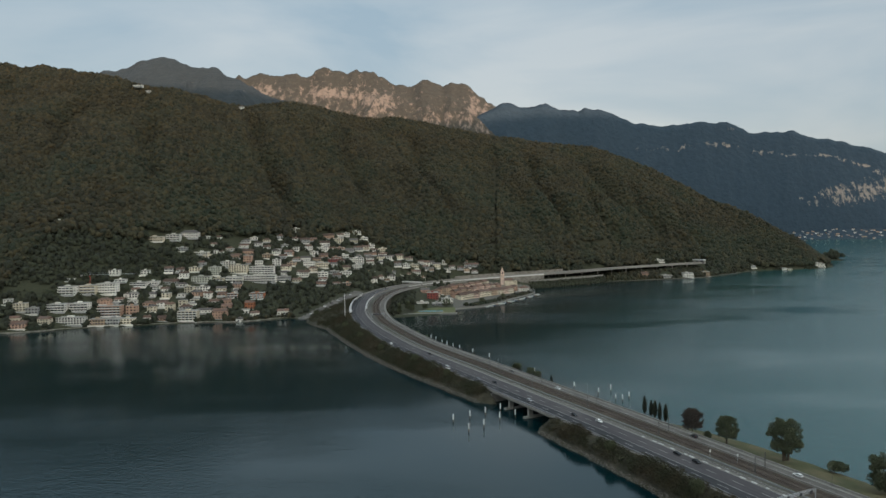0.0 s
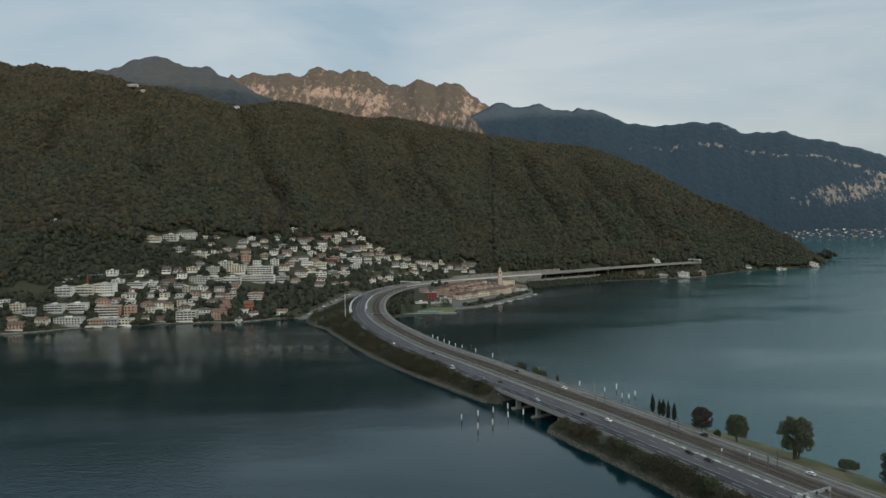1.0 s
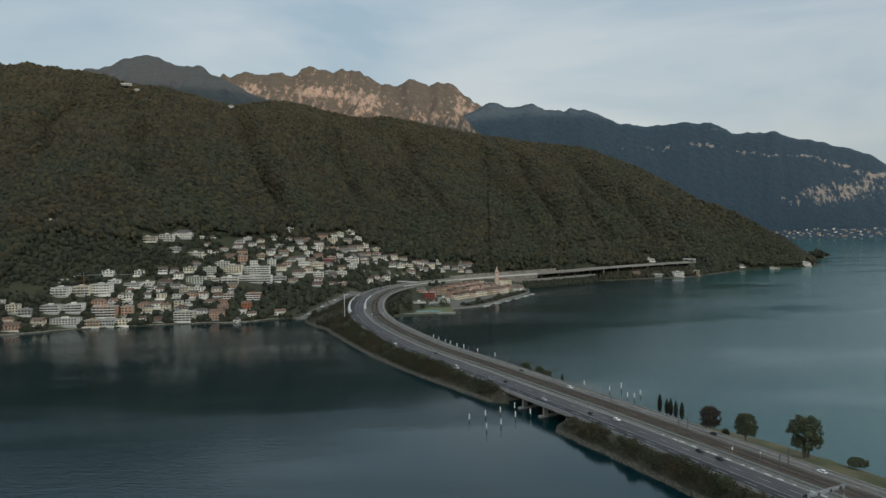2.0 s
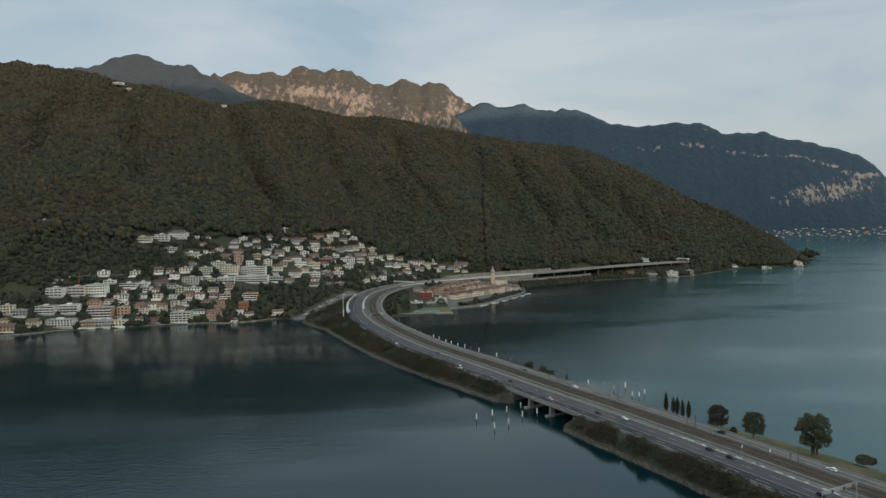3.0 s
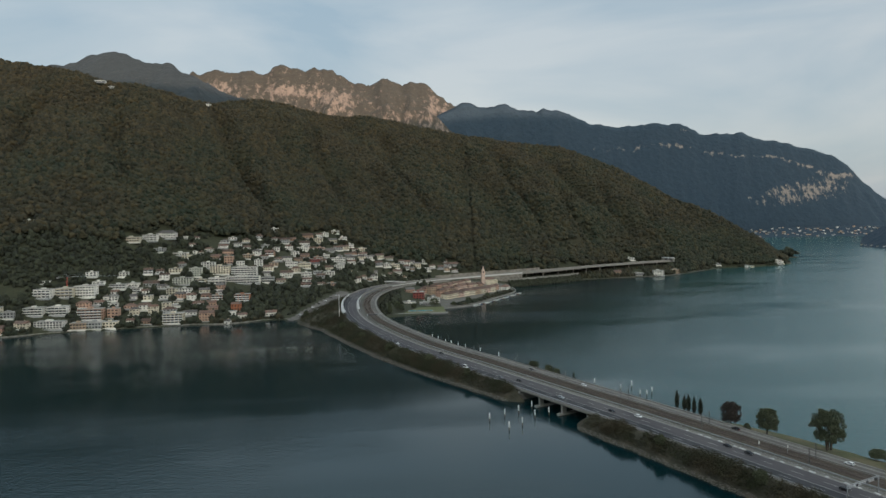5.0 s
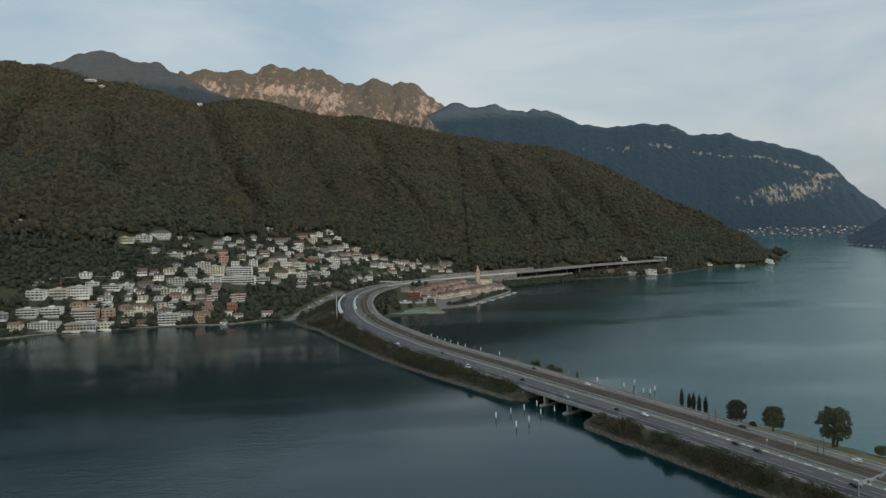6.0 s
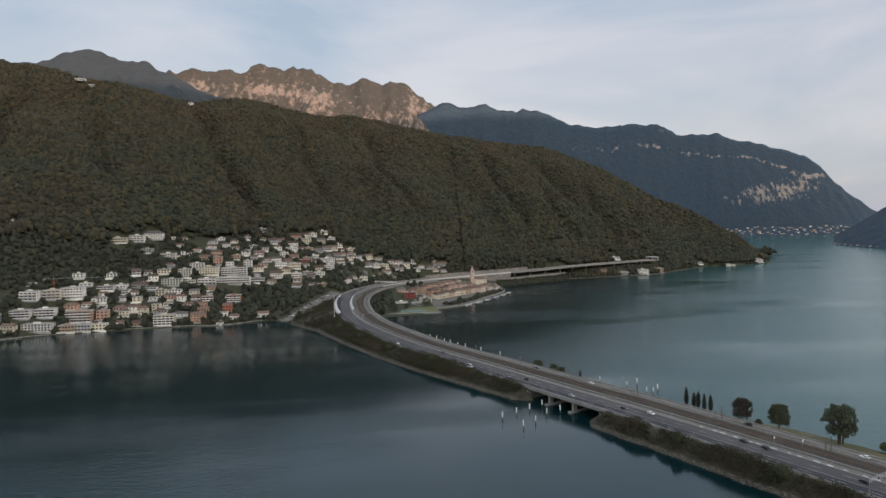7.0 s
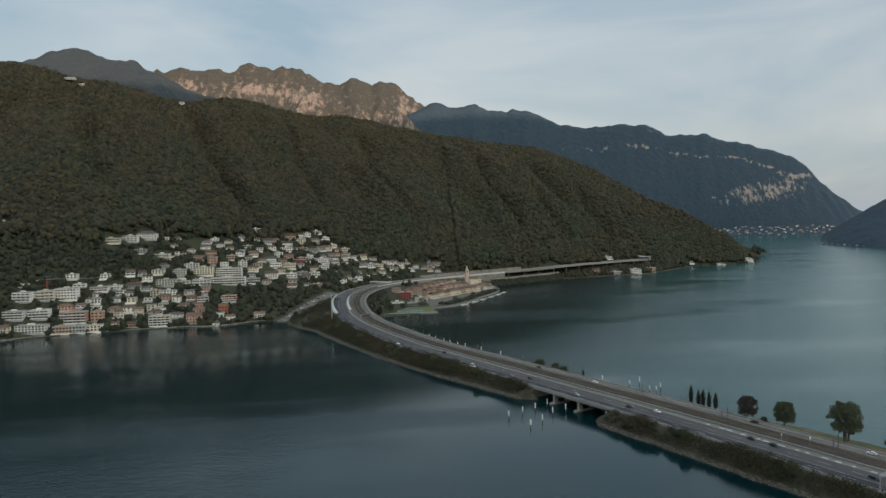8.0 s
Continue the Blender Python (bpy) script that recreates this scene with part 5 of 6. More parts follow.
house(100.8, 1121.5, 48, 15.4, 12, 9.8, "gable", "rose", base=1.6, floors=3, group="old town houses")
house(111.2, 1133.1, 48, 15.4, 12, 10.6, "gable", "cream", base=1.6, floors=3, group="old town houses")
house(19, 1053, 43, 11.8, 11, 9.8, "gable", "salmon", base=6.4, floors=3, group="old town houses")
house(28, 1066, 44, 11.2, 11, 11.0, "gable", "tan", base=6.9, floors=3, group="old town houses")
house(39, 1078, 52, 12.7, 11, 9.9, "hip", "tan", base=6.6, floors=3, group="old town houses")
house(50, 1089, 47, 11.5, 11, 11.6, "gable", "rose", base=6.9, floors=3, group="old town houses")
house(59, 1101, 54, 14.2, 11, 11.3, "gable", "rose", base=7.4, floors=3, group="old town houses")
house(71, 1112, 48, 11.2, 11, 10.8, "gable", "rose", base=7.6, floors=3, group="old town houses")
house(81, 1124, 45, 11.0, 11, 10.2, "hip", "cream", base=7.7, floors=3, group="old town houses")
house(91, 1135, 47, 11.6, 11, 9.9, "gable", "salmon", base=7.7, floors=3, group="old town houses")
house(6, 1065, 42, 13.9, 11, 11.3, "hip", "tan", base=9.7, floors=3, group="old town houses")
house(15, 1078, 44, 13.1, 11, 12.8, "hip", "salmon", base=10.1, floors=3, group="old town houses")
house(26, 1089, 43, 11.2, 11, 11.2, "gable", "cream", base=9.8, floors=3, group="old town houses")
house(36, 1101, 53, 12.8, 11, 10.9, "gable", "rose", base=10.0, floors=3, group="old town houses")
house(45, 1114, 53, 12.2, 11, 11.0, "gable", "cream", base=10.5, floors=3, group="old town houses")
house(57, 1125, 47, 13.4, 11, 11.3, "hip", "rose", base=10.9, floors=3, group="old town houses")
house(69, 1135, 53, 14.1, 11, 12.7, "gable", "cream", base=10.9, floors=3, group="old town houses")


def church(x, y, turn):
    """Parish church: nave with a pitched roof, apse, and a tall bell tower with belfry openings and a spire."""
    z = float(ground(x, y))
    root = tagged(new("church"), "pale pink church with a tall bell tower and pointed spire", "church")
    root.matrix_world = pose(x, y, z, 0, 0, turn)
    part("nave", boxes((3.6, 19, -5.0, 6.4, -5, 7.6), (19, 24, -3.4, 4.8, -5, 5.4)), STUCCO["cream"], root)
    bm = bmesh.new()
    v = [bm.verts.new(p) for p in ((3.2, -5.6, 7.5), (19.6, -5.6, 7.5), (19.6, 7.0, 7.5), (3.2, 7.0, 7.5), (3.2, 0.7, 11), (19.6, 0.7, 11))]
    for f in ((0, 1, 5, 4), (2, 3, 4, 5), (1, 2, 5), (3, 0, 4), (3, 2, 1, 0)):
        bm.faces.new([v[i] for i in f])
    part("nave_roof", bm, ROOFS["tile"], root)
    part("apse", rods(((24, 0.7, -4), (24, 0.7, 5.4), 3.6, 3.6, 12), ((24, 0.7, 5.4), (24, 0.7, 7.4), 4.0, 0.2, 12)), STUCCO["cream"], root)
    tower = part("tower", boxes((-3, 3, -3, 3, -5, 18), (-3.4, 3.4, -3.4, 3.4, 18, 18.6), (-2.7, 2.7, -2.7, 2.7, 18.6, 23.6), (-3.3, 3.3, -3.3, 3.3, 23.6, 24.2)), STUCCO["rose"], root, "pale pink bell tower")
    # thin dark boxes paint the shade of the belfry openings onto the walls
    for k in range(4):
        m = pose(0, 0, 0, 0, 0, 90 * k)
        ob = part("belfry_opening", boxes((-1.0, 1.0, -2.78, -2.6, 19.2, 22.8)), DARK, tower)
        ob.matrix_local = m
    bm = bmesh.new()
    rod(bm, (0, 0, 24.2), (0, 0, 25.4), 2.4, 2.1, 8)
    rod(bm, (0, 0, 25.4), (0, 0, 32.0), 2.1, 0.08, 8)
    part("spire", bm, STUCCO["rose"], tower)
    part("cross", rods(((0, 0, 31.9), (0, 0, 33.5), 0.08, 0.08, 6), ((-0.5, 0, 32.9), (0.5, 0, 32.9), 0.05, 0.05, 6)), STEEL, tower)
    TAKEN.append((x + 12, y, 18))


church(106, 1192, 8)

POOL_WATER = material("pool_water", (0.10, 0.42, 0.46), (0.08, 0.36, 0.42), 0.08, 3.0)
pool = tagged(new("swimming_pool"), "long turquoise swimming pool in a lakeside lawn", "swimming pool")
pool.location = (-18, 916, 0)
part("coping", boxes((-17, 17, -6.5, -5.6, 1.2, 2.35), (-17, 17, 5.6, 6.5, 1.2, 2.35), (-17, -16.1, -5.6, 5.6, 1.2, 2.35), (16.1, 17, -5.6, 5.6, 1.2, 2.35)), CONCRETE, pool)
part("water", boxes((-16.1, 16.1, -5.6, 5.6, 1.0, 2.15)), POOL_WATER, pool)
tagged(grid_object("pool_lawn", np.arange(-56, 17, 6.0), np.arange(897, 956, 5.0), lambda x, y: 1.9 + 0.02 * (y - 920) + 0 * x, POOL_LAWN), "mown lawn round the swimming pool", "lawn", kind="structure")
tagged(mesh_object("quay", [(-58, 894, -3), (18, 897, -3), (18, 897, 1.6), (-58, 894, 1.6), (-58, 899, -3), (18, 902, -3), (18, 902, 1.6), (-58, 899, 1.6)], [(0, 1, 2, 3), (3, 2, 6, 7), (1, 5, 6, 2), (0, 3, 7, 4)], CONCRETE), "low stone quay before the pool", "quay", kind="structure")

HULL = {"white": WHITE, "blue": material("blue_hull", (0.05, 0.09, 0.16), (0.04, 0.07, 0.13), 0.4, 1.0), "wood": material("varnished_wood", (0.22, 0.11, 0.05), (0.16, 0.08, 0.04), 0.4, 0.5)}


def boat(x, y, turn, colour, long=6.0, covered=True):
    b = tagged(new("motor_boat"), f"small {colour} motor boat moored at the quay", "boat", "moored boats")
    b.matrix_world = pose(x, y, 0, 0, 0, turn)
    w = long * 0.17
    bm = bmesh.new()
    low = [bm.verts.new(p) for p in ((-long / 2, -w * 0.7, -0.2), (long * 0.2, -w * 0.7, -0.2), (long * 0.42, 0, 0.0), (long * 0.2, w * 0.7, -0.2), (-long / 2, w * 0.7, -0.2))]
    top = [bm.verts.new(p) for p in ((-long / 2, -w, 0.65), (long * 0.2, -w, 0.75), (long / 2, 0, 0.95), (long * 0.2, w, 0.75), (-long / 2, w, 0.65))]
    for i in range(5):
        j = (i + 1) % 5
        bm.faces.new((low[i], low[j], top[j], top[i]))
    bm.faces.new(low[::-1])
    bm.faces.new(top)
    part("hull", bm, HULL[colour], b)
    part("cabin" if covered else "seat", boxes((-long * 0.3, long * 0.12, -w * 0.7, w * 0.7, 0.6, 1.35 if covered else 0.9)), WHITE if colour != "white" else RAILING, b)
    part("windscreen", boxes((long * 0.12, long * 0.15, -w * 0.65, w * 0.65, 0.7, 1.15)), GLASS, b)


quay_line = smooth_line([(59, 975, 0), (83, 1009, 0), (112, 1055, 0), (139, 1101, 0), (161, 1144, 0)], 9.0)
for i, q in enumerate(quay_line):
    boat(q[0] + 5.0, q[1] - 4.0, 330 + 12 * (i % 3), ("white", "white", "blue", "wood")[i % 4], 5.5 + (i % 3), i % 2 == 0)
for i in range(6):
    boat(213 + 14 * i, 1322 + 8.0 * i, 300 + 9 * i, ("white", "white", "wood")[i % 3], 6.0, i % 2 == 0)

# settlement on the far shore: a low slope with rows of pale houses
def far_slope_height(x, y):
    return np.clip((y - (4370 - 0.1 * x)) * 0.5, -4, 58) + 5 * value_noise(x / 60, y / 60, 4)


tagged(grid_object("far_shore", np.arange(1900, 3600, 25.0), np.arange(3980, 4560, 12.0), far_slope_height, HAZY_WOODS, lambda x, y, z: z * 0), "low wooded far shore", "shore", kind="structure")


def far_house(x, y, w, h, colour, base):
    b = tagged(new("house"), f"small {WORDS[colour]} house on the far shore", "house", "houses on the far shore")
    b.location = (x, y, base)
    part("wall", boxes((-w / 2, w / 2, -5, 5, -3, h)), STUCCO[colour], b)
    part("roof", boxes((-w / 2 - 0.5, w / 2 + 0.5, -5.5, 5.5, h, h + 1.2)), ROOFS["slate"], b)


# mostly grey and tan walls: the dulling by distance haze is put into their colours
for i in range(130):
    u = 2180 + 8.6 * i + 30 * math.sin(i * 2.7)
    v = 4378 - 0.1 * u + (4, 20, 38, 56, 74, 92)[i * 7 % 6] + 12 * math.sin(i * 5.1)
    far_house(u, v, 6 + 3 * (i * 5 % 4), 2.6 + 0.9 * (i * 3 % 4), ("grey", "tan", "grey", "grey", "salmon", "white", "grey", "tan")[i % 8], float(far_slope_height(u, v)) + 1.0)
# houses along the water under the headland
for i in range(9):
    v = 2240 + 52 * i
    u = max(1847 - (2600 - v) * 0.27, 0.745 * v - 83) + 14
    far_house(u, v, 10 + 3 * (i % 3), 5 + 2 * (i % 2), ("white", "cream", "grey")[i % 3], 2.0)

# flat spit with a clump of tall trees beyond the end of the hill
def spit_height(x, y):
    r = np.hypot((x - 1152) / 36, (y - 1985) / 34)
    return 4.5 * np.clip(1.25 - r, -0.8, 0.5)


tagged(grid_object("spit", np.arange(1080, 1250, 8.0), np.arange(1920, 2060, 8.0), spit_height, SOIL), "flat green spit reaching into the lake", "spit", kind="structure")
for u, v, w, h in ((1122, 1990, 14, 6), (1134, 1976, 10, 5), (1138, 2000, 12, 6)):
    far_house(u, v, w, h, "white", 2.2)

# villas on the brow of the hill
for x, y, turn, w, h, roof in ((-730, 1614, 0, 24, 4.2, "flat"), (-704, 1612, 6, 13, 3.2, "flat"), (-520, 1742, 0, 13, 5.0, "hip")):
    house(x, y, turn, w, 10.5, h, roof, "white", "slate", base=float(ground(x, y)) + 6.0)

# ---- woods, trees, bushes, stones ----
rng = np.random.default_rng(7)


def mesh_from_arrays(name, verts, faces, mat, smooth=False):
    """A mesh of triangles or of quads from arrays."""
    me = bpy.data.meshes.new(name)
    n, k = faces.shape
    me.vertices.add(len(verts))
    me.vertices.foreach_set("co", verts.astype(np.float32).ravel())
    me.loops.add(n * k)
    me.loops.foreach_set("vertex_index", faces.astype(np.int32).ravel())
    me.polygons.add(n)
    me.polygons.foreach_set("loop_start", np.arange(0, n * k, k, dtype=np.int32))
    me.polygons.foreach_set("use_smooth", np.full(n, smooth))
    me.materials.append(mat)
    me.update(calc_edges=True)
    return me


def lump(level, dent, seed, keep=-0.6):
    """A dented ball without its underside: points and triangles."""
    bm = bmesh.new()
    bmesh.ops.create_icosphere(bm, subdivisions=level, radius=1.0)
    for v in bm.verts:
        n = noise.noise(v.co * 1.9 + Vector((seed * 3.1, 0, 0))) + 0.8 * noise.noise(v.co * 5.3 + Vector((0, seed * 5.3, 0)))
        v.co *= 1 + dent * n
    low = [f for f in bm.faces if f.calc_center_median().z < keep]
    bmesh.ops.delete(bm, geom=low, context="FACES")
    bm.verts.ensure_lookup_table()
    pts = np.array([v.co[:] for v in bm.verts])
    tri = np.array([[v.index for v in f.verts] for f in bm.faces])
    used = np.unique(tri)
    back = np.zeros(len(pts), int)
    back[used] = np.arange(len(used))
    bm.free()
    return pts[used], back[tri]


CROWNS = [lump(2, 0.62, k, -0.45) for k in range(12)]
STONES = [lump(1, 0.35, 20 + k, -2) for k in range(4)]


def scatter(name, places, sizes, heights, mat, shapes, smooth=True):
    """Joins many turned and scaled copies of the shapes, one at each place."""
    verts, faces, start = [], [], 0
    pick, turn = rng.integers(0, len(shapes), len(places)), rng.uniform(0, 6.283, len(places))
    for k, (pts, tri) in enumerate(shapes):
        sel = np.where(pick == k)[0]
        if not len(sel):
            continue
        c, s = np.cos(turn[sel])[:, None], np.sin(turn[sel])[:, None]
        r, h = sizes[sel][:, None], heights[sel][:, None]
        v = np.stack([(pts[:, 0] * c - pts[:, 1] * s) * r, (pts[:, 0] * s + pts[:, 1] * c) * r, pts[:, 2] * h], -1) + places[sel][:, None]
        f = tri[None] + (np.arange(len(sel)) * len(pts))[:, None, None] + start
        verts.append(v.reshape(-1, 3))
        faces.append(f.reshape(-1, 3))
        start += len(sel) * len(pts)
    return new(name, mesh_from_arrays(name, np.vstack(verts), np.vstack(faces), mat, smooth))


def clear_of_road(x, y, left=9.0, right=52.0, bend=False):
    near = np.full(len(x), True)
    for p, n, s in zip(LINE[::2], SIDE[::2], RUN[::2]):
        dx, dy = x - p[0], y - p[1]
        d = dx * n[0] + dy * n[1]
        t = -dx * n[1] + dy * n[0]
        wide = right if s < S_TOWN or bend else 31.0
        if bend and s < S_BEND + 260:
            wide = 52.0
        near &= ~((np.abs(t) < 6) & (d > -left) & (d < wide))
    return near


def clear_of_houses(x, y, margin=1.5):
    free = np.full(len(x), True)
    for hx, hy, r in TAKEN:
        free &= (x - hx) ** 2 + (y - hy) ** 2 > (r * 0.9 + margin) ** 2
        # keep the view down the slope open in front of a house
        free &= ~((np.abs(x - hx) < r * 0.6) & (y < hy) & (y > hy - r - 4.5))
    return free


def jittered(x0, x1, y0, y1, gap):
    gx, gy = np.meshgrid(np.arange(x0, x1, gap), np.arange(y0, y1, gap * 0.9))
    gx[1::2] += gap / 2
    x, y = gx.ravel(), gy.ravel()
    return x + rng.uniform(-0.42, 0.42, len(x)) * gap, y + rng.uniform(-0.42, 0.42, len(x)) * gap


def undergrowth(x, y):
    """Height of the added lower canopy sheet under the wood's crowns; below ground outside the wood."""
    e, r, s = np.interp(x, EDGE_X, EDGE_Y), np.interp(x, RIDGE_X, RIDGE_Y), np.interp(x, SHORE_X, SHORE_Y)
    start = np.where((x < -576) | (x > 627), s + 16, e + 12)
    deep = np.clip((y - start) / 14, 0, 1) * np.clip((r + 30 - y) / 12, 0, 1)
    deep = deep * np.clip((np.abs(x - (100 + (y - 1280) * 0.085)) - 2) / 8, 0.3, 1)
    flat = x.ravel(), y.ravel()
    deep = deep * (clear_of_houses(*flat, 9.0) & clear_of_road(*flat, 14.0)).reshape(x.shape)
    return ground(x, y) - 2.0 + deep * (8.2 + 2.5 * value_noise(x / 25, y / 25, 6))


def plant_woods():
    # added sheet that makes the gaps between crowns shallow, so less shade gathers there
    tagged(grid_object("undergrowth", np.arange(-1360, 1080, 8.0), np.arange(700, 2100, 8.0), undergrowth, WOODS), "lower canopy sheet added to lighten the gaps between the wood's crowns", "undergrowth", kind="stuff")
    x, y = jittered(-1340, 1070, 690, 2080, 6.9)
    e, r, s = np.interp(x, EDGE_X, EDGE_Y), np.interp(x, RIDGE_X, RIDGE_Y), np.interp(x, SHORE_X, SHORE_Y)
    wild = (x < -576) | (x > 627)
    keep = (y > np.where(wild, s + 6, e - 8 + 34 * (value_noise(x / 30, y / 30, 2) - 0.5))) & (y < r + 28)
    # strip felled under the power line, and the gardens of the hilltop houses
    keep &= ~((np.abs(x - (100 + (y - 1280) * 0.085)) < 4.5) & (y < 1730))
    keep &= clear_of_houses(x, y, 0.5) & clear_of_road(x, y, 1.0)
    x, y = x[keep], y[keep]
    size = rng.uniform(2.6, 5.2, len(x)) * (0.85 + 0.4 * value_noise(x / 60, y / 60, 8))
    tall = size * rng.uniform(0.85, 1.3, len(x))
    z = ground(x, y) + rng.uniform(4.2, 6.6, len(x)) + 3 * value_noise(x / 25, y / 25, 6)
    ob = scatter("woodland", np.stack([x, y, z], -1), size, tall, WOODS, CROWNS)
    tagged(ob, "dense mixed woodland with green and rusty autumn crowns", "woodland", kind="stuff")


def plant_gardens():
    x, y = jittered(-587, 627, 746, 1573, 6.2)
    e, s = np.interp(x, EDGE_X, EDGE_Y), np.interp(x, SHORE_X, SHORE_Y)
    thick = fractal(x / 48, y / 48, 3, 15)
    dense = np.where((x > -260) & (x < -117) & (y < 1030), 0.15, np.where(x < -420, 0.2, np.where(x > -100, 0.27, np.where(y > 1030, 0.34, 0.30))))
    keep = (y > s + 4) & (y < e + 4) & (thick > dense) & clear_of_houses(x, y, 1.0) & clear_of_road(x, y, 3.0)
    keep &= ~((np.abs((y - 872) * 0.42 - (x + 180)) < 20) & (y > 850) & (y < 1020)) & ~((x > -225) & (x < -120) & (y < 925) & (rng.uniform(0, 1, len(x)) < 0.75))
    keep &= clear_of_road(x, y, 3.0, 44.0, True)
    keep &= ~((x > 10) & (x < 240) & (y < 1330)) & ~((x > -62) & (x < 22) & (y < 1110) & ((y < 962) | (x > -44)))
    x, y = x[keep], y[keep]
    size = rng.uniform(1.4, 4.3, len(x))
    tall = size * rng.uniform(0.8, 1.6, len(x))
    z = ground(x, y) + tall * 0.5
    ob = scatter("garden_trees", np.stack([x, y, z], -1), size, tall, CONIFERS, CROWNS)
    tagged(ob, "garden trees and hedges between the village houses", "garden trees", kind="stuff")


def leaf_cloud(centres, radii, count, leaf, flat=1.0):
    """Small leaf sprays strewn through balls: points and quads."""
    which = rng.choice(len(centres), count, p=radii ** 2 / np.sum(radii ** 2))
    d = rng.normal(size=(count, 3))
    d /= np.linalg.norm(d, axis=1)[:, None]
    c = centres[which] + d * (radii[which] * rng.uniform(0.55, 1.05, count))[:, None] * np.array((1, 1, flat))
    a = rng.normal(size=(count, 3)) + d * 0.2
    a /= np.linalg.norm(a, axis=1)[:, None]
    b = np.cross(a, rng.normal(size=(count, 3)))
    b /= np.linalg.norm(b, axis=1)[:, None]
    s = (leaf * rng.uniform(0.6, 1.3, count))[:, None]
    v = np.stack([c - a * s, c - b * s * 0.6, c + a * s, c + b * s * 0.6], 1).reshape(-1, 3)
    return v, np.arange(count * 4).reshape(-1, 4)


def broadleaf(x, y, z, high, wide, mat, label, leaves=4200, stems=1, low=0.26):
    """A tree: tapered trunk and limbs, and a crown of leaf sprays in uneven clumps."""
    tree = new("tree")
    tree.location = (x, y, z)
    tagged(tree, label, "tree")
    bm = bmesh.new()
    clear = high * 0.22
    for k in range(stems):
        off = Vector((1.1 * (k - (stems - 1) / 2), 0.5 * (k % 2), 0))
        rod(bm, off + Vector((0, 0, -0.6)), off * 1.3 + Vector((0.1, 0.1, clear)), 0.05 * wide + 0.12, 0.04 * wide + 0.08, 8)
        rod(bm, off * 1.3 + Vector((0.1, 0.1, clear)), Vector((off.x * 2, 0.3, high * 0.7)), 0.04 * wide + 0.08, 0.05, 7)
    for k in range(7):
        a = k * 2.4 + 0.5
        rod(bm, (0, 0, clear + 0.05 * high * (k % 4)), (wide * 0.62 * math.cos(a), wide * 0.62 * math.sin(a), clear + high * (0.18 + 0.07 * (k % 4))), 0.14, 0.04, 6)
    part("trunk", bm, BARK, tree)
    n = 210
    a, u = rng.uniform(0, 6.283, n), rng.uniform(0.0, 1.0, n)
    lift = np.clip(low + (0.94 - low) * u, 0, 1)
    reach = wide * np.sqrt(np.clip(1 - ((lift - 0.50) / 0.52) ** 2, 0.05, 1)) * rng.uniform(0.35, 0.92, n) * (0.94 + 0.1 * np.sin(3 * a + high))
    centres = np.stack([reach * np.cos(a), reach * np.sin(a), lift * high], -1)
    v, f = leaf_cloud(centres, rng.uniform(0.08, 0.18, n) * wide, int(leaves * 1.8), 0.27)
    new("crown", mesh_from_arrays("crown", v, f, mat)).parent = tree
    TAKEN.append((x, y, wide))
    return tree


def cypress(x, y, z, high, wide, label):
    tree = new("cypress")
    tree.location = (x, y, z)
    tagged(tree, label, "cypress", "cypresses beside the road")
    part("trunk", rods(((0, 0, -0.5), (0, 0, high * 0.5), 0.16, 0.06, 6)), BARK, tree)
    u = np.linspace(0.06, 0.97, 16)
    r = wide * np.clip(np.sin(np.pi * u ** 0.75) * 0.9 + 0.12, 0.12, 1)
    v, f = leaf_cloud(np.stack([0 * u, 0 * u, u * high], -1), r, 2600, 0.30, 1.2)
    new("crown", mesh_from_arrays("crown", v, f, LEAF_DARK)).parent = tree
    return tree


def bushes(name, label, places, radii, leaves, mat, leaf=0.34):
    v, f = leaf_cloud(places, radii, leaves, leaf, 0.8)
    return tagged(new(name, mesh_from_arrays(name, v, f, mat)), label, "bushes", kind="stuff")


def bank_place(s, d):
    """A point on the left bank."""
    pr = left_bank(s)[::-1]
    z = np.interp(d, [q[0] for q in pr], [q[1] for q in pr])
    p = at(s, d)
    return (p.x, p.y, float(z))


def plant_shore():
    """Trees and shrubs leaning over the shore walls of the village and below the viaduct."""
    x = rng.uniform(-760, 1010, 1000)
    x = x[(x < -200) | (x > 215)]
    y = np.interp(x, SHORE_X, SHORE_Y) + rng.uniform(0.5, 7, len(x))
    keep = (fractal(x / 30, y / 30, 2, 25) > 0.36) & clear_of_houses(x, y, 0.0)
    x, y = x[keep], y[keep]
    size = rng.uniform(1.2, 3.6, len(x))
    tall = size * rng.uniform(0.8, 1.4, len(x))
    ob = scatter("shore_shrubs", np.stack([x, y, 1.0 + 0.6 * tall], -1), size, tall, WOODS, CROWNS)
    tagged(ob, "dark shrubs and small trees along the lake shore", "shrubs", kind="stuff")


def plant_below_viaduct():
    """Trees on the narrow shore under the viaduct, lower than its deck."""
    x, y = jittered(190, 760, 1310, 1700, 5.2)
    s = np.interp(x, SHORE_X, SHORE_Y)
    keep = (y > s + 1) & (y < s + 60) & (fractal(x / 26, y / 26, 2, 35) > 0.30) & clear_of_houses(x, y, 0.5)
    x, y = x[keep], y[keep]
    size = rng.uniform(2.0, 4.2, len(x))
    tall = size * rng.uniform(1.0, 1.6, len(x))
    z = ground(x, y)
    keep = z + 1.6 * tall < 21
    ob = scatter("shore_trees", np.stack([x, y, z + 0.5 * tall], -1)[keep], size[keep], tall[keep], WOODS, CROWNS)
    tagged(ob, "dark green trees on the shore below the viaduct", "trees", kind="stuff")


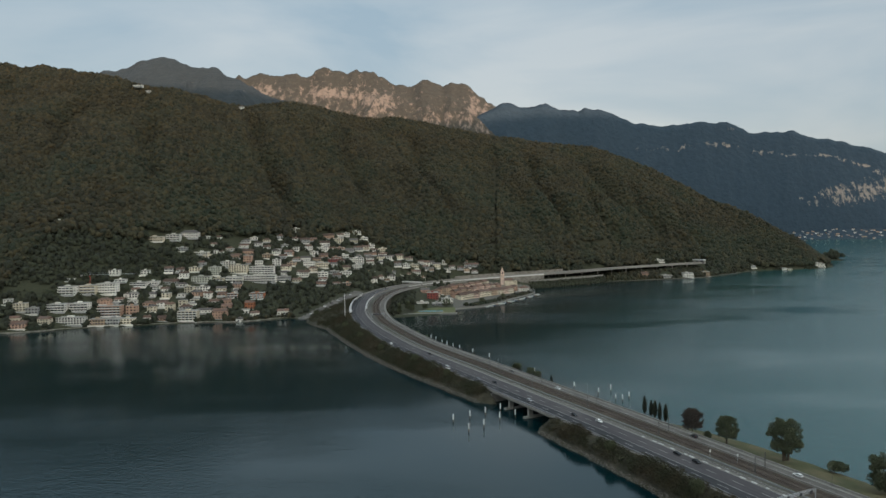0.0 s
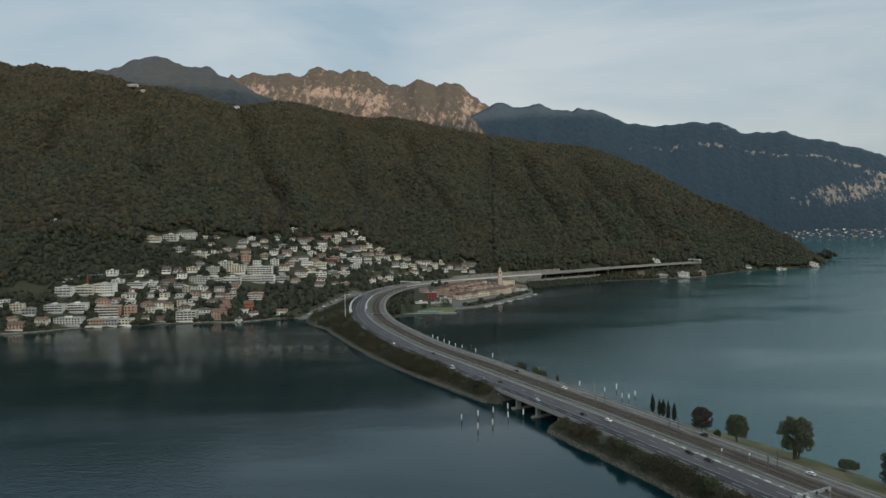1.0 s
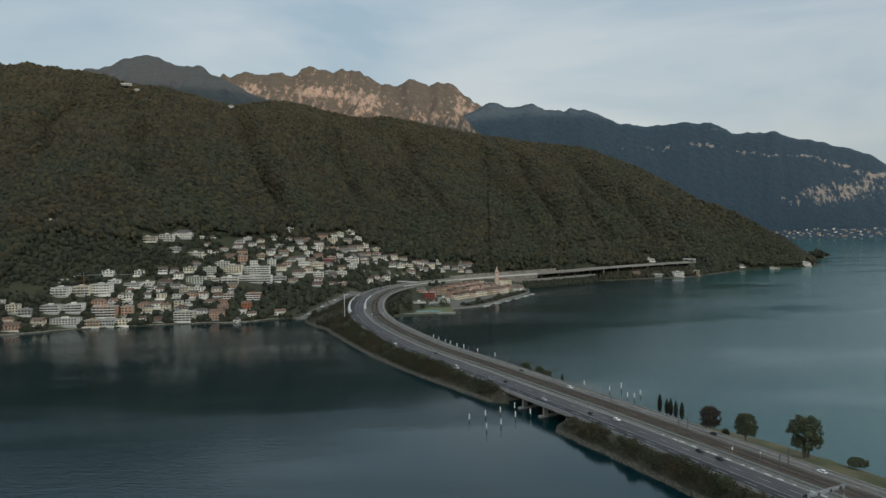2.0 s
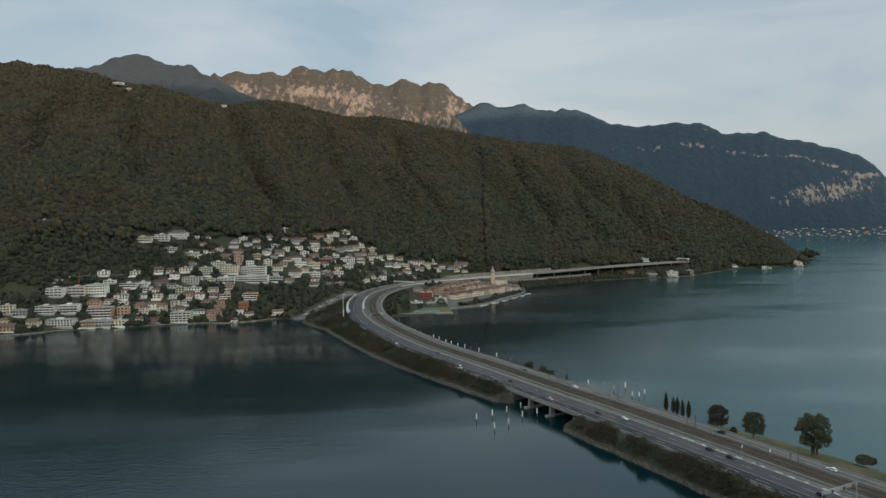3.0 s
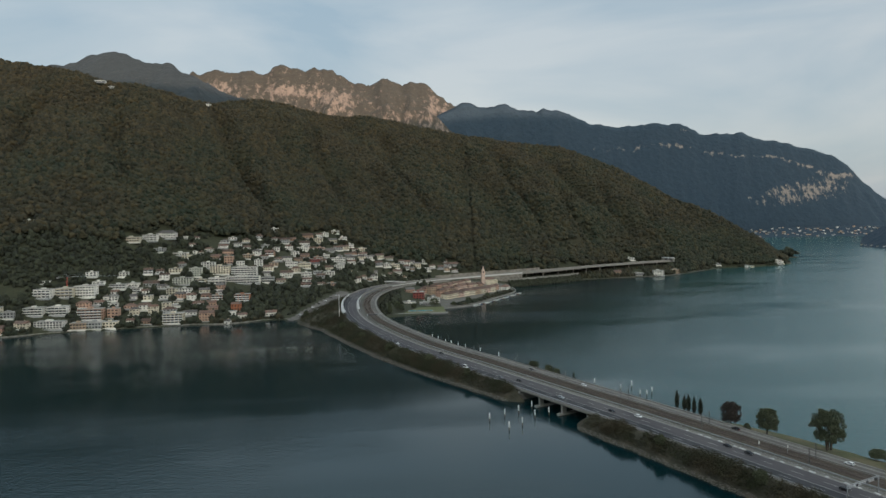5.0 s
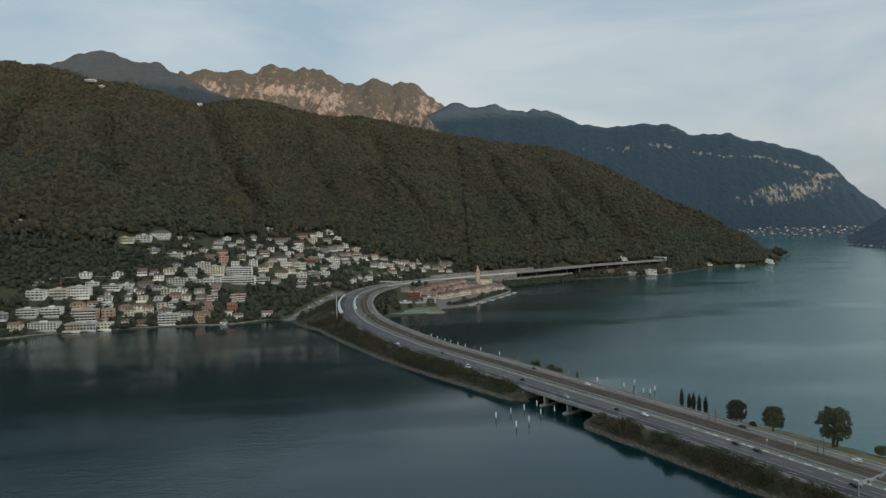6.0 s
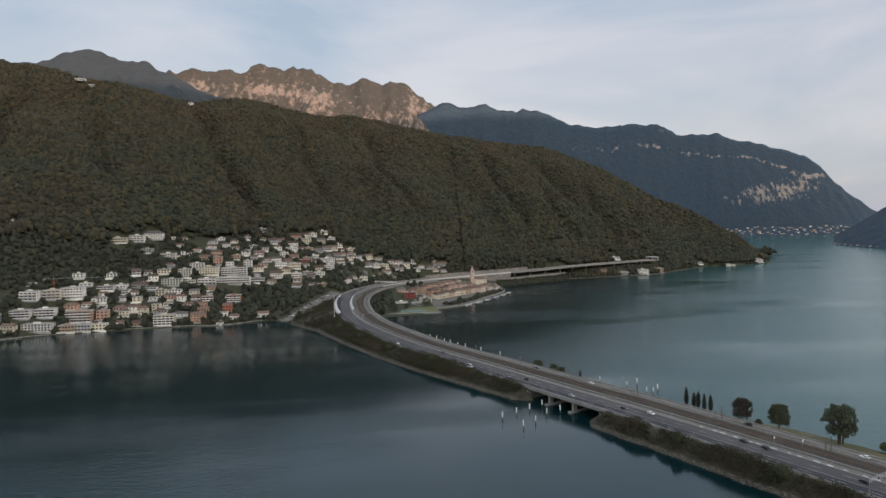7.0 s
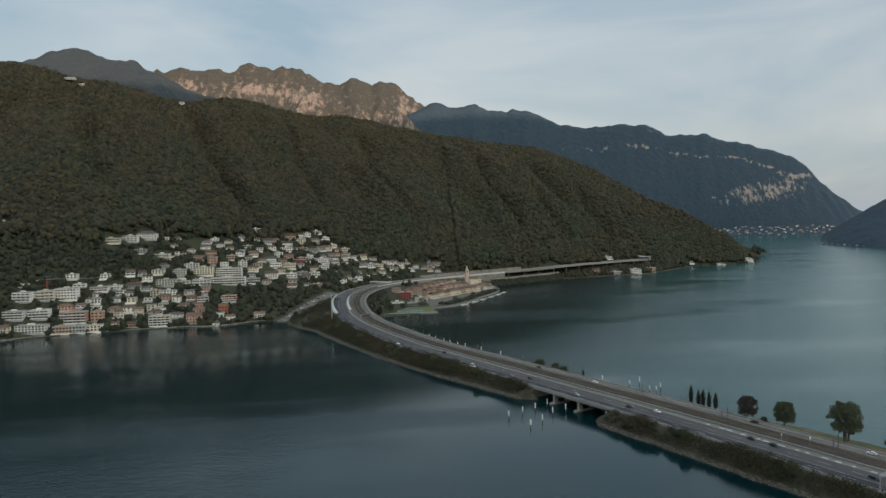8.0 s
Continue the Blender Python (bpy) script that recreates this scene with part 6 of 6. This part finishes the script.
def plant_under_deck():
    """Scrub on the slope between the lake road and the viaduct's piers."""
    n = 900
    s, d = rng.uniform(S_WALL - 10, S_END - 6, n), rng.uniform(2, 27, n)
    p = np.array([at(a, b) for a, b in zip(s, d)])
    z = np.maximum(ground(p[:, 0], p[:, 1]), 0.5)
    z = np.where((s > S_BANK0) & (s < S_BANK1) & (d > 3), np.maximum(z, np.interp(d, (1, 20, 33), (17, 13, 12.4))), z)
    size = rng.uniform(1.2, 2.6, n)
    keep = z + 1.8 * size < p[:, 2] - 3
    a, d = rng.uniform(S_BANK0 - 4, S_BANK1, 700), rng.uniform(33.8, 41.0, 700)
    q = np.array([at(u, v) for u, v in zip(a, d)])
    q[:, 2] = np.interp(d, (33.2, 36.5, 40.0, 43.0), (12.4, 5.0, 1.0, -1.0)) + 0.8
    wide = rng.uniform(1.2, 2.8, 700)
    tagged(scatter("lake_bank_scrub", q, wide, wide, CONIFERS, CROWNS), "dark shrubs hanging over the lake bank", "shrubs", kind="stuff")
    ob = scatter("viaduct_scrub", np.stack([p[:, 0], p[:, 1], z + 0.6 * size], -1)[keep], size[keep], size[keep], CONIFERS, CROWNS)
    tagged(ob, "dark scrub on the slope below the viaduct", "scrub", kind="stuff")


def plant_quay():
    """Clipped shrubs and small trees between the old town facades and the moored boats."""
    q = smooth_line([(44, 972, 0), (60, 986, 0), (82, 1018, 0), (110, 1066, 0), (137, 1110, 0), (157, 1150, 0)], 2.2)
    q = np.repeat(q, 7, 0)
    off = rng.uniform(-17.0, -2.5, len(q))
    x, y = q[:, 0] + 0.86 * off + rng.uniform(-1, 1, len(q)), q[:, 1] - 0.5 * off
    keep = (fractal(x / 9, y / 9, 2, 45) > 0.30) & clear_of_houses(x, y, -3.0)
    x, y = x[keep], y[keep]
    size = rng.uniform(0.9, 2.3, len(x))
    tall = size * rng.uniform(0.8, 1.3, len(x))
    ob = scatter("quay_shrubs", np.stack([x, y, 1.6 + 0.6 * tall], -1), size, tall, WOODS, CROWNS)
    tagged(ob, "dark shrubs along the old town quay", "shrubs", kind="stuff")


def plant_spit():
    """The clump of trees at the end of the spit."""
    n = 46
    x, y = 1166 + rng.normal(0, 8, n), 1985 + rng.normal(0, 9, n)
    size = rng.uniform(4, 7.5, n)
    ob = scatter("spit_trees", np.stack([x, y, 2 + rng.uniform(4, 22, n)], -1), size, size * 1.3, CONIFERS, CROWNS)
    tagged(ob, "clump of tall dark trees on the spit", "trees", kind="stuff")


plant_woods()
plant_spit()
plant_gardens()
plant_shore()
plant_below_viaduct()
plant_under_deck()
plant_quay()

# scrub on the causeway's bank, thicker away from the bridge
spots, sizes = [], []
for s in np.arange(6, station(-129, 967), 0.9):
    if S_A - 5 < s < S_B + 4:
        continue
    t = float(np.interp(s, TOE_S, TOE_L))
    for k in range(4 if t < 18 else 6):
        d = -rng.uniform(1.6, max(t - 3.6, 3.0))
        if value_noise(s / 7.0, d / 5.0 + 3) < 0.12:
            continue
        p = bank_place(s, d)
        r = rng.uniform(0.9, 2.6) * (0.75 + 1.0 * value_noise(s / 14.0, 9.0))
        spots.append((p[0], p[1], p[2] + 0.45 * r))
        sizes.append(r)
bushes("bank_scrub", "olive and rusty scrub on the causeway bank", np.array(spots), np.array(sizes), 280000, BUSH)

# low hedge on the lake side of the footway
spots, sizes = [], []
for s in np.arange(S_B + 4, S_BEND + 150, 0.9):
    for k in range(2):
        d = rng.uniform(46.6, 51.0)
        if value_noise(s / 11.0, d / 6.0 + 30) < 0.42:
            continue
        pr = right_bank(s)
        p = at(s, d)
        r = rng.uniform(0.6, 1.9)
        spots.append((p.x, p.y, float(np.interp(d, [q[0] for q in pr], [q[1] for q in pr])) + 0.5 * r))
        sizes.append(r)
bushes("footway_hedge", "low green hedge on the bank below the footway", np.array(spots), np.array(sizes), 42000, BUSH)

# stones along the water's edge
spots = []
for s in np.arange(2, station(-115, 823), 0.42):
    if S_A + 1 < s < S_B - 1:
        continue
    t = float(np.interp(s, TOE_S, TOE_L)) + 1.6 * (value_noise(s / 9.0, 1.5) - 0.5)
    for k in range(3):
        spots.append(bank_place(s, -t + rng.uniform(-1.2, 2.3)))
    if S_B < s or s < S_A:
        q = at(s, float(np.interp(s, TOE_R_S, TOE_R)) + rng.uniform(-1.0, 1.0))
        spots.append((q.x, q.y, 0.3))
spots = np.array(spots)
size = rng.uniform(0.2, 0.62, len(spots))
tagged(scatter("bank_stones", spots, size, size * rng.uniform(0.5, 0.9, len(spots)), ROCK, STONES, False), "grey boulders along the water's edge", "stones", kind="stuff")

# trees on the lawn beside the local road
broadleaf(162.8, 314.2, 5.4, 19.5, 9.4, LEAF, "large round broadleaf tree with several stems on the lawn", 16000, 3)
broadleaf(144.8, 338.5, 5.6, 14.5, 6.5, LEAF, "round broadleaf tree on the lakeside lawn", 9000)
broadleaf(133.0, 354, 5.8, 14.0, 6.0, LEAF_RED, "dark reddish tree on the lakeside lawn", 9000)
broadleaf(138.5, 347, 5.2, 4.2, 2.2, LEAF, "small green shrub on the lakeside lawn", 1500, 1, 0.08)
broadleaf(187, 278, 4.4, 16.0, 8.6, LEAF, "dark broad tree near the water", 12000, 2, 0.06)
broadleaf(183, 306, 3.0, 3.4, 5.2, LEAF, "low green shrub at the lawn's edge", 3000, 1, 0.05)
for x, y, h, w in ((119, 392.5, 11.6, 1.35), (121.6, 388, 9.2, 1.3), (122.6, 384.5, 10.6, 1.4), (123.8, 379.5, 10.4, 1.2), (126, 376, 10.6, 1.3), (76, 470, 6.6, 0.8)):
    cypress(x, y, 6.0, h, w, "slim dark cypress beside the footway")
for x, y, h, w in ((57, 519, 8.0, 4.6), (65.5, 505, 7.2, 3.8), (70, 497, 6.0, 3.4), (-19, 677, 4.8, 3.2), (-29, 700, 5.6, 3.4)):
    broadleaf(x, y, 3.4, h, w, LEAF, "low leafy tree on the lakeside bank", 2600)
for s, d, h, w in ((S_B + 118, -7.0, 7.5, 4.4), (S_B + 190, -11.0, 6.0, 3.6), (S_B + 60, -5.5, 5.4, 3.2), (S_A - 60, -5.0, 5.2, 3.2), (S_A - 118, -5.5, 6.2, 3.6), (S_B + 262, -12.0, 6.5, 4.0), (S_B + 330, -14.0, 7.5, 4.4)):
    broadleaf(*bank_place(s, d), h, w, LEAF, "tall olive-green shrub on the causeway bank", 3000, 2, 0.08)
for x, y, h, w in ((-60, 890, 12, 3.4), (-50, 920, 13, 5.6), (-44, 912, 10, 5.0), (-61, 909, 14, 2.4), (4, 962, 12.5, 8.2), (-27, 933, 9, 4.6), (58, 1003, 8.6, 5.6), (96, 1066, 8.0, 4.8), (33, 971, 6.0, 4.0), (-170, 880, 8, 4.8), (-150, 860, 6.6, 4.0)):
    broadleaf(x, y, max(float(ground(x, y)), 1.0), h, w, LEAF, "dark leafy tree on the shore of the old town", 2600)

# ---- small things ----
def channel_post(x, y, lean=0.0, high=5.2):
    """A boat channel marker: dark pile with a white upper half and a small cap."""
    post = tagged(new("channel_post"), "white-topped dark wooden channel post in the lake", "channel post", "channel posts")
    post.matrix_world = pose(x, y, 0, lean, 0, 0)
    part("pile", rods(((0, 0, -3), (0, 0, 1.9), 0.32, 0.30, 10)), BARK, post)
    part("white_sleeve", rods(((0, 0, 1.9), (0, 0, high), 0.36, 0.36, 12)), WHITE, post)
    part("cap", rods(((0, 0, high), (0, 0, high + 0.25), 0.38, 0.12, 12)), STEEL, post)
    return post


for i, (x, y) in enumerate(((4.6, 400.4), (15.1, 408.0), (25.1, 414.7), (35.3, 422.9), (13.3, 381.0), (22.6, 389.1), (33.2, 403.2), (43.3, 408.6))):
    channel_post(x, y, (-1.5, 2, 0, 1, -1, 1.5, 0, -2)[i])
for i, (x, y) in enumerate(((94.1, 479.5), (107.5, 460.6), (117.4, 466.2), (115.0, 443.5), (119.1, 441.7), (125.4, 448.6))):
    channel_post(x, y, (1, -1, 0, 2, 0, -1)[i], 5.0 if i != 2 else 6.0)
for i, (x, y) in enumerate(((-14.0, 698.0), (-8.7, 683.8), (-2.4, 666.8), (2.5, 656.8), (8.3, 644.1), (14.5, 634.7), (26.3, 613.9), (40.0, 590.0), (71.9, 527.5))):
    channel_post(x, y, 0, 5.2)


def street_lamp(s, d, turn, high=8.5):
    lamp = tagged(new("street_lamp"), "slim grey street lamp beside the road", "street lamp", "street lamps on the causeway")
    lamp.matrix_world = Matrix.Translation(at(s, d)) @ pose(0, 0, 0, 0, 0, heading(s) + turn)
    part("pole", rods(((0, 0, -0.3), (0, 0, high), 0.075, 0.05, 8), ((0, 0, high), (0, 1.5, high + 0.25), 0.045, 0.035, 6)), MAST, lamp)
    part("head", boxes((-0.16, 0.16, 1.3, 2.0, high + 0.17, high + 0.32)), MAST, lamp)
    return lamp


for s in np.arange(18, S_BEND + 50, 55.0):
    street_lamp(s, 45.0, 0)


def catenary_mast(s, d, arm):
    """A railway mast with its bracket and insulator."""
    mast = tagged(new("catenary_mast"), "grey steel railway mast with a bracket arm", "railway mast", "railway masts")
    mast.matrix_world = Matrix.Translation(at(s, d)) @ pose(0, 0, 0, 0, 0, heading(s))
    part("mast", boxes((-0.16, 0.16, -0.16, -0.1, -0.4, 7.6), (-0.16, 0.16, 0.1, 0.16, -0.4, 7.6), (-0.04, 0.04, -0.1, 0.1, -0.4, 7.6)), MAST, mast)
    bracket = part("bracket", rods(((0, 0, 6.6), (0, arm, 6.2), 0.05, 0.04, 6), ((0, 0, 7.3), (0, arm, 6.2), 0.035, 0.03, 6), ((0, 0, 5.3), (0, arm * 0.9, 5.6), 0.04, 0.04, 6)), MAST, mast)
    part("insulator", rods(((0, arm * 0.25, 6.5), (0, arm * 0.42, 6.43), 0.10, 0.10, 8)), BARK, bracket)
    return mast


for s in np.arange(22, S_BEND + 210, 60.0):
    catenary_mast(s, 28.0, -2.6)
    catenary_mast(s + 3, 37.6, 2.6)
for d in (30.6, 35.0):
    for h in (5.6, 6.9):
        tagged(ribbon("overhead_wire", [(d, h), (d + 0.03, h), (d + 0.015, h + 0.03)], 0, S_BEND + 210, DARK, 10.0, close=True), "thin overhead railway wire", "wire", kind="structure")

CAR_PAINT = {
    "white": material("car_white", (0.75, 0.75, 0.74), (0.70, 0.70, 0.69), 0.3, 1.0),
    "black": material("car_black", (0.02, 0.02, 0.022), (0.015, 0.015, 0.017), 0.25, 1.0),
    "grey": material("car_grey", (0.20, 0.21, 0.22), (0.17, 0.18, 0.19), 0.3, 1.0, metal=0.4),
    "silver": material("car_silver", (0.48, 0.49, 0.50), (0.44, 0.45, 0.46), 0.3, 1.0, metal=0.5),
    "red": material("car_red", (0.30, 0.03, 0.025), (0.26, 0.025, 0.02), 0.3, 1.0),
}
TYRE = material("tyre", (0.025, 0.025, 0.025), (0.018, 0.018, 0.018), 0.8, 0.2)
LAMP_GLASS = material("lamp_glass", (0.75, 0.75, 0.72), (0.65, 0.65, 0.62), 0.15, 0.3)
LAMP_RED = material("tail_lamp", (0.25, 0.02, 0.02), (0.20, 0.015, 0.015), 0.2, 0.3)


def car(place, turn, colour, words="car", long=4.3, high=1.45, van=False):
    """A parked-looking vehicle: body with bonnet and cabin, glass, lamps and four wheels with rims. It points along +x."""
    c = tagged(new("van" if van else "car"), f"{colour} {words} on the causeway road", "van" if van else "car", "cars on the causeway")
    c.matrix_world = Matrix.Translation(place) @ pose(0, 0, 0, 0, 0, turn)
    L, w = long / 2, 0.88
    outline = [(-L, 0.35), (-L, 0.85), (-L * 0.96, 0.95), (L * 0.42, 0.95), (L * 0.93, 0.78), (L, 0.6), (L, 0.35)]
    cabin = [(-L * 0.93, 0.93), (-L * 0.70, high), (L * 0.10, high), (L * 0.44, 0.93)]
    if van:
        outline = [(-L, 0.4), (-L, 1.0), (L * 0.6, 1.0), (L * 0.97, 0.95), (L, 0.7), (L, 0.4)]
        cabin = [(-L, 0.98), (-L * 0.98, high), (L * 0.45, high), (L * 0.75, 0.98)]
    bm = bmesh.new()
    for poly, half, top in ((outline, w, w), (cabin, w * 0.94, w * 0.80)):
        mid = sum(p[1] for p in poly) / len(poly)
        sides = [[bm.verts.new((x, sgn * (half if z < mid else top), z)) for x, z in poly] for sgn in (-1, 1)]
        for i in range(len(poly)):
            j = (i + 1) % len(poly)
            bm.faces.new((sides[0][i], sides[0][j], sides[1][j], sides[1][i]))
        bm.faces.new(sides[0][::-1])
        bm.faces.new(sides[1])
    bmesh.ops.recalc_face_normals(bm, faces=bm.faces)
    part("body", bm, CAR_PAINT[colour], c)
    lo, hi = 0.99, high - 0.12
    bm = bmesh.new()
    for sgn in (-1, 1):
        a, b = sgn * (w * 0.94 + 0.012), sgn * (w * 0.82 + 0.012)
        x0, x1 = cabin[0][0] * 0.9, cabin[3][0] * 0.85
        bm.faces.new([bm.verts.new(p) for p in ((x0, a, lo), (x1, a, lo), (cabin[2][0], b, hi), (cabin[1][0] * 0.98, b, hi))])
    part("side_glass", bm, GLASS, c)
    bm = bmesh.new()
    for i, j, out in ((3, 2, 0.02), (0, 1, -0.02)):
        (xa, za), (xb, zb) = cabin[i], cabin[j]
        bm.faces.new([bm.verts.new(p) for p in ((xa + out, -w * 0.84, za + 0.08), (xa + out, w * 0.84, za + 0.08), (xb + out, w * 0.72, zb - 0.06), (xb + out, -w * 0.72, zb - 0.06))])
    part("windscreen", bm, GLASS, c)
    for sgn in (-1, 1):
        part("headlight", boxes((L - 0.06, L + 0.01, sgn * 0.62 - 0.16, sgn * 0.62 + 0.16, 0.58, 0.74)), LAMP_GLASS, c)
        part("tail_light", boxes((-L - 0.01, -L + 0.06, sgn * 0.66 - 0.13, sgn * 0.66 + 0.13, 0.66, 0.86)), LAMP_RED, c)
        for u in (-L * 0.62, L * 0.64):
            wheel = part("wheel", rods(((u, sgn * 0.70, 0.33), (u, sgn * 0.90, 0.33), 0.33, 0.33, 12)), TYRE, c)
            part("rim", rods(((u, sgn * 0.89, 0.33), (u, sgn * 0.915, 0.33), 0.20, 0.18, 10)), STEEL, wheel)
    return c


def drive(x, y, lane, colour, words="car", away=False, **size):
    s = station(x, y)
    car(at(s, lane, 0.03 if lane < 27 else 0.08), heading(s) + (0 if away else 180), colour, words, **size)


drive(120, 253, 12.0, "black")
drive(101, 300, 15.8, "black")
drive(97, 308, 15.8, "black", "estate car")
drive(73, 363, 16.0, "white")
drive(67, 377, 10.6, "black")
drive(48, 416, 6.2, "silver")
drive(27, 460, 10.8, "black")
drive(19, 476, 6.0, "grey")
drive(0, 515, 2.9, "white", "delivery van", long=5.2, high=2.3, van=True)
drive(-27, 569, 15.6, "black")
drive(-53, 627, 2.9, "white")
drive(115, 271, 42.2, "white", away=True)
drive(91, 324, 42.2, "black", away=True)
drive(40, 429, 39.6, "white")
drive(16, 483, 39.6, "black")


def tower_crane(x, y, z, high, jib, back, turn):
    """A slewing crane: lattice mast, jib, counter-jib with its weight, tie bars and hook."""
    c = tagged(new("tower_crane"), "slim red and grey tower crane on the slope", "crane")
    c.matrix_world = pose(x, y, z, 0, 0, turn)
    bars = [((sx * 0.6, sy * 0.6, -2), (sx * 0.6, sy * 0.6, high), 0.09, 0.09, 5) for sx in (-1, 1) for sy in (-1, 1)]
    for k in range(int(high / 1.5)):
        s = 1 if k % 2 else -1
        bars += [((-0.6 * s, -0.6, k * 1.5), (0.6 * s, -0.6, k * 1.5 + 1.5), 0.06, 0.06, 4), ((-0.6, 0.6 * s, k * 1.5), (-0.6, -0.6 * s, k * 1.5 + 1.5), 0.06, 0.06, 4)]
    part("mast", rods(*bars), RED, c)
    arm = [((-back, sy * 0.45, high), (jib, sy * 0.45, high), 0.09, 0.09, 5) for sy in (-1, 1)] + [((0, 0, high + 1.1), (jib, 0, high + 0.9), 0.09, 0.07, 5)]
    for k in range(int(jib / 2)):
        arm += [((k * 2, 0.45, high), (k * 2 + 1, 0, high + 1.0), 0.05, 0.05, 4), ((k * 2 + 1, 0, high + 1.0), (k * 2 + 2, -0.45, high), 0.05, 0.05, 4)]
    part("jib", rods(*arm), STEEL, c)
    part("counterweight", boxes((-back, -back + 2.2, -0.9, 0.9, high - 2.0, high)), CONCRETE, c)
    part("tie_bar", rods(((0, 0, high), (0, 0, high + 4), 0.15, 0.1, 5), ((0, 0, high + 4), (jib * 0.6, 0, high + 1.0), 0.05, 0.05, 4), ((0, 0, high + 4), (-back + 1, 0, high), 0.05, 0.05, 4)), STEEL, c)
    part("hook", rods(((jib * 0.7, 0, high), (jib * 0.7, 0, high - 5), 0.04, 0.04, 4), ((jib * 0.7, 0, high - 5.8), (jib * 0.7, 0, high - 5), 0.2, 0.2, 6)), DARK, c)
    return c


tower_crane(-480.5, 900, float(ground(-480.5, 900)), max(61.0 - float(ground(-480.5, 900)), 12), 64, 13, 2)
mast = tagged(new("light_mast"), "tall pale light mast beside the bend", "light mast")
mast.location = (-119.5, 797, 9.0)
part("pole", rods(((0, 0, -3), (0, 0, 31), 0.5, 0.26, 10)), PALE_WALL, mast)
part("lamp_ring", rods(((0, 0, 29.8), (0, 0, 30.4), 1.0, 1.0, 12)), STEEL, mast)


def sheet(name, label, x0, x1, y0, y1, gap, inside, lift, mat, category):
    """A paved area laid on the land where inside() says so."""
    gx, gy = np.meshgrid(np.arange(x0, x1, gap), np.arange(y0, y1, gap))
    gz = ground(gx, gy) + lift
    w = gx.shape[1]
    i = (np.arange(gx.shape[0] - 1)[:, None] * w + np.arange(w - 1)[None]).ravel()
    cx, cy = gx.ravel()[i] + gap / 2, gy.ravel()[i] + gap / 2
    i = i[inside(cx, cy)]
    return tagged(mesh_object(name, np.stack([gx, gy, gz], -1).reshape(-1, 3), np.stack([i, i + 1, i + w + 1, i + w], -1), mat), label, category, kind="structure")


PAVING = material("stone_paving", (0.15, 0.138, 0.12), (0.10, 0.093, 0.082), 0.9, 1.5, third=(0.11, 0.10, 0.08), big=12, bump=0.2, bump_size=0.3)
sheet("town_paving", "worn grey paving of the old town lanes", 14, 176, 940, 1230, 6.0, lambda x, y: (y > np.interp(x, SHORE_X, SHORE_Y) + 2) & (y < np.interp(x, (14, 60, 176), (1130, 1180, 1235))), 0.25, PAVING, "paving")
sheet("car_park", "pale asphalt car park beside the motorway", -205, -118, 868, 1012, 4.0, lambda x, y: np.abs((y - 872) * 0.42 - (x + 180)) < 12, 0.5, LOCAL_ROAD, "car park")
for i in range(14):
    y = 888 + 8.0 * i
    x = -180 + (y - 872) * 0.42 + (6 if i % 2 else -6)
    car((x, y, float(ground(x, y)) + 0.5), 20 + 90 * (i % 2), ("white", "grey", "black", "silver")[i % 4])


def wall_along(name, label, points, low, high, thick, mat):
    """A wall of one height along a line on the shore."""
    p = smooth_line(points, 6.0)[:, :2]
    t = np.gradient(p, axis=0)
    t /= np.linalg.norm(t, axis=1)[:, None]
    n = np.stack([-t[:, 1], t[:, 0]], -1) * thick
    pts, faces = [], []
    for a, b in zip(p, p + n):
        pts += [(*a, low), (*a, high), (*b, high), (*b, low)]
    for i in range(len(p) - 1):
        faces += [(4 * i + j, 4 * i + (j + 1) % 4, 4 * i + 4 + (j + 1) % 4, 4 * i + 4 + j) for j in range(3)]
    return tagged(mesh_object(name, pts, faces, mat), label, "shore wall", kind="structure")


wall_along("shore_wall", "grey stone wall along the village shore", [(x, y - 1.5, 0) for x, y in zip(SHORE_X[2:9], SHORE_Y[2:9])], -3, 1.5, 0.8, DARK_WALL)
wall_along("quay_wall", "pale stone quay of the old town", [(x + 1, y - 1.5, 0) for x, y in zip(SHORE_X[11:16], SHORE_Y[11:16])], -3, 1.8, 0.8, CONCRETE)
wall_along("lake_road_wall", "grey stone wall below the viaduct", [(x, y - 1.5, 0) for x, y in zip(SHORE_X[16:23], SHORE_Y[16:23])], -3, 1.6, 0.8, ROCK)


def rail_signal(s, d, high):
    g = tagged(new("railway_signal"), "small white railway signal beside the track", "signal", "railway signals")
    g.matrix_world = Matrix.Translation(at(s, d)) @ pose(0, 0, 0, 0, 0, heading(s))
    part("post", rods(((0, 0, -0.3), (0, 0, high), 0.09, 0.08, 8)), STEEL, g)
    part("board", boxes((-0.12, 0.0, -0.45, 0.45, high - 0.3, high + 0.9)), WHITE, g)
    return g


rail_signal(station(100, 300), 28.3, 2.2)
rail_signal(station(104, 291), 32.8, 3.0)
